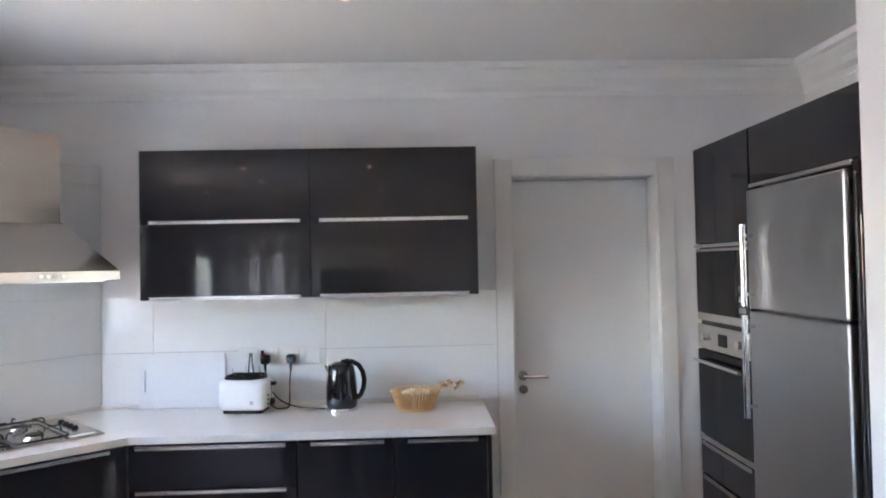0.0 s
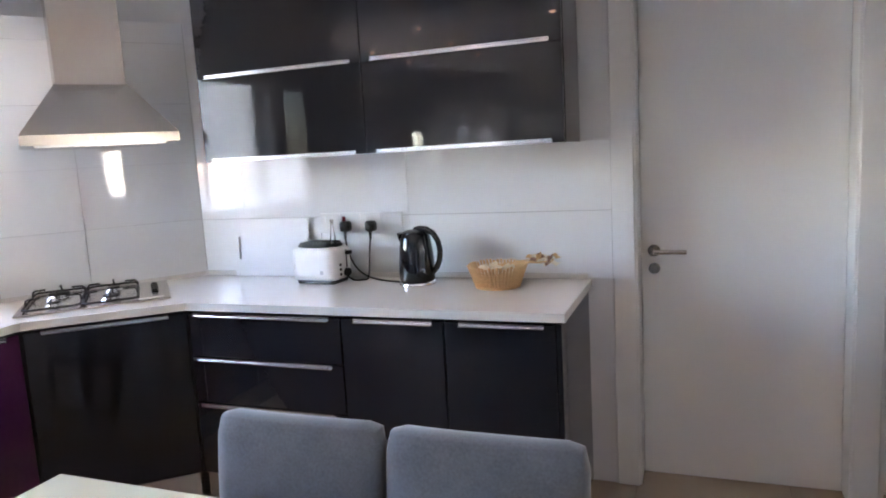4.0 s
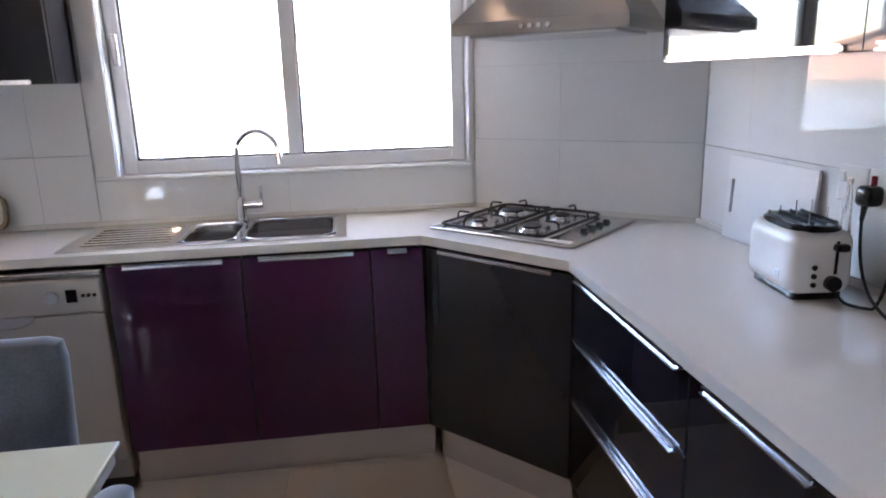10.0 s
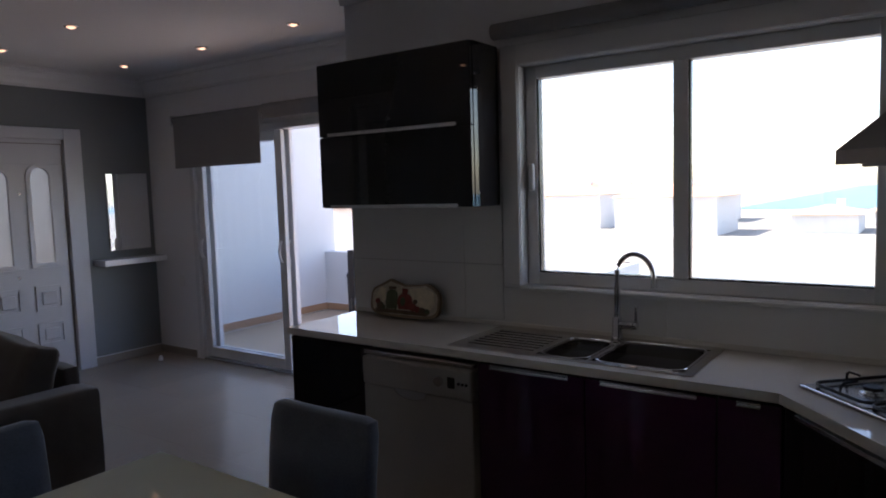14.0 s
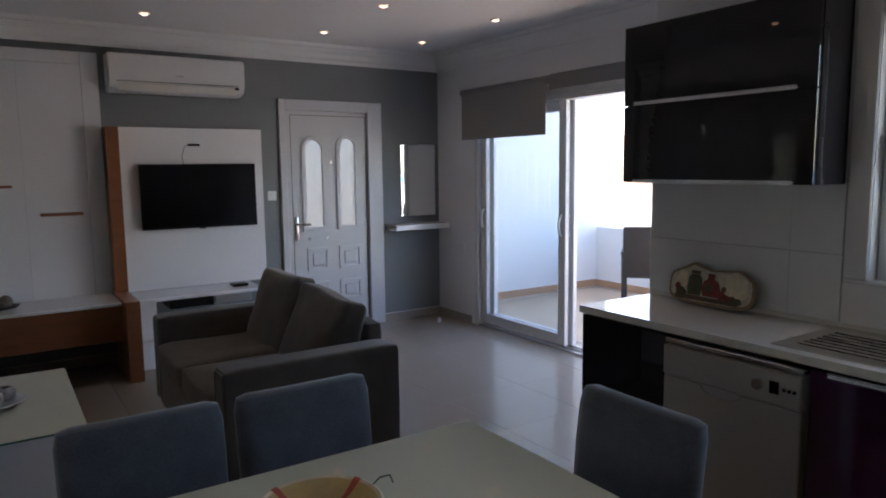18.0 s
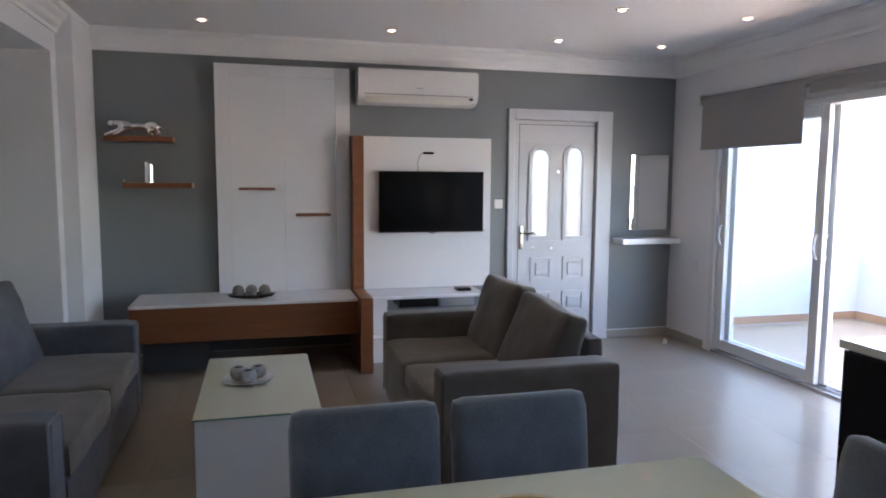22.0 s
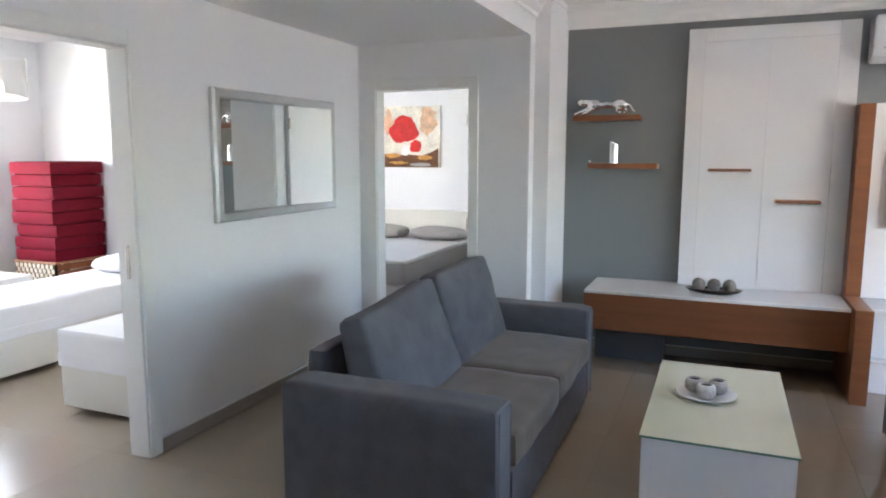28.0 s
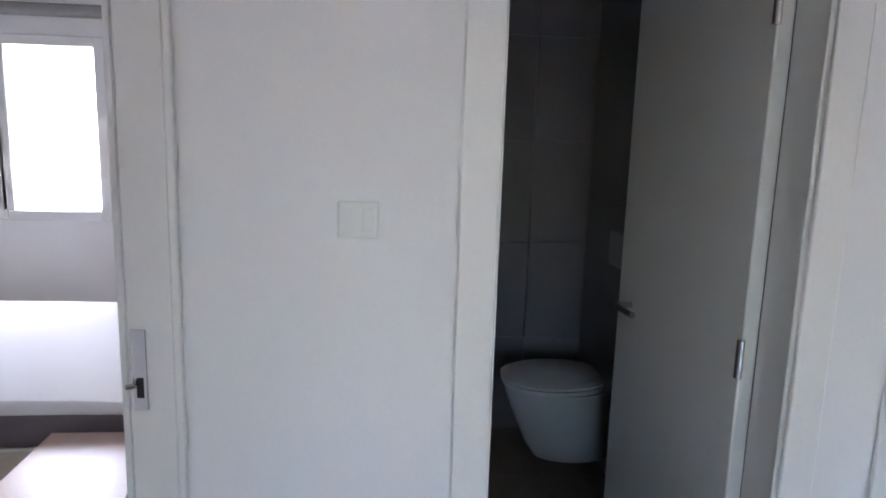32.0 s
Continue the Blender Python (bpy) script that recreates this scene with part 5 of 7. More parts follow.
part("spout", loft([[Vector((KC[0] - 0.055, KC[1] + 0.024, 1.085)), Vector((KC[0] - 0.064, KC[1] - 0.022, 1.085)), Vector((KC[0] - 0.058, KC[1] - 0.024, 1.124)), Vector((KC[0] - 0.050, KC[1] + 0.026, 1.124))], [Vector((KC[0] - 0.076, KC[1] + 0.012, 1.112)), Vector((KC[0] - 0.080, KC[1] - 0.006, 1.112)), Vector((KC[0] - 0.082, KC[1] - 0.007, 1.125)), Vector((KC[0] - 0.078, KC[1] + 0.013, 1.125))]]), KETTLE, kt)
part("gauge", box(KC[0] + 0.030, KC[0] + 0.038, KC[1] - 0.072, KC[1] - 0.066, 0.945, 1.05, 0.002, 2), SCREEN, kt, "dark water gauge")

bk = thing("wicker_basket", (0.186, 4.402, 0.9), "small round pleated wicker basket with a jagged rim", "basket")
BC = (0.186, 4.402, 0.9)
part("bottom", lathe([(0.0, 0.002), (0.084, 0.002), (0.090, 0.03), (0.098, 0.06), (0, 0.06)], 30, BC), WICKER, bk)
for k in range(48):
    t0 = 2 * math.pi * k / 48
    c0, s0 = math.cos(t0), math.sin(t0)
    top = 0.096 + random.uniform(-0.005, 0.004)
    rings = []
    for r, z, w in ((0.086, 0.002, 0.0046), (0.098, 0.036, 0.0052), (0.111, 0.072, 0.0056), (0.121, top, 0.0058)):
        rings.append([Vector((BC[0] + (r + d) * c0 - e * s0, BC[1] + (r + d) * s0 + e * c0, 0.9 + z)) for d, e in ((-0.004, -w), (0.005, 0.0), (-0.004, w), (-0.006, 0.0))])
    part("stake", loft(rings), WICKER, bk)
part("hoop", sweep([(BC[0] + 0.088 * math.cos(2 * math.pi * k / 36), BC[1] + 0.088 * math.sin(2 * math.pi * k / 36), 0.908) for k in range(37)], 0.0055, 6), WICKER, bk, "", True)
dt = thing("dried_flower", (0.38, 4.45, 1.0), "small dried flower stem resting on the basket rim", "dried flower")
for z, y in ((0.0, 0.0), (0.006, 0.008), (-0.004, -0.009)):
    part("stem", sweep([(0.18, 4.42 + y, 0.982 + z), (0.30, 4.43 + y, 1.000 + z), (0.41, 4.44 + y * 1.6, 1.006 + z)], 0.0028, 6), WICKER, dt)
for k in range(22):
    part("petal", turned(pillow(0, 0, 0, 0.026, 0.012, 0.010, 0.3, 2), Matrix.Translation((0.320 + 0.0135 * (k % 8) + random.uniform(-0.006, 0.006), 4.435 + random.uniform(-0.018, 0.018), 1.004 + random.uniform(-0.012, 0.020))) @ Matrix.Rotation(random.uniform(-1.2, 1.2), 4, "Y")), (PAINT_CREAM, WICKER, DRIED)[k % 3], dt)
for x, y, r in ((0.140, 4.375, 0.024), (0.198, 4.380, 0.019), (0.232, 4.405, 0.021), (0.165, 4.440, 0.022)):
    single("dried_bud", pillow(x, y, 0.9 + 0.066 + r * 0.5, r * 2.2, r * 1.8, r * 1.6, 0.5, 5), PAINT_CREAM, "pale dried flower head lying in the basket", "dried flower", "dried heads in the basket", smooth=True)

# sockets with plugs and leads
for k, x in enumerate((-0.682, -0.575, -0.468, -0.361)):
    so = thing("wall_socket", (x, 4.604, 1.155), "white square wall socket above the worktop", "socket", "sockets over the worktop")
    part("plate", box(x - 0.052, x + 0.052, 4.594, 4.604, 1.108, 1.202, 0.004, 2), PLASTIC_W, so)
    part("switch", box(x - 0.040, x - 0.022, 4.589, 4.594, 1.158, 1.186, 0.002, 1), RED if k == 1 else PLASTIC_W, so)
for x, end, bend in ((-0.585, (-0.265, 4.44, 0.907), ((0.03, -0.02, -0.19), (-0.16, 0.05, 0.0))), (-0.455, (-0.54, 4.46, 0.93), ((-0.02, -0.02, -0.14), (0.13, 0.03, -0.10)))):
    pg = thing("power_plug", (x, 4.58, 1.14), "black plug with its lead hanging from the socket", "plug")
    part("plug", rounded(x - 0.024, x + 0.024, 4.540, 4.590, 1.117, 1.167, 0.014, 0.0, 5), PLASTIC_B, pg, "", True)
    part("sleeve", tube((x, 4.556, 1.124), (x + 0.002, 4.550, 1.084), 0.008, 12, 0.0055), PLASTIC_B, pg, "", True)
    p0, p3 = Vector((x + 0.002, 4.550, 1.088)), Vector(end)
    p1, p2 = p0 + Vector(bend[0]), p3 + Vector(bend[1])
    pts = [(p0 * (1 - s) ** 3 + p1 * 3 * s * (1 - s) ** 2 + p2 * 3 * s * s * (1 - s) + p3 * s ** 3) for s in [k / 22 for k in range(23)]]
    part("lead", sweep([(p.x, p.y, max(p.z, 0.906)) for p in pts], 0.004, 8), PLASTIC_B, pg, "", True)
cb = thing("chopping_board", (-1.02, 4.58, 0.9), "white plastic chopping board with a slot grip, leaning on the tiles", "chopping board")
cm = Matrix.Translation((0, 4.578, 0.9015)) @ Matrix.Rotation(radians(-2.6), 4, "X")
bm = bmesh.new()
for x0, x1, z0, z1 in ((-1.235, -1.209, 0.0, 0.272), (-1.193, -0.80, 0.0, 0.272), (-1.209, -1.193, 0.0, 0.085), (-1.209, -1.193, 0.195, 0.272)):
    add_box(bm, x0, x1, 0.0, 0.010, z0, z1)
part("board", turned(bm, cm), BOARD_WHITE, cb)

# painted board leaning on the wall
pb = thing("painted_board", (-1.94, 1.835, 0.9), "painted wooden board with fruit and jars, leaning on the wall", "ornament")
pm = Matrix.Translation((-1.915, 1.835, 0.902)) @ Matrix.Rotation(radians(-10), 4, "Y")
n = 36
out = []
for k in range(n):
    t0 = 2 * math.pi * k / n
    c0, s0 = math.cos(t0), math.sin(t0)
    y = 0.215 * (1 if c0 > 0 else -1) * abs(c0) ** 0.45
    z = 0.088 + 0.083 * (1 if s0 > 0 else -1) * abs(s0) ** 0.5 + (0.034 * math.exp(-((y + 0.08) / 0.055) ** 2) + 0.020 * math.exp(-((y - 0.13) / 0.05) ** 2) - 0.008 if s0 > 0 else 0)
    out.append((y, z))
bm = bmesh.new()
a = [bm.verts.new((0, y, z)) for y, z in out]
b = [bm.verts.new((0.024, y, z)) for y, z in out]
bm.faces.new(a[::-1])
bm.faces.new(b)
for k in range(n):
    bm.faces.new((a[k], a[(k + 1) % n], b[(k + 1) % n], b[k]))
part("board", turned(bm, pm), BOARD_RIM, pb, "dark olive-brown rim")


def painted(name, outline, d, mat):
    """A painted patch over an outline of (y, z) on the board's face."""
    bm = bmesh.new()
    lo = [bm.verts.new((0.0238, y, z)) for y, z in outline]
    hi = [bm.verts.new((0.0238 + d, y, z)) for y, z in outline]
    bm.faces.new(hi)
    for k in range(len(outline)):
        j = (k + 1) % len(outline)
        bm.faces.new((lo[k], lo[j], hi[j], hi[k]))
    part(name, turned(bm, pm), mat, pb)


def disc(cy, cz, ry, rz, n=16):
    return [(cy + ry * math.cos(2 * math.pi * k / n), cz + rz * math.sin(2 * math.pi * k / n)) for k in range(n)]


painted("painted_field", [(y * 0.945, 0.090 + (z - 0.088) * 0.86) for y, z in out], 0.0015, BOARD_OLIVE)
painted("painted_cloth", [(0.03, 0.150), (0.055, 0.085), (0.11, 0.056), (0.165, 0.050), (0.188, 0.085), (0.178, 0.140), (0.11, 0.158)], 0.0025, PAINT_CREAM)
painted("painted_cloth", [(-0.185, 0.085), (-0.15, 0.060), (-0.115, 0.085), (-0.12, 0.145), (-0.16, 0.150)], 0.0025, PAINT_CREAM)
painted("painted_ledge", [(-0.175, 0.022), (0.14, 0.022), (0.165, 0.040), (-0.18, 0.044)], 0.0025, BOARD_EDGE)
painted("painted_jar", [(-0.108, 0.044), (-0.045, 0.044), (-0.038, 0.075), (-0.043, 0.125), (-0.060, 0.140), (-0.093, 0.140), (-0.110, 0.125), (-0.115, 0.075)], 0.004, BOARD_GREEN)
painted("painted_lid", [(-0.098, 0.141), (-0.055, 0.141), (-0.052, 0.156), (-0.101, 0.156)], 0.004, BOARD_EDGE)
painted("painted_jug", [(-0.030, 0.046), (0.040, 0.046), (0.056, 0.080), (0.045, 0.112), (0.018, 0.126), (0.022, 0.148), (-0.014, 0.150), (-0.012, 0.126), (-0.034, 0.110), (-0.040, 0.080)], 0.004, BOARD_RED)
for cy, cz, ry, rz, mt in ((-0.150, 0.058, 0.022, 0.018, BOARD_EDGE), (-0.165, 0.078, 0.014, 0.014, BOARD_RED), (0.060, 0.060, 0.022, 0.020, BOARD_RED), (0.088, 0.052, 0.017, 0.015, BOARD_RED), (0.116, 0.050, 0.018, 0.014, BOARD_EDGE),
                           (0.145, 0.046, 0.016, 0.012, BOARD_GREEN), (0.072, 0.088, 0.012, 0.012, BOARD_EDGE), (-0.128, 0.050, 0.014, 0.012, BOARD_GREEN), (-0.005, 0.085, 0.015, 0.022, BOARD_GREEN)):
    painted("painted_fruit", disc(cy, cz, ry, rz), 0.0055, mt)


# ---- dining ----
tb = thing("dining_table", (0.285, 2.44, 0), "white dining table with a glossy back-painted glass top", "dining table")
part("tabletop", box(-0.45, 1.02, 2.02, 2.86, 0.748, 0.760, 0.003, 2), GLASS_TOP, tb)
part("underboard", box(-0.44, 1.01, 2.03, 2.85, 0.715, 0.747, 0.002, 1), WHITE_LACQ, tb)
for x in (-0.40, 0.90):
    for y in (2.07, 2.74):
        part("leg", box(x, x + 0.07, y, y + 0.07, 0.0, 0.715, 0.004, 1), WHITE_LACQ, tb)
for y0 in (2.08, 2.78):
    part("apron", box(-0.33, 0.90, y0, y0 + 0.02, 0.635, 0.715, 0.002, 1), WHITE_LACQ, tb)
for x0 in (-0.395, 0.945):
    part("apron", box(x0, x0 + 0.02, 2.14, 2.74, 0.635, 0.715, 0.002, 1), WHITE_LACQ, tb)


def chair_back(bm_w=0.41):
    """A padded back, slightly raked and bowed, with soft rounded corners."""
    bm = rounded(-bm_w / 2, bm_w / 2, -0.035, 0.035, 0.40, 0.902, 0.032, 0.002, 9)
    for v in bm.verts:
        h = (v.co.z - 0.40) / 0.525
        v.co.y += 0.20 + 0.05 * h * h - 0.012 * math.cos(v.co.x * 6.5)
        v.co.x *= 1.0 + 0.02 * h
    return bm


ch = thing("dining_chair", label="dining chair upholstered in blue-grey velvet with dark legs", category="chair", group="chairs round the dining table")
part("seat", rounded(-0.205, 0.205, -0.22, 0.185, 0.37, 0.47, 0.03, 0.003, 8), VELVET, ch, "", True)
part("backrest", chair_back(), VELVET, ch, "", True)
part("seat_frame", box(-0.195, 0.195, -0.20, 0.21, 0.33, 0.372, 0.004, 1), DARK_WOOD, ch)
for x in (-0.18, 0.18):
    for y in (-0.19, 0.205):
        part("leg", tube((x, y, 0.335), (x * 1.04, y * 1.06, 0.0), 0.022, 4, 0.015), DARK_WOOD, ch)
ch.matrix_basis = pose(0.135, 2.75, 0)
for x, y, r in ((0.56, 2.745, 0), (0.450, 2.035, 180), (0.0, 2.035, 180), (-0.46, 2.48, 90), (1.03, 2.36, -90)):
    copy_thing(ch, pose(x, y, 0, 0, 0, r))
BX, BY = 0.18, 2.335
mt = thing("fruit_bowl", (BX, BY, 0.76), "shallow cream bowl with red stripes and yellow lining", "bowl")
part("dish", lathe([(0.0, 0.001), (0.06, 0.001), (0.105, 0.018), (0.142, 0.042), (0.136, 0.045), (0.10, 0.022), (0.06, 0.008), (0, 0.007)], 44, (BX, BY, 0.76)), PAINT_CREAM, mt, "", True)
part("lining", lathe([(0.128, 0.0415), (0.099, 0.0235), (0.06, 0.0095), (0, 0.0085)], 44, (BX, BY, 0.76)), YELLOW, mt, "pale yellow lining", True)
for t0 in (0.5, 2.0, 3.6, 5.2):
    bm = bmesh.new()
    cols = []
    for a in (t0 - 0.075, t0 - 0.025, t0 + 0.025, t0 + 0.075):
        cols.append([bm.verts.new((BX + r * math.cos(a), BY + r * math.sin(a), 0.76 + z)) for r, z in ((0.1375, 0.0462), (0.129, 0.0430), (0.10, 0.0250), (0.07, 0.0135))])
    for p, q in zip(cols, cols[1:]):
        for k in range(3):
            bm.faces.new((p[k], q[k], q[k + 1], p[k + 1]))
    part("painted_stripe", bm, STRIPE, mt)
part("wire_handle", sweep([(BX - 0.13, BY - 0.01, 0.80), (BX - 0.16, BY - 0.02, 0.812), (BX - 0.19, BY - 0.025, 0.808), (BX - 0.195, BY - 0.02, 0.79)], 0.002, 6), DARK_WOOD, mt, "thin dark wire", True)


# ---- living ----
def back_cushion(w, seed):
    """A boxed back cushion: thick at the foot, thinner at the top, its front swollen and creased."""
    bm = rounded(-w / 2, w / 2, -0.105, 0.105, -0.255, 0.255, 0.045, 0.0, 14)
    for v in bm.verts:
        x, z = v.co.x / (w / 2), v.co.z / 0.255
        v.co.y *= 0.90 - 0.24 * z
        swell = max(0, 1 - x * x) * max(0, 1 - z * z)
        if v.co.y < 0:
            v.co.y -= 0.035 * swell
        crease = noise.noise(Vector((x * 1.3 + seed, z * 1.8, seed))) * 0.014 + noise.noise(Vector((x * 4 + seed, z * 3 + x * 2, 3.0))) * 0.004
        v.co.y += crease
        v.co.z += 0.012 * noise.noise(Vector((x * 1.5, seed, 1.0))) * (z > 0) + 0.012 * abs(x) ** 6 * (z > 0.3)
    return bm


def sofa(name, W, D, arm, label, mats, matrix, slump, rest):
    """A two-seat sofa, built facing -y with its back at +y; rest is how far forward and how high its back cushions sit."""
    body, cush, seat = mats
    s = thing(name, label=label, category="sofa", group="sofas of the living room")
    f, b = -D / 2, D / 2
    part("base", rounded(-W / 2 + arm - 0.002, W / 2 - arm + 0.002, f - 0.006, b - 0.02, 0.05, 0.302, 0.012, 0.002, 8), body, s, "", True)
    for sx in (-1, 1):
        x0, x1 = sorted((sx * W / 2, sx * (W / 2 - arm)))
        am = part("arm", rounded(x0, x1, f, b, 0.045, 0.615, 0.032, 0.003, 14), body, s, "", True)
        e = 0.028
        part("piping", sweep([(x0 + e, f + 0.001, 0.06), (x0 + e, f + 0.001, 0.58), (x0 + e + 0.01, f + 0.003, 0.592), (x1 - e - 0.01, f + 0.003, 0.592), (x1 - e, f + 0.001, 0.58), (x1 - e, f + 0.001, 0.06)], 0.0035, 6), body, am)
    part("back", rounded(-W / 2 + arm, W / 2 - arm, b - 0.10, b, 0.06, 0.70, 0.03, 0.003, 10), body, s, "", True)
    half = (W - 2 * arm) / 2
    for sx in (-1, 1):
        c = sx * half / 2
        part("seat_cushion", rounded(c - half / 2 + 0.001, c + half / 2 - 0.001, f - 0.022, b - 0.12, 0.304, 0.455, 0.036, 0.010, 14), seat, s, "", True)
        part("back_cushion", turned(back_cushion(half * 1.005, 3.1 * sx + W), Matrix.Translation((c, b - rest[0], rest[1] - (0.03 if sx == slump else 0))) @ Matrix.Rotation(radians(-15 if sx == slump else -12), 4, "X") @ Matrix.Rotation(radians((3.5 if sx == slump else 0.6) * sx), 4, "Y")), cush, s, "", True)
        for y in (f + 0.08, b - 0.08):
            part("foot", tube((sx * (W / 2 - 0.1), y, 0.0), (sx * (W / 2 - 0.1), y, 0.05), 0.022, 14), DARK_WOOD, s)
    s.matrix_basis = matrix
    return s


sofa("sofa", 1.98, 0.95, 0.20, "slate-grey fabric two-seat sofa against the white wall", (FABRIC, FABRIC, FABRIC_SEAT), pose(1.965, -0.115, 0, 0, 0, -90), -1, (0.29, 0.655))
sofa("sofa", 1.64, 0.93, 0.19, "taupe-grey fabric two-seat sofa facing the coffee table", (FABRIC_BROWN, FABRIC_BROWN, FABRIC_SEAT), pose(-0.555, -0.215, 0, 0, 0, 90), 1, (0.225, 0.615))

ct = thing("coffee_table", (0.745, -0.10, 0), "white block coffee table with a pale glass top", "coffee table")
for x0, x1 in ((0.46, 0.50), (0.99, 1.03)):
    part("side_panel", box(x0, x1, -0.685, 0.395, 0.0, 0.412, 0.002, 1), WHITE_LACQ, ct)
part("end_panel", box(0.50, 0.99, 0.355, 0.395, 0.0, 0.412, 0.002, 1), WHITE_LACQ, ct)
part("end_panel", box(0.50, 0.99, -0.685, -0.645, 0.0, 0.412, 0.002, 1), WHITE_LACQ, ct)
part("glass_top", box(0.452, 1.038, -0.697, 0.407, 0.413, 0.423, 0.002, 1), [GLASS_TOP], ct, "pale green-white glass top")
part("glass_edge", box(0.452, 1.038, 0.4072, 0.409, 0.4135, 0.4222), GLASS_EDGE, ct, "dark green glass edge")
pt = thing("plate", (0.80, -0.175, 0.423), "white round plate with three small pots on the coffee table", "plate")
part("dish", lathe([(0.0, 0.001), (0.07, 0.001), (0.10, 0.008), (0.138, 0.017), (0.136, 0.020), (0.09, 0.011), (0, 0.006)], 40, (0.80, -0.175, 0.423)), CERAMIC, pt, "", True)
for dx, dy in ((-0.052, -0.035), (0.052, -0.03), (0.0, 0.045)):
    c0 = (0.80 + dx, -0.175 + dy, 0.431)
    cd = thing("candle_pot", c0, "small squat speckled grey pot with a dark mouth", "candle holder", "candle pots on the plate")
    part("pot", lathe([(0, 0.0), (0.030, 0.0), (0.043, 0.016), (0.044, 0.044), (0.037, 0.060), (0.030, 0.065), (0.026, 0.063), (0.025, 0.045), (0, 0.045)], 24, c0), POT, cd, "", True)
    part("candle", lathe([(0.0, 0.046), (0.0245, 0.046), (0.0245, 0.056), (0, 0.057)], 16, c0), PLASTIC_B, cd, "", True)

# television wall
lb = thing("low_board", (0.85, -2.0, 0), "long low sideboard with a white top and cherry front", "sideboard")
part("top", box(-0.015, 1.67, YS + 0.004, -1.745, 0.555, 0.577, 0.002, 1), WHITE_LACQ, lb)
for x0, x1 in ((-0.015, 1.668),):
    part("front", box(x0, x1, -1.77, -1.752, 0.29, 0.553, 0.002, 1), CHERRY, lb)
part("body", box(-0.015, 1.665, YS + 0.004, -1.772, 0.295, 0.554), CHERRY, lb)
for x in (1.13,):
    part("support", box(x, x + 0.5, YS + 0.014, -2.05, 0.0, 0.295), GREY_PANEL, lb, "dark grey support")
ps = thing("cherry_post", (-0.065, -2.0, 0), "upright cherry board dividing the television wall", "panel")
part("lower_board", box(-0.115, -0.017, YS + 0.014, -1.60, 0.0, 0.60, 0.002, 1), CHERRY, ps)
part("upper_board", box(-0.115, -0.024, YS + 0.003, -2.08, 0.60, 1.875, 0.002, 1), CHERRY, ps)

wp = thing("wall_panel", (0.505, YS + 0.06, 0.44), "tall white panelled wall board with fine grooves", "wall panel")
PY = YS + 0.075
part("backing", box(-0.022, 1.058, YS + 0.002, PY - 0.018, 0.578, 2.435), WHITE_LACQ, wp)
for x0, x1, z0, z1 in ((-0.022, 0.098, 0.578, 2.435), (0.948, 1.058, 0.578, 2.435), (0.099, 0.947, 2.341, 2.435), (0.099, 0.521, 0.578, 2.340), (0.522, 0.947, 0.578, 2.340)):
    part("panel", box(x0 + 0.0005, x1 - 0.0005, PY - 0.018, PY, z0 + 0.0005, z1 - 0.0005, 0.001, 1), WHITE_LACQ, wp)
for x0, x1, z in ((0.60, 0.885, 1.435), (0.155, 0.435, 1.222)):
    sh = thing("shelf", ((x0 + x1) / 2, PY, z), "thin red-brown shelf strip on the white wall board", "shelf", "thin shelves of the wall board")
    part("board", box(x0, x1, PY, PY + 0.12, z - 0.009, z + 0.009, 0.002, 1), CHERRY, sh)

tvp = thing("television_board", (-0.72, YS + 0.05, 0.46), "white gloss board behind the television", "wall panel")
part("board", box(-1.285, -0.118, YS + 0.002, YS + 0.055, 0.565, 1.885, 0.002, 1), WHITE_LACQ, tvp)
part("shelf", box(-1.12, -0.118, YS + 0.056, -1.85, 0.537, 0.563, 0.002, 1), WHITE_LACQ, tvp)
part("side_column", box(-0.31, -0.12, YS + 0.056, -1.90, 0.0, 0.20, 0.002, 1), WHITE_LACQ, tvp)
part("side_column", box(-0.29, -0.135, YS + 0.056, -1.96, 0.22, 0.536, 0.002, 1), WHITE_LACQ, tvp)
part("column_ledge", box(-0.33, -0.135, YS + 0.056, -1.88, 0.201, 0.218, 0.002, 1), WHITE_LACQ, tvp)
bx = thing("media_box", (-0.65, -2.02, 0.39), "dark media box hanging under the shelf", "media box")
part("case", box(-0.725, -0.385, -2.2, -1.93, 0.448, 0.536, 0.004, 1), PLASTIC_B, bx)
part("case", box(-1.045, -0.74, -2.2, -1.94, 0.452, 0.536, 0.004, 1), STEEL_DARK, bx)
tv = thing("television", (-0.735, YS + 0.1, 1.33), "flat black television, switched off, on the white board", "television")
part("case", box(-1.20, -0.265, YS + 0.07, YS + 0.115, 1.06, 1.59, 0.006, 2), PLASTIC_B, tv)
part("screen", box(-1.192, -0.273, YS + 0.115, YS + 0.118, 1.078, 1.582), SCREEN, tv)
part("bezel", box(-1.198, -0.267, YS + 0.1155, YS + 0.120, 1.062, 1.076, 0.001, 1), PLASTIC_B, tv)
part("badge", box(-0.755, -0.705, YS + 0.12, YS + 0.122, 1.052, 1.062), ALU, tv)
part("mount", box(-0.85, -0.62, YS + 0.055, YS + 0.07, 1.2, 1.45), STEEL_DARK, tv)
cable = thing("tv_cable", (-0.66, YS + 0.07, 1.66), "thin black cable looping out of the wall board", "cable")
part("lead", sweep([(-0.615, YS + 0.075, 1.592), (-0.605, YS + 0.075, 1.66), (-0.63, YS + 0.08, 1.735), (-0.66, YS + 0.082, 1.748)], 0.004, 8), LINEN_GREY, cable, "", True)
part("plug", box(-0.75, -0.655, YS + 0.06, YS + 0.085, 1.738, 1.756, 0.003, 1), PLASTIC_B, cable)
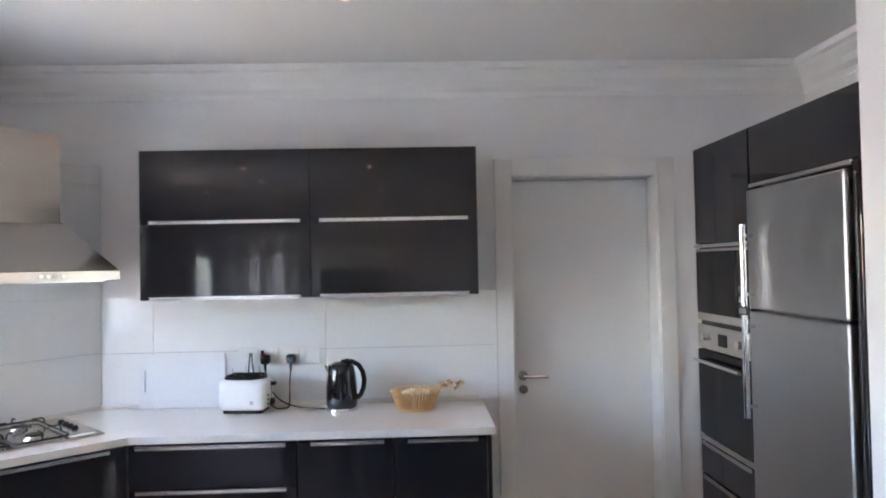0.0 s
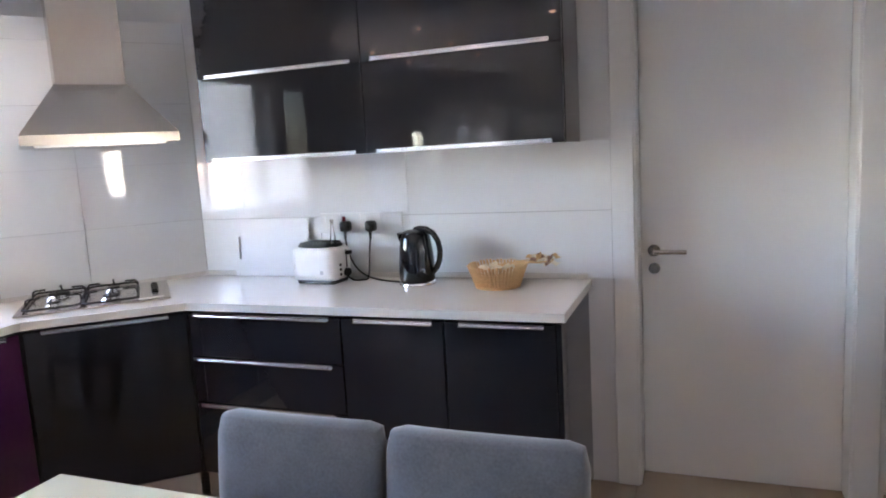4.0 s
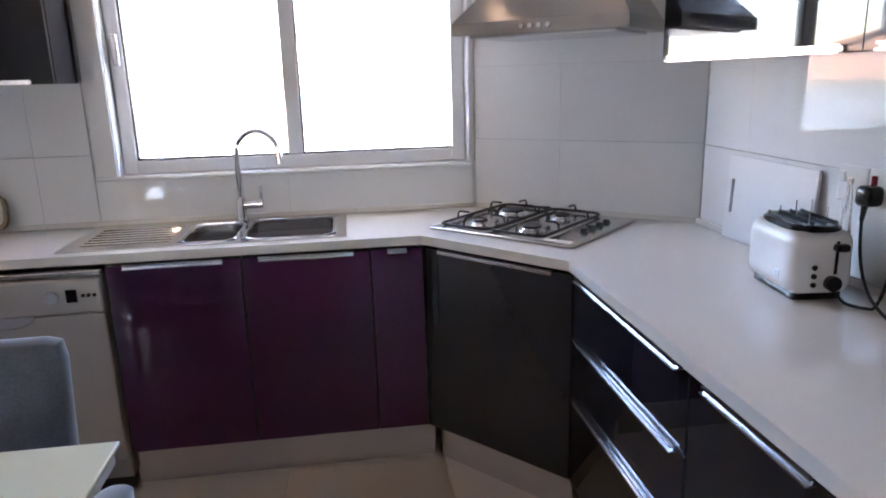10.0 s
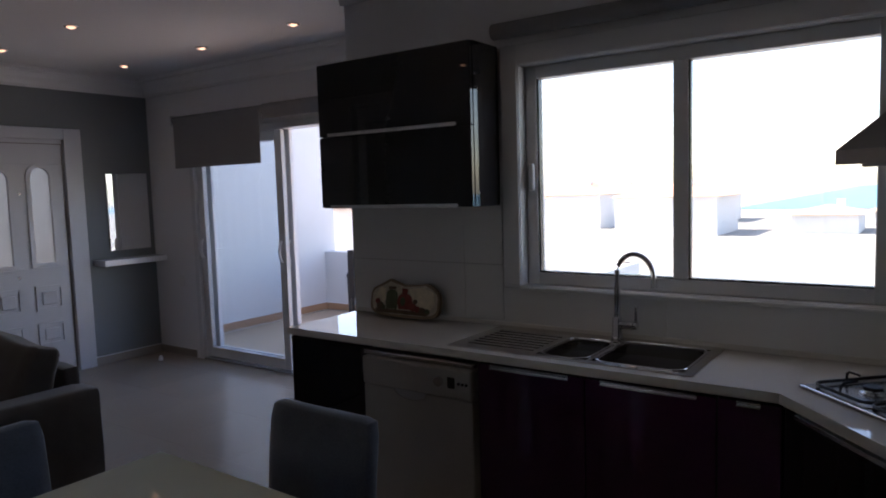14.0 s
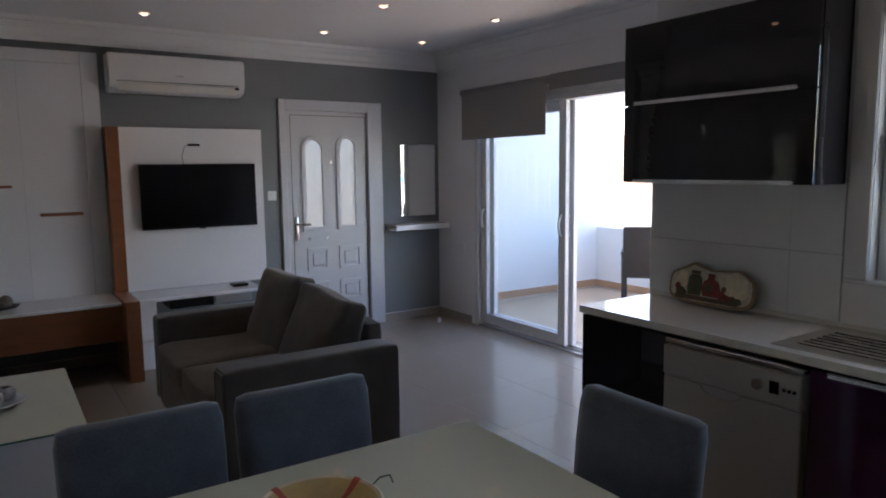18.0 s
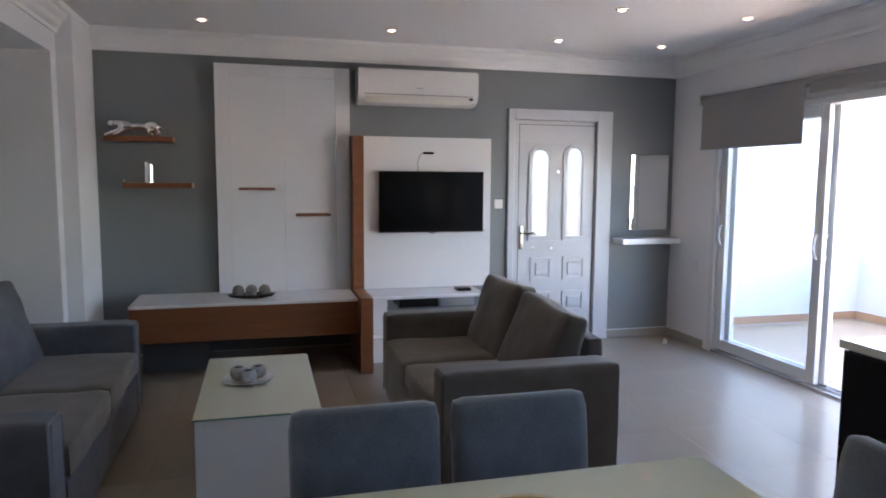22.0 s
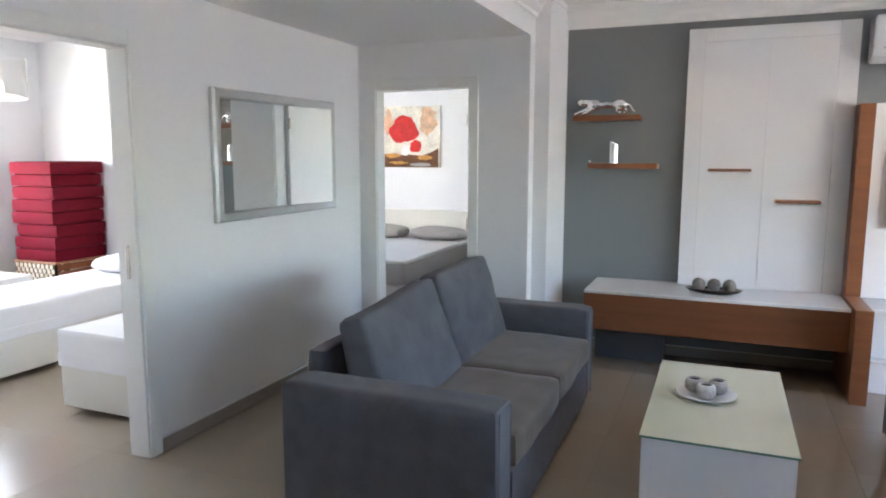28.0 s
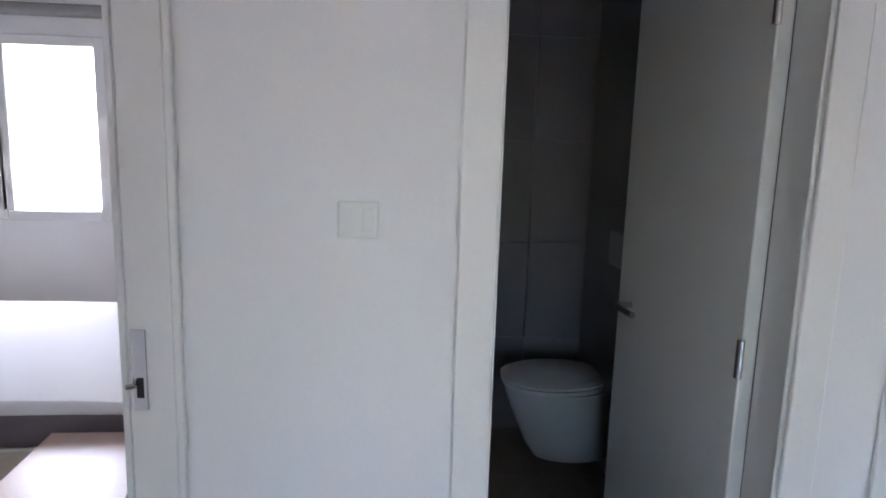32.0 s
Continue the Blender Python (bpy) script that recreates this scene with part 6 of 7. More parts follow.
rc = thing("remote_control", (-0.95, -2.0, 0.5635), "small black box on the television shelf", "remote")
part("case", box(-1.03, -0.90, -2.08, -1.97, 0.564, 0.592, 0.010, 2), PLASTIC_B, rc)
dish = thing("wooden_dish", (0.80, -1.95, 0.578), "dark boat-shaped dish on the sideboard", "dish")
bm = lathe([(0.0, 0.002), (0.05, 0.002), (0.085, 0.014), (0.10, 0.034), (0.095, 0.035), (0.08, 0.020), (0, 0.012)], 36, (0, 0, 0.577))
part("dish", turned(bm, Matrix.Translation((0.80, -1.95, 0)) @ Matrix.Diagonal((1.9, 0.85, 1, 1))), DARK_WOOD, dish, "", True)
for k, x in enumerate((0.70, 0.80, 0.90)):
    bl0 = thing("decor_ball", (x, -1.95, 0.59), "mottled grey-brown decorative ball lying in the dish", "ornament", "balls in the dish")
    bm = bmesh.new()
    bmesh.ops.create_icosphere(bm, subdivisions=3, radius=0.046, matrix=Matrix.Translation((x, -1.95, 0.637)))
    for v in bm.verts:
        v.co += (v.co - Vector((x, -1.95, 0.637))) * 0.06 * noise.noise(v.co * 40)
    part("ball", bm, STONE_BALL, bl0, "", True)

ac = thing("air_conditioner", (-0.59, YS + 0.1, 2.29), "white wall-mounted split air conditioner", "air conditioner")
bm = bmesh.new()
prof = [(0.0, 2.145), (0.13, 2.150), (0.185, 2.185), (0.205, 2.25), (0.205, 2.40), (0.19, 2.435), (0.0, 2.44)]
ends = [[bm.verts.new((x, YS + 0.003 + y, z)) for y, z in prof] for x in (-1.115, -0.075)]
bm.faces.new(ends[0])
bm.faces.new(ends[1][::-1])
for k in range(len(prof)):
    j = (k + 1) % len(prof)
    bm.faces.new((ends[0][k], ends[1][k], ends[1][j], ends[0][j]))
bmesh.ops.bevel(bm, geom=bm.edges[:], offset=0.010, segments=2, affect="EDGES")
part("case", bm, PLASTIC_W, ac, "", True)
part("outlet_flap", turned(box(-1.05, -0.14, 0, 0.006, -0.025, 0.035, 0.002, 1), Matrix.Translation((0, YS + 0.186, 2.182)) @ Matrix.Rotation(radians(-30), 4, "X")), LEATHER_W, ac)
# solid dark strip on the case, painted shade of the outlet gap
part("outlet_shade_line", box(-1.06, -0.13, YS + 0.202, YS + 0.2095, 2.222, 2.227), STONE_BALL, ac, "thin dark strip for the shade in the outlet gap")
part("badge", box(-0.62, -0.565, YS + 0.207, YS + 0.210, 2.275, 2.283), STEEL_DARK, ac)
part("display", box(-1.06, -1.03, YS + 0.200, YS + 0.212, 2.195, 2.212), PLASTIC_B, ac)

for x0, x1, z in ((1.365, 1.86, 1.818), (1.235, 1.738, 1.462)):
    sh = thing("wall_shelf", ((x0 + x1) / 2, YS + 0.1, z), "short cherry-wood shelf on the grey wall", "shelf", "shelves on the grey wall")
    part("board", box(x0, x1, YS + 0.001, YS + 0.20, z - 0.022, z + 0.018, 0.003, 1), CHERRY, sh)
cat = bmesh.new()
CZ, CYY = 1.837, YS + 0.12


def limb(pts, r0, r1):
    n = len(pts)
    for k in range(n - 1):
        add_tube(cat, pts[k], pts[k + 1], r0 + (r1 - r0) * k / (n - 1), 10, r0 + (r1 - r0) * (k + 1) / (n - 1))


def blob(c, r, s):
    bmesh.ops.create_icosphere(cat, subdivisions=2, radius=r, matrix=Matrix.Translation(c) @ Matrix.Diagonal((*s, 1)))


LX = 0.055
blob((1.56 + LX, CYY, CZ + 0.078), 0.036, (2.8, 0.75, 0.72))
blob((1.66 + LX, CYY, CZ + 0.080), 0.046, (1.3, 0.8, 0.95))
blob((1.47 + LX, CYY, CZ + 0.078), 0.045, (1.3, 0.8, 0.95))
blob((1.745 + LX, CYY, CZ + 0.098), 0.030, (1.35, 0.85, 0.9))
limb([(1.66 + LX, CYY, CZ + 0.088), (1.73 + LX, CYY, CZ + 0.098)], 0.034, 0.025)
limb([(1.68 + LX, CYY - 0.015, CZ + 0.066), (1.74 + LX, CYY - 0.015, CZ + 0.035), (1.81 + LX, CYY - 0.015, CZ + 0.010)], 0.022, 0.012)
limb([(1.67 + LX, CYY + 0.015, CZ + 0.056), (1.70 + LX, CYY + 0.015, CZ + 0.025), (1.745 + LX, CYY + 0.015, CZ + 0.010)], 0.022, 0.012)
limb([(1.46 + LX, CYY - 0.015, CZ + 0.066), (1.42 + LX, CYY - 0.015, CZ + 0.035), (1.44 + LX, CYY - 0.015, CZ + 0.010)], 0.025, 0.012)
limb([(1.47 + LX, CYY + 0.015, CZ + 0.056), (1.49 + LX, CYY + 0.015, CZ + 0.03), (1.46 + LX, CYY + 0.015, CZ + 0.010)], 0.025, 0.012)
limb([(1.44 + LX, CYY, CZ + 0.085), (1.395 + LX, CYY, CZ + 0.07), (1.36 + LX, CYY, CZ + 0.02)], 0.013, 0.008)
leo = single("leopard_figurine", cat, SILVER, "polished silver striding leopard figurine on the wall shelf", "figurine", smooth=True)
fuse = leo.modifiers.new("fuse", "REMESH")
fuse.mode, fuse.voxel_size, fuse.use_smooth_shade = "VOXEL", 0.0035, True
fused = bpy.data.meshes.new_from_object(leo.evaluated_get(bpy.context.evaluated_depsgraph_get()))
leo.modifiers.remove(fuse)
leo.data = fused
bm = lathe([(0, 0.0), (0.036, 0.0), (0.036, 0.150), (0.031, 0.150), (0.031, 0.02), (0, 0.02)], 28, (1.55, YS + 0.15, 1.481))
for v in bm.verts:
    if v.co.z > 1.6:
        v.co.z += (v.co.x - 1.55) * 0.45
single("silver_vase", bm, SILVER, "slim silver cylinder vase with a slanted rim", "vase", smooth=True)
pbb = bmesh.new()
bmesh.ops.create_icosphere(pbb, subdivisions=2, radius=0.012, matrix=Matrix.Translation((1.722, YS + 0.185, 1.492)))
single("silver_bead", pbb, SILVER, "tiny silver bead ornament on the shelf end", "ornament", smooth=True)

mr = thing("wall_mirror", (-2.91, YS + 0.01, 1.41), "frameless upright mirror hanging on the grey wall", "mirror")
part("glass", box(-3.12, -2.705, YS + 0.004, YS + 0.020, 1.05, 1.772, 0.006, 1), MIRROR, mr)
part("backing", box(-3.10, -2.72, YS + 0.001, YS + 0.004, 1.07, 1.75), DARK_WOOD, mr)
fs = thing("floating_shelf", (-2.85, YS + 0.1, 0.95), "white floating shelf under the mirror", "shelf")
part("board", box(XL + 0.004, -2.545, YS + 0.002, YS + 0.20, 0.925, 0.978, 0.003, 1), WHITE_LACQ, fs)


def plate_switch(name, x0, x1, y0, y1, z0, z1, label, rocker):
    s = thing(name, ((x0 + x1) / 2, (y0 + y1) / 2, (z0 + z1) / 2), label, "switch")
    part("plate", box(x0, x1, y0, y1, z0, z1, 0.003, 1), PLASTIC_W, s)
    part("rocker", box(*rocker, 0.002, 1), PLASTIC_W, s)
    return s


plate_switch("light_switch", -1.42, -1.34, YS + 0.0005, YS + 0.010, 1.26, 1.345, "white light switch beside the entrance door", (-1.40, -1.36, YS + 0.010, YS + 0.014, 1.275, 1.33))
plate_switch("light_switch", XE - 0.010, XE - 0.0005, 2.607, 2.685, 1.305, 1.378, "white light switch beside the bathroom door", (XE - 0.015, XE - 0.010, 2.618, 2.638, 1.320, 1.364))
ds = thing("door_stop", (-2.93, -1.95, 0), "small white door stop on the floor", "door stop")
part("base", lathe([(0, 0), (0.02, 0), (0.018, 0.03), (0.01, 0.045), (0, 0.046)], 16, (-2.93, -1.95, 0.001)), PLASTIC_W, ds, "", True)

plate_switch("wall_socket", XL + 0.0005, XL + 0.010, -1.92, -1.84, 0.68, 0.79, "white wall socket beside the sliding door", (XL + 0.010, XL + 0.013, -1.89, -1.87, 0.71, 0.75))

# framed mirror on the white wall
fm = thing("framed_mirror", (XE - 0.02, -0.55, 1.54), "wide mirror in a silver frame on the white wall", "mirror")
MX = XE - 0.003
Y0, Y1, Z0, Z1 = -1.19, 0.085, 1.158, 1.912


def ring_yz(o, i, x0, x1):
    bm = bmesh.new()
    (a0, a1, c0, c1), (b0, b1, d0, d1) = o, i
    oo = [bm.verts.new((x0, y, z)) for y, z in ((a0, c0), (a1, c0), (a1, c1), (a0, c1))]
    of = [bm.verts.new((x1 + 0.012, y, z)) for y, z in ((a0, c0), (a1, c0), (a1, c1), (a0, c1))]
    inn = [bm.verts.new((x1, y, z)) for y, z in ((b0, d0), (b1, d0), (b1, d1), (b0, d1))]
    mid = [bm.verts.new((x1, y, z)) for y, z in ((a0 + 0.012, c0 + 0.012), (a1 - 0.012, c0 + 0.012), (a1 - 0.012, c1 - 0.012), (a0 + 0.012, c1 - 0.012))]
    inb = [bm.verts.new((x1 + 0.018, y, z)) for y, z in ((b0 + 0.01, d0 + 0.01), (b1 - 0.01, d0 + 0.01), (b1 - 0.01, d1 - 0.01), (b0 + 0.01, d1 - 0.01))]
    for k in range(4):
        j = (k + 1) % 4
        bm.faces.new((oo[k], oo[j], of[j], of[k]))
        bm.faces.new((of[k], of[j], mid[j], mid[k]))
        bm.faces.new((mid[k], mid[j], inn[j], inn[k]))
        bm.faces.new((inn[k], inn[j], inb[j], inb[k]))
    return bm


part("frame", ring_yz((Y0, Y1, Z0, Z1), (Y0 + 0.05, Y1 - 0.05, Z0 + 0.05, Z1 - 0.05), MX, MX - 0.034), FRAME_SILVER, fm, "brushed silver frame")
bm = box(MX - 0.018, MX, Y0 + 0.042, Y1 - 0.042, Z0 + 0.045, Z1 - 0.045)
for v in bm.verts:          # the glass sits a touch out of true in its frame
    if v.co.x < MX - 0.005:
        v.co.x += 0.0225 * (v.co.y - (Y0 + Y1) / 2)
part("glass", bm, MIRROR, fm)

# ---- bedroom with two single beds ----
for x0, x1, y1 in ((3.62, 4.40, 0.35), (5.21, 6.02, 0.30)):
    y0 = -1.66
    bd0 = thing("single_bed", ((x0 + x1) / 2, (y0 + y1) / 2, 0), "white single box bed with a bare white mattress", "bed", "single beds")
    part("base", rounded(x0 + 0.006, x1 - 0.006, y0, y1 - 0.006, 0.040, 0.32, 0.012, 0.002, 6), LEATHER_W, bd0, "", True)
    part("mattress", rounded(x0, x1, y0 + 0.01, y1, 0.322, 0.52, 0.035, 0.012, 12), LINEN, bd0, "", True)
    hem = rounded(x0 - 0.003, x1 + 0.003, y0 + 0.012, y1 + 0.003, 0.290, 0.375, 0.008, 0.0, 16)
    for v in hem.verts:
        if v.co.z < 0.33:
            v.co.z += 0.010 * noise.noise(Vector((v.co.x * 7, v.co.y * 7, x0)))
    part("cover_hem", hem, LINEN, bd0, "", True)
    part("headboard", box(x0 + 0.01, x1 - 0.01, y0 - 0.05, y0 - 0.005, 0.0, 1.02, 0.015, 2), LEATHER_W, bd0)
    for x in (x0 + 0.08, x1 - 0.08):
        for y in (y0 + 0.1, y1 - 0.12):
            part("foot", tube((x, y, 0), (x, y, 0.06), 0.025, 12), PLASTIC_B, bd0)
    pw = pillow((x0 + x1) / 2, -1.35, 0.585, 0.60, 0.42, 0.16, 0.55, 10)
    single("pillow", pw, LINEN, "plump white pillow on a single bed", "pillow", "pillows on the single beds", smooth=True)
ck = thing("low_table", (6.55, -1.36, 0), "dark wooden low table with a woven front", "table")
part("top", box(6.268, 6.82, -1.69, -1.140, 0.562, 0.577, 0.002, 1), PINE, ck, "pale wooden top")
for k in range(5):
    part("slat", box(6.270, 6.290, -1.66, -1.165, 0.24 + 0.065 * k, 0.295 + 0.065 * k, 0.003, 1), CHERRY, ck)
part("side", box(6.292, 6.80, -1.165, -1.146, 0.20, 0.56), DARK_WOOD, ck)
for k in range(9):
    for j in range(5):
        x = 6.296 + 0.055 * k + 0.019 * (j % 3)
        part("woven_tile", box(x, x + 0.030, -1.1455, -1.138, 0.350 + 0.042 * j, 0.388 + 0.042 * j), PAINT_CREAM, ck)
for x in (6.292, 6.76):
    for y in (-1.68, -1.21):
        part("leg", box(x, x + 0.04, y, y + 0.04, 0.0, 0.56), DARK_WOOD, ck)
for k in range(8):
    z0 = 0.578 + 0.1125 * k
    jx, jy, grow = 0.012 * math.sin(2.4 * k), 0.010 * math.cos(1.7 * k), 0.006 * (k % 2) + 0.003 * k / 7
    ms = thing("floor_cushion", (6.52, -1.37, z0), "square deep-red floor cushion in a tall stack", "cushion", "stacked red cushions")
    bm = rounded(6.265 + jx - grow, 6.775 + jx, -1.69, -1.155 + jy + grow, z0, z0 + 0.1122, 0.010, 0.0, 12)
    for v in bm.verts:
        h = (v.co.z - z0) / 0.1122
        side = 0.006 * math.sin(math.pi * h)
        v.co.x -= side * (v.co.x < 6.30)
        v.co.y += side * (v.co.y > -1.19)
        v.co.z += 0.006 * noise.noise(Vector((v.co.x * 6, v.co.y * 6, k * 1.7))) * math.sin(math.pi * min(1, max(0, h)))
    part("cushion", bm, RED, ms, "", True)
wb = thing("window_bench", (6.75, -0.4, 0), "white low bench with a cushion along the wall", "bench")
part("seat", rounded(6.35, 7.0, -0.98, 0.4, 0.44, 0.50, 0.015, 0.003, 6), LEATHER_W, wb, "", True)
part("base", box(6.37, 7.0, -0.96, 0.38, 0.0, 0.439, 0.005, 1), LEATHER_W, wb)
pn = thing("pendant_lamp", (4.52, 0.49, 1.86), "clear glass pendant lamp with a white disc and lit bulb", "pendant lamp")
PC = (4.52, 0.49, 1.85)
part("disc", lathe([(0.0, 0.0), (0.125, -0.004), (0.138, 0.002), (0.10, 0.016), (0.03, 0.030), (0, 0.030)], 40, PC), BULB_GLOW, pn, "glowing white disc", True)
part("bulb", lathe([(0.0, 0.030), (0.026, 0.040), (0.030, 0.062), (0.020, 0.095), (0, 0.098)], 20, PC), BULB_GLOW, pn, "", True)
part("socket", lathe([(0.0, 0.098), (0.017, 0.098), (0.017, 0.15), (0, 0.155)], 20, PC), PLASTIC_W, pn, "", True)
gl = part("glass_shade", lathe([(0.142, 0.004), (0.140, 0.22), (0.1375, 0.22), (0.1395, 0.004)], 40, PC), LAMP_GLASS, pn, "clear glass cylinder shade", True)
gl.visible_shadow = False
part("cord", tube((4.52, 0.49, 2.0), (4.52, 0.49, 2.62), 0.004, 8), PLASTIC_W, pn)
part("ceiling_rose", lathe([(0.05, -0.03), (0.045, 0.0)], 20, (4.52, 0.49, 2.62)), PLASTIC_W, pn, "", True)

# ---- bedroom with the rose picture ----
db = thing("double_bed", (4.3, -3.5, 0), "double bed with a grey mattress on a white base", "bed")
part("base", rounded(3.52, 5.0, -4.50, -2.60, 0.06, 0.30, 0.02, 0.002, 6), LEATHER_W, db, "", True)
part("mattress", rounded(3.49, 5.02, -4.50, -2.57, 0.305, 0.53, 0.05, 0.008, 10), LINEN_GREY, db, "", True)
part("topper", rounded(3.50, 5.01, -4.49, -2.59, 0.505, 0.555, 0.03, 0.008, 10), SHEET, db, "pale warm-grey sheet", True)
part("headboard", box(3.30, 5.2, -4.595, -4.55, 0.0, 0.87, 0.01, 2), LEATHER_W, db)
for x in (3.6, 4.92):
    for y in (-4.4, -2.7):
        part("foot", tube((x, y, 0), (x, y, 0.065), 0.025, 12), PLASTIC_B, db)
for x in (3.86, 4.62):
    single("pillow", pillow(x, -4.28, 0.62, 0.68, 0.40, 0.17, 0.55, 10), LINEN_GREY, "grey pillow on the double bed", "pillow", "pillows on the double bed", smooth=True)
ns = thing("bedside_table", (3.2, -4.35, 0), "small wooden bedside table", "bedside table")
part("body", box(2.98, 3.40, -4.54, -4.16, 0.05, 0.50, 0.004, 1), PINE, ns)
part("top", box(2.97, 3.41, -4.545, -4.15, 0.50, 0.52, 0.004, 1), WHITE_LACQ, ns)
part("drawer", box(2.99, 3.39, -4.16, -4.145, 0.28, 0.49, 0.002, 1), PINE, ns)
pi = thing("rose_painting", (4.36, -4.59, 1.75), "canvas painting of a red rose over brown and cream ground", "painting")
part("canvas", box(3.965, 4.745, -4.598, -4.568, 1.385, 2.128, 0.003, 1), CANVAS_CREAM, pi)
def wobbly(cx, cz, rx, rz, seed, n=22, amp=0.6):
    """A loose brush patch round (cx, cz)."""
    pts = []
    for k in range(n):
        a = 2 * math.pi * k / n
        q = 1 + amp * noise.noise(Vector((2 * math.cos(a) + seed, 2 * math.sin(a), seed)))
        pts.append((cx + rx * q * math.cos(a), cz + rz * q * math.sin(a)))
    return pts


def patch(name, cx, cz, rx, rz, seed, level, mat):
    lo, hi = [], wobbly(cx, cz, rx, rz, seed)
    hi = [(max(3.988, min(4.742, x)), max(1.388, min(2.125, z))) for x, z in hi]
    part(name, slab_xz(hi, -4.568, -4.5672 + 0.0005 * level), mat, pi)


patch("painted_wash", 4.12, 1.95, 0.11, 0.16, 1.0, 1, PEACH)
patch("painted_wash", 4.66, 1.95, 0.07, 0.15, 2.0, 1, PEACH)
part("painted_ground", slab_xz([(3.988, 1.388), (4.742, 1.388), (4.742, 1.56), (4.60, 1.53), (4.40, 1.545), (4.20, 1.53), (4.06, 1.58), (3.988, 1.62)], -4.568, -4.5662), CANVAS_BROWN, pi)
patch("painted_streak", 4.60, 1.53, 0.11, 0.03, 3.0, 3, ORANGE)
patch("painted_streak", 4.17, 1.505, 0.10, 0.028, 4.0, 3, ORANGE)
patch("painted_streak", 4.52, 1.44, 0.12, 0.018, 5.0, 3, ORANGE)
patch("painted_cloth", 4.22, 1.42, 0.14, 0.022, 6.0, 3, LINEN_GREY)
patch("painted_vase", 4.43, 1.59, 0.055, 0.065, 7.0, 4, LINEN)


def petals(cx, cz, r, n, y):
    for k in range(n):
        t0 = 2 * math.pi * k / n + 0.4
        px, pz, q = cx + r * 0.55 * math.cos(t0), cz + r * 0.5 * math.sin(t0), r * random.uniform(0.38, 0.78)
        part("painted_petal", slab_xz([(px + q * (1 + 0.15 * math.sin(3 * a + k)) * math.cos(a), pz + q * math.sin(a)) for a in [2 * math.pi * s / 14 for s in range(14)]], y - 0.0006 * k, y + 0.001 + 0.0004 * k), PAINT_RED, pi)


petals(4.43, 1.84, 0.165, 8, -4.5645)
petals(4.29, 1.65, 0.07, 5, -4.5645)
# ---- bathroom ----
wc = thing("toilet", (4.92, 1.85, 0), "white wall-hung toilet with a closed seat", "toilet")


def oval(cx, y0, y1, w, z, n=28):
    """A ring of a toilet bowl: square at the wall, round in front."""
    pts = []
    for k in range(n):
        t0 = 2 * math.pi * k / n
        c0, s0 = math.cos(t0), math.sin(t0)
        y = (y0 + y1) / 2 + (y1 - y0) / 2 * s0
        x = cx + w / 2 * (1 if c0 > 0 else -1) * abs(c0) ** (0.55 if s0 < 0 else 0.85)
        pts.append(Vector((x, y, z)))
    return pts


part("bowl", loft([oval(4.92, 1.572, 1.91, 0.24, 0.11), oval(4.92, 1.572, 1.95, 0.27, 0.17), oval(4.92, 1.572, 2.01, 0.33, 0.31), oval(4.92, 1.572, 2.045, 0.36, 0.41), oval(4.92, 1.572, 2.05, 0.36, 0.435)]), CERAMIC, wc, "", True)
part("seat", loft([oval(4.92, 1.62, 2.055, 0.365, 0.437), oval(4.92, 1.62, 2.06, 0.37, 0.455)]), PLASTIC_W, wc, "", True)
part("lid", loft([oval(4.92, 1.62, 2.055, 0.36, 0.457), oval(4.92, 1.62, 2.06, 0.365, 0.470), oval(4.92, 1.63, 2.03, 0.33, 0.483)]), PLASTIC_W, wc, "", True)
part("flush_plate", box(4.82, 5.02, 1.5705, 1.582, 0.95, 1.10, 0.004, 1), STEEL_DARK, wc)
rh = thing("towel_rail", (4.4, 1.76, 1.2), "slim chrome rail on the bathroom wall", "towel rail")
part("rail", joined(tube((4.45, 1.64, 1.25), (4.75, 1.64, 1.25), 0.008, 12), tube((4.47, 1.571, 1.25), (4.47, 1.64, 1.25), 0.006, 10), tube((4.73, 1.571, 1.25), (4.73, 1.64, 1.25), 0.006, 10)), CHROME, rh, "", True)

# ---- bedroom with the drawer unit ----
b4 = thing("single_bed", (5.0, 4.5, 0), "white box bed with a mauve-grey mattress under a white sheet", "bed")
part("base", box(4.36, 5.64, 3.42, 5.5, 0.05, 0.425, 0.01, 2), LEATHER_W, b4)
part("mattress", rounded(4.35, 5.65, 3.41, 5.51, 0.427, 0.552, 0.02, 0.004, 8), VALANCE, b4, "mauve-grey mattress side", True)
part("sheet", rounded(4.345, 5.66, 3.405, 5.515, 0.535, 0.602, 0.03, 0.008, 10), LINEN, b4, "white sheet", True)
for x in (4.45, 5.55):
    for y in (3.52, 5.4):
        part("foot", tube((x, y, 0.0), (x, y, 0.055), 0.025, 12), PLASTIC_B, b4)
du0 = thing("drawer_unit", (4.03, 3.46, 0), "low drawer unit with a pinkish wooden top", "drawer unit")
part("body", box(3.80, 4.30, 3.285, 3.64, 0.03, 0.47, 0.003, 1), PINE, du0)
part("top", box(3.77, 4.32, 3.283, 3.66, 0.487, 0.50, 0.003, 1), PINK_TOP, du0)
part("edge", box(3.765, 4.325, 3.282, 3.665, 0.470, 0.486, 0.002, 1), PINE, du0)
for z0 in (0.05, 0.26):
    dr = part("drawer", box(3.805, 4.295, 3.64, 3.655, z0, z0 + 0.20, 0.002, 1), PINE, du0)
    part("knob", tube((4.05, 3.655, z0 + 0.1), (4.05, 3.675, z0 + 0.1), 0.012, 12), STEEL, dr)


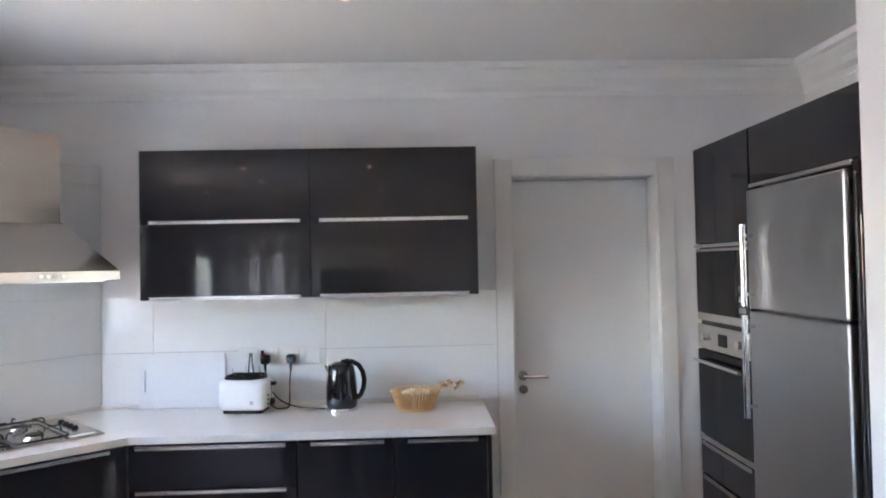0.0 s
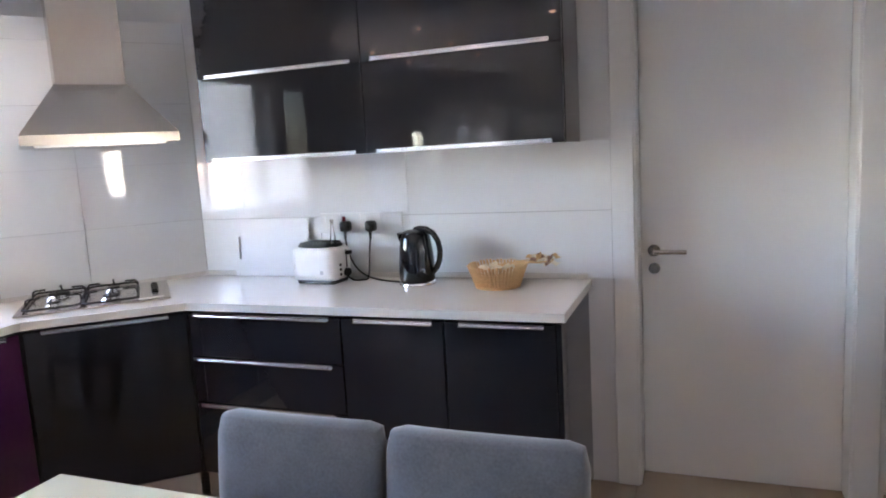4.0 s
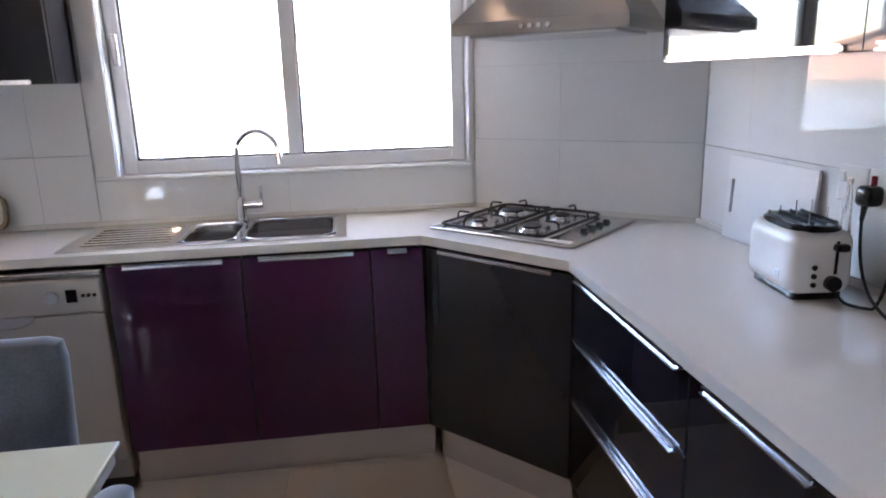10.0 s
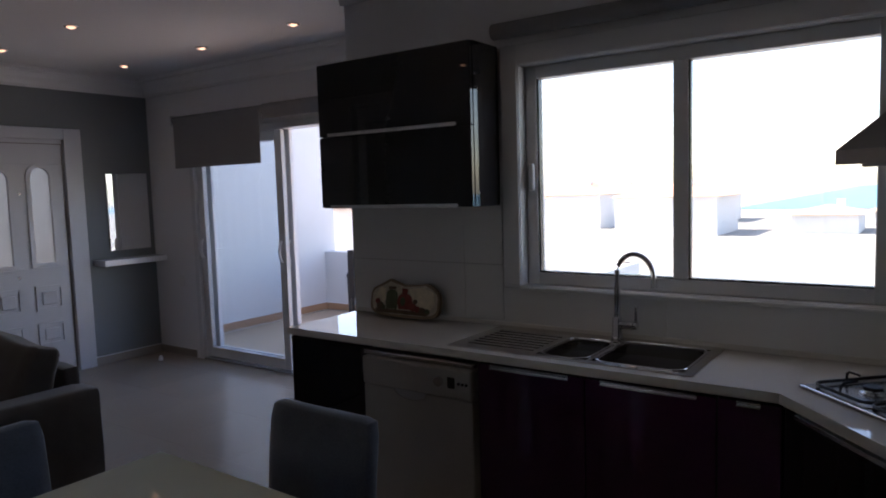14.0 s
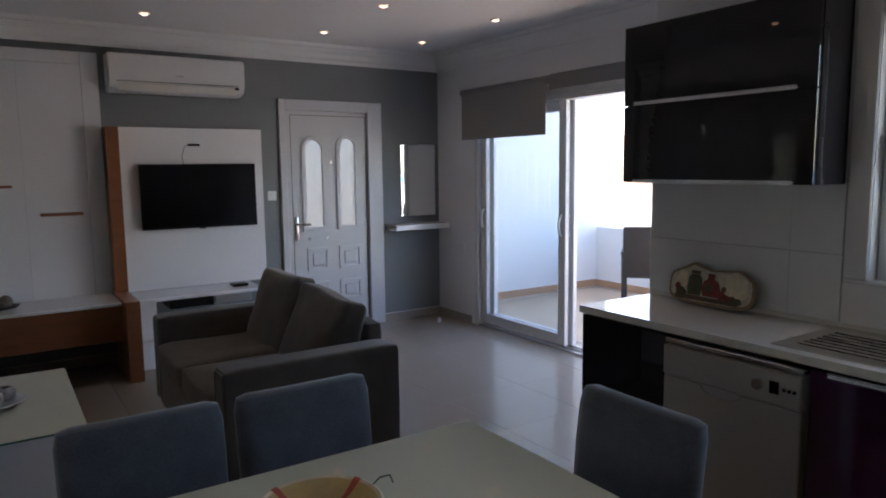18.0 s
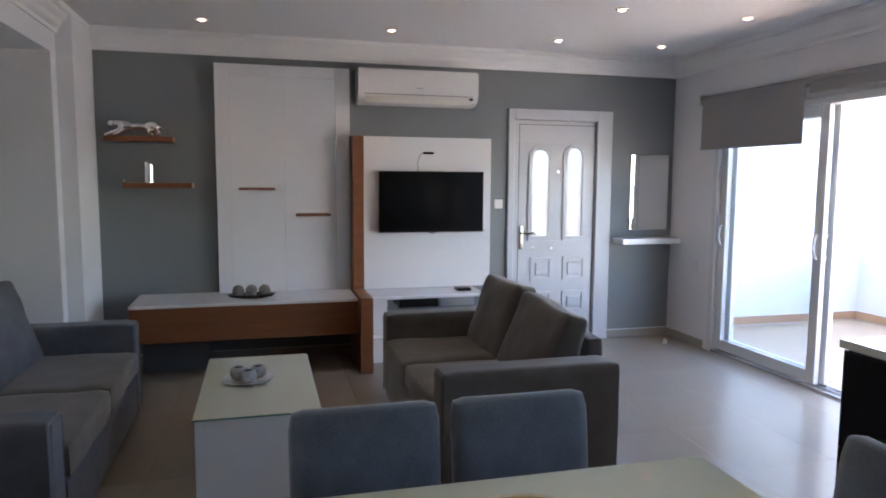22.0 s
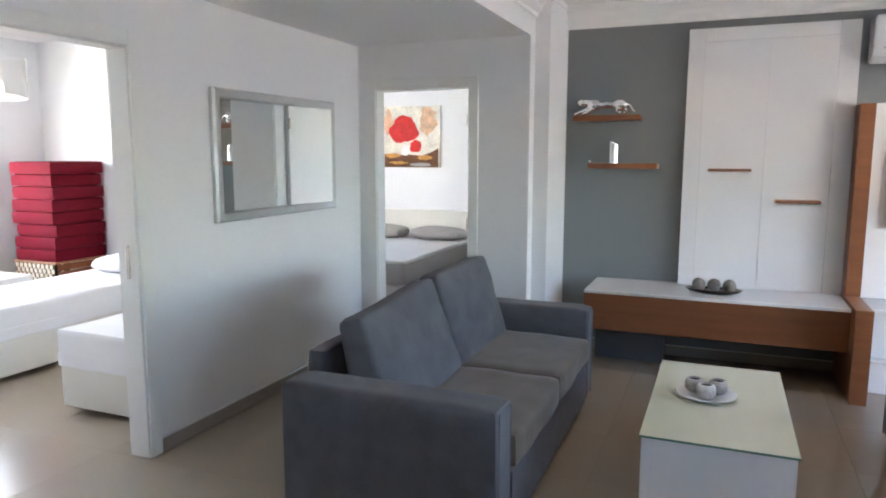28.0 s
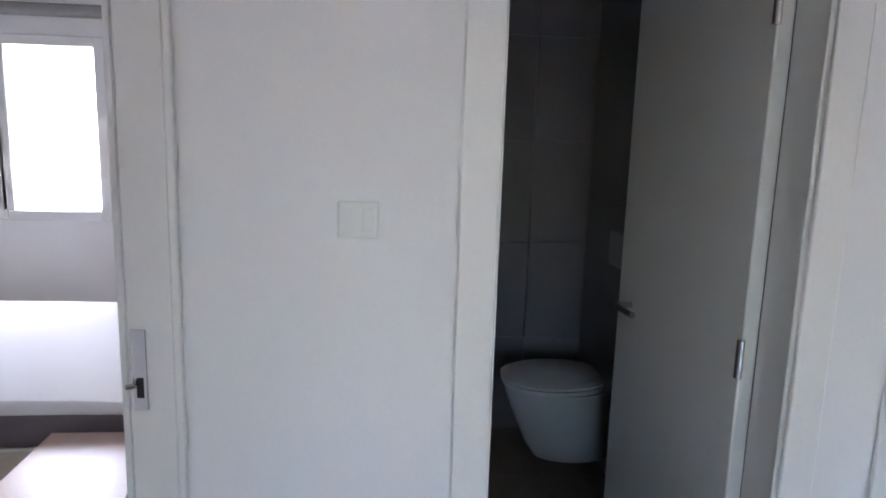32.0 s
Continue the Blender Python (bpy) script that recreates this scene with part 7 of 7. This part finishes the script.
# ---- balcony furniture ----
def rattan_chair(x, y, r):
    c = thing("rattan_armchair", label="black woven rattan balcony armchair", category="chair", group="balcony chairs")
    part("seat", rounded(-0.27, 0.27, -0.27, 0.27, 0.36, 0.42, 0.02, 0.0, 4), RATTAN, c)
    part("cushion", rounded(-0.25, 0.25, -0.26, 0.24, 0.42, 0.48, 0.025, 0.004, 5), LINEN_GREY, c, "pale seat cushion", True)
    bm = rounded(-0.28, 0.28, -0.025, 0.025, 0.40, 0.92, 0.02, 0.0, 5)
    for v in bm.verts:
        v.co.y += 0.25 + 0.18 * (v.co.z - 0.4)
    part("backrest", bm, RATTAN, c, "", True)
    for sx in (-1, 1):
        part("arm", rounded(sx * 0.28 - 0.025, sx * 0.28 + 0.025, -0.26, 0.28, 0.60, 0.65, 0.015, 0.0, 3), RATTAN, c)
        for y0 in (-0.25, 0.25):
            part("leg", tube((sx * 0.27, y0, 0), (sx * 0.28, y0, 0.62), 0.018, 8), RATTAN, c)
    c.matrix_basis = pose(x, y, -0.012, 0, 0, r)
    return c


rattan_chair(-5.18, -1.20, -51)
rattan_chair(-5.22, 0.35, 120)
gt = thing("balcony_table", (-4.6, -0.05, 0), "pale round balcony table", "table")
part("tabletop", lathe([(0.0, 0.70), (0.42, 0.70), (0.43, 0.715), (0.42, 0.73), (0, 0.73)], 40, (-4.55, 0.05, -0.012)), PLASTIC_W, gt, "", True)
part("column", tube((-4.55, 0.05, 0.0), (-4.55, 0.05, 0.69), 0.035, 16), RATTAN, gt)
part("foot", lathe([(0.26, 0.0), (0.25, 0.02), (0.04, 0.05), (0, 0.05)], 30, (-4.55, 0.05, -0.011)), RATTAN, gt)
btl = thing("bottle", (-4.62, -0.12, 0.72), "small dark bottle on the balcony table", "bottle")
part("body", lathe([(0, 0), (0.03, 0), (0.03, 0.13), (0.012, 0.17), (0.012, 0.21), (0, 0.21)], 20, (-4.62, -0.12, 0.719)), SCREEN, btl, "", True)


# ---- pieces: floor and wall tiles ----
def tile_mesh(name, sx, sy, t, mat, ch=0.0025):
    """A tile lying flat, its top edge chamfered, centred on its own origin."""
    hx, hy = sx / 2, sy / 2
    v = [(-hx, -hy, -t), (hx, -hy, -t), (hx, hy, -t), (-hx, hy, -t), (-hx, -hy, -ch), (hx, -hy, -ch), (hx, hy, -ch), (-hx, hy, -ch), (-hx + ch, -hy + ch, 0), (hx - ch, -hy + ch, 0), (hx - ch, hy - ch, 0), (-hx + ch, hy - ch, 0)]
    f = [(8, 9, 10, 11)] + [(k, (k + 1) % 4, 4 + (k + 1) % 4, 4 + k) for k in range(4)] + [(4 + k, 4 + (k + 1) % 4, 8 + (k + 1) % 4, 8 + k) for k in range(4)]
    me = bpy.data.meshes.new(name)
    me.from_pydata(v, [], f)
    me.materials.append(mat)
    return me


def put_tile(name, me, parent, m):
    ob = new(name, me)
    ob.parent = parent
    ob.matrix_basis = m
    return ob


bm = box(XL - 0.2, 7.3, -4.8, 6.4, -0.12, -0.006)
floor = single("floor", bm, GROUT, "large beige polished porcelain floor tiles with fine joints", "floor", kind="structure")
TS = 0.60
full = tile_mesh("floor_tile", TS - 0.001, TS - 0.001, 0.008, FLOOR_TILE, 0.0004)
ix0, ix1 = int((XL - 0.05) // TS), int(7.2 // TS)
far = bmesh.new()
for i in range(ix0, ix1 + 1):
    for j in range(int(-4.7 // TS), int(6.3 // TS) + 1):
        cx, cy = (i + 0.5) * TS + 0.1, (j + 0.5) * TS + 0.05
        if cx > XL + 0.2 and cx < 3.8 and -2.3 < cy < 4.7 and not (cx < -2.25 and cy > 1.6):
            put_tile("floor_tile", full, floor, Matrix.Translation((cx, cy, 0)))
        elif cx > 1.8 or (cx > XL - 0.1 and -2.3 < cy < 1.6):
            add_box(far, cx - TS / 2 + 0.0008, cx + TS / 2 - 0.0008, cy - TS / 2 + 0.0008, cy + TS / 2 - 0.0008, -0.008, 0.0)
fo = new("floor_tiles_beyond", finish(far, "floor_tiles_beyond", FLOOR_TILE))
fo.parent = floor
tagged(fo, kind="stuff")

backs = thing("wall_tiles", label="large glossy white wall tiles above the worktop", category="wall tiles", kind="structure")


def wall_tile(x, y, z, w, h, face):
    me = tile_mesh("wall_tile", w - 0.0014, h - 0.0014, 0.009, WHITE_TILE, 0.0005)
    put_tile("wall_tile", me, backs, Matrix.Translation((x, y, z)) @ face)


FN = Matrix(((1, 0, 0, 0), (0, 0, -1, 0), (0, 1, 0, 0), (0, 0, 0, 1)))
FW = Matrix(((0, 0, 1, 0), (1, 0, 0, 0), (0, 1, 0, 0), (0, 0, 0, 1)))
part("grout_bed", box(-1.44, 0.70, YN - 0.004, YN - 0.0005, 0.90, 1.472), TILE_GROUT, backs)
part("grout_bed", box(XW + 0.0005, XW + 0.004, 1.432, 2.355, 0.90, 1.47), TILE_GROUT, backs)
part("grout_bed", box(XW + 0.0005, XW + 0.004, 2.356, 3.87, 0.90, 1.083), TILE_GROUT, backs)
for z, h in ((1.042, 0.285), (1.329, 0.285)):
    for x0, x1 in ((-1.435, -1.17), (-1.17, -0.28), (-0.28, 0.62)):
        wall_tile((x0 + x1) / 2, YN - 0.012, z, x1 - x0, h, FN)
    wall_tile(0.665, YN - 0.018, z, 0.088, h, FN)
    wall_tile(XW + 0.012, 1.79, z, 0.71, h, FW)
    wall_tile(XW + 0.012, 2.25, z, 0.21, h, FW)
for y0, y1 in ((2.357, 3.10), (3.10, 3.868)):
    wall_tile(XW + 0.012, (y0 + y1) / 2, 0.991, y1 - y0, 0.18, FW)
dd = Vector((0.56, 0.74, 0)).normalized()
nn = Vector((dd.y, -dd.x, 0))
P0, PL = Vector((-2.0, 3.88, 0)), 0.928
FD = Matrix(((dd.x, 0, nn.x, 0), (dd.y, 0, nn.y, 0), (0, 1, 0, 0), (0, 0, 0, 1)))
gm = Matrix(((dd.x, -nn.x, 0, P0.x), (dd.y, -nn.y, 0, P0.y), (0, 0, 1, 0), (0, 0, 0, 1)))
part("grout_bed", turned(box(0.005, PL - 0.005, -0.004, -0.0005, 0.90, 2.158), gm), TILE_GROUT, backs)
zz = [0.90, 1.19, 1.48, 1.77, 2.06, 2.158]
for za, zb in zip(zz, zz[1:]):
    for s0, s1 in ((0.01, 0.38), (0.38, PL - 0.01)):
        c0 = P0 + dd * (s0 + s1) / 2 + nn * 0.012
        wall_tile(c0.x, c0.y, (za + zb) / 2, s1 - s0, zb - za, FD)
bt = thing("bathroom_tiles", label="large dark grey bathroom wall tiles", category="wall tiles", kind="structure")
for j in range(5):
    for k in range(5):
        me = tile_mesh("bath_tile", 0.287, 0.487, 0.008, BATH_TILE, 0.0015)
        put_tile("bath_tile", me, bt, Matrix.Translation((5.392, 1.718 + 0.29 * j, 0.245 + 0.49 * k)) @ Matrix(((0, 0, -1, 0), (1, 0, 0, 0), (0, 1, 0, 0), (0, 0, 0, 1))))
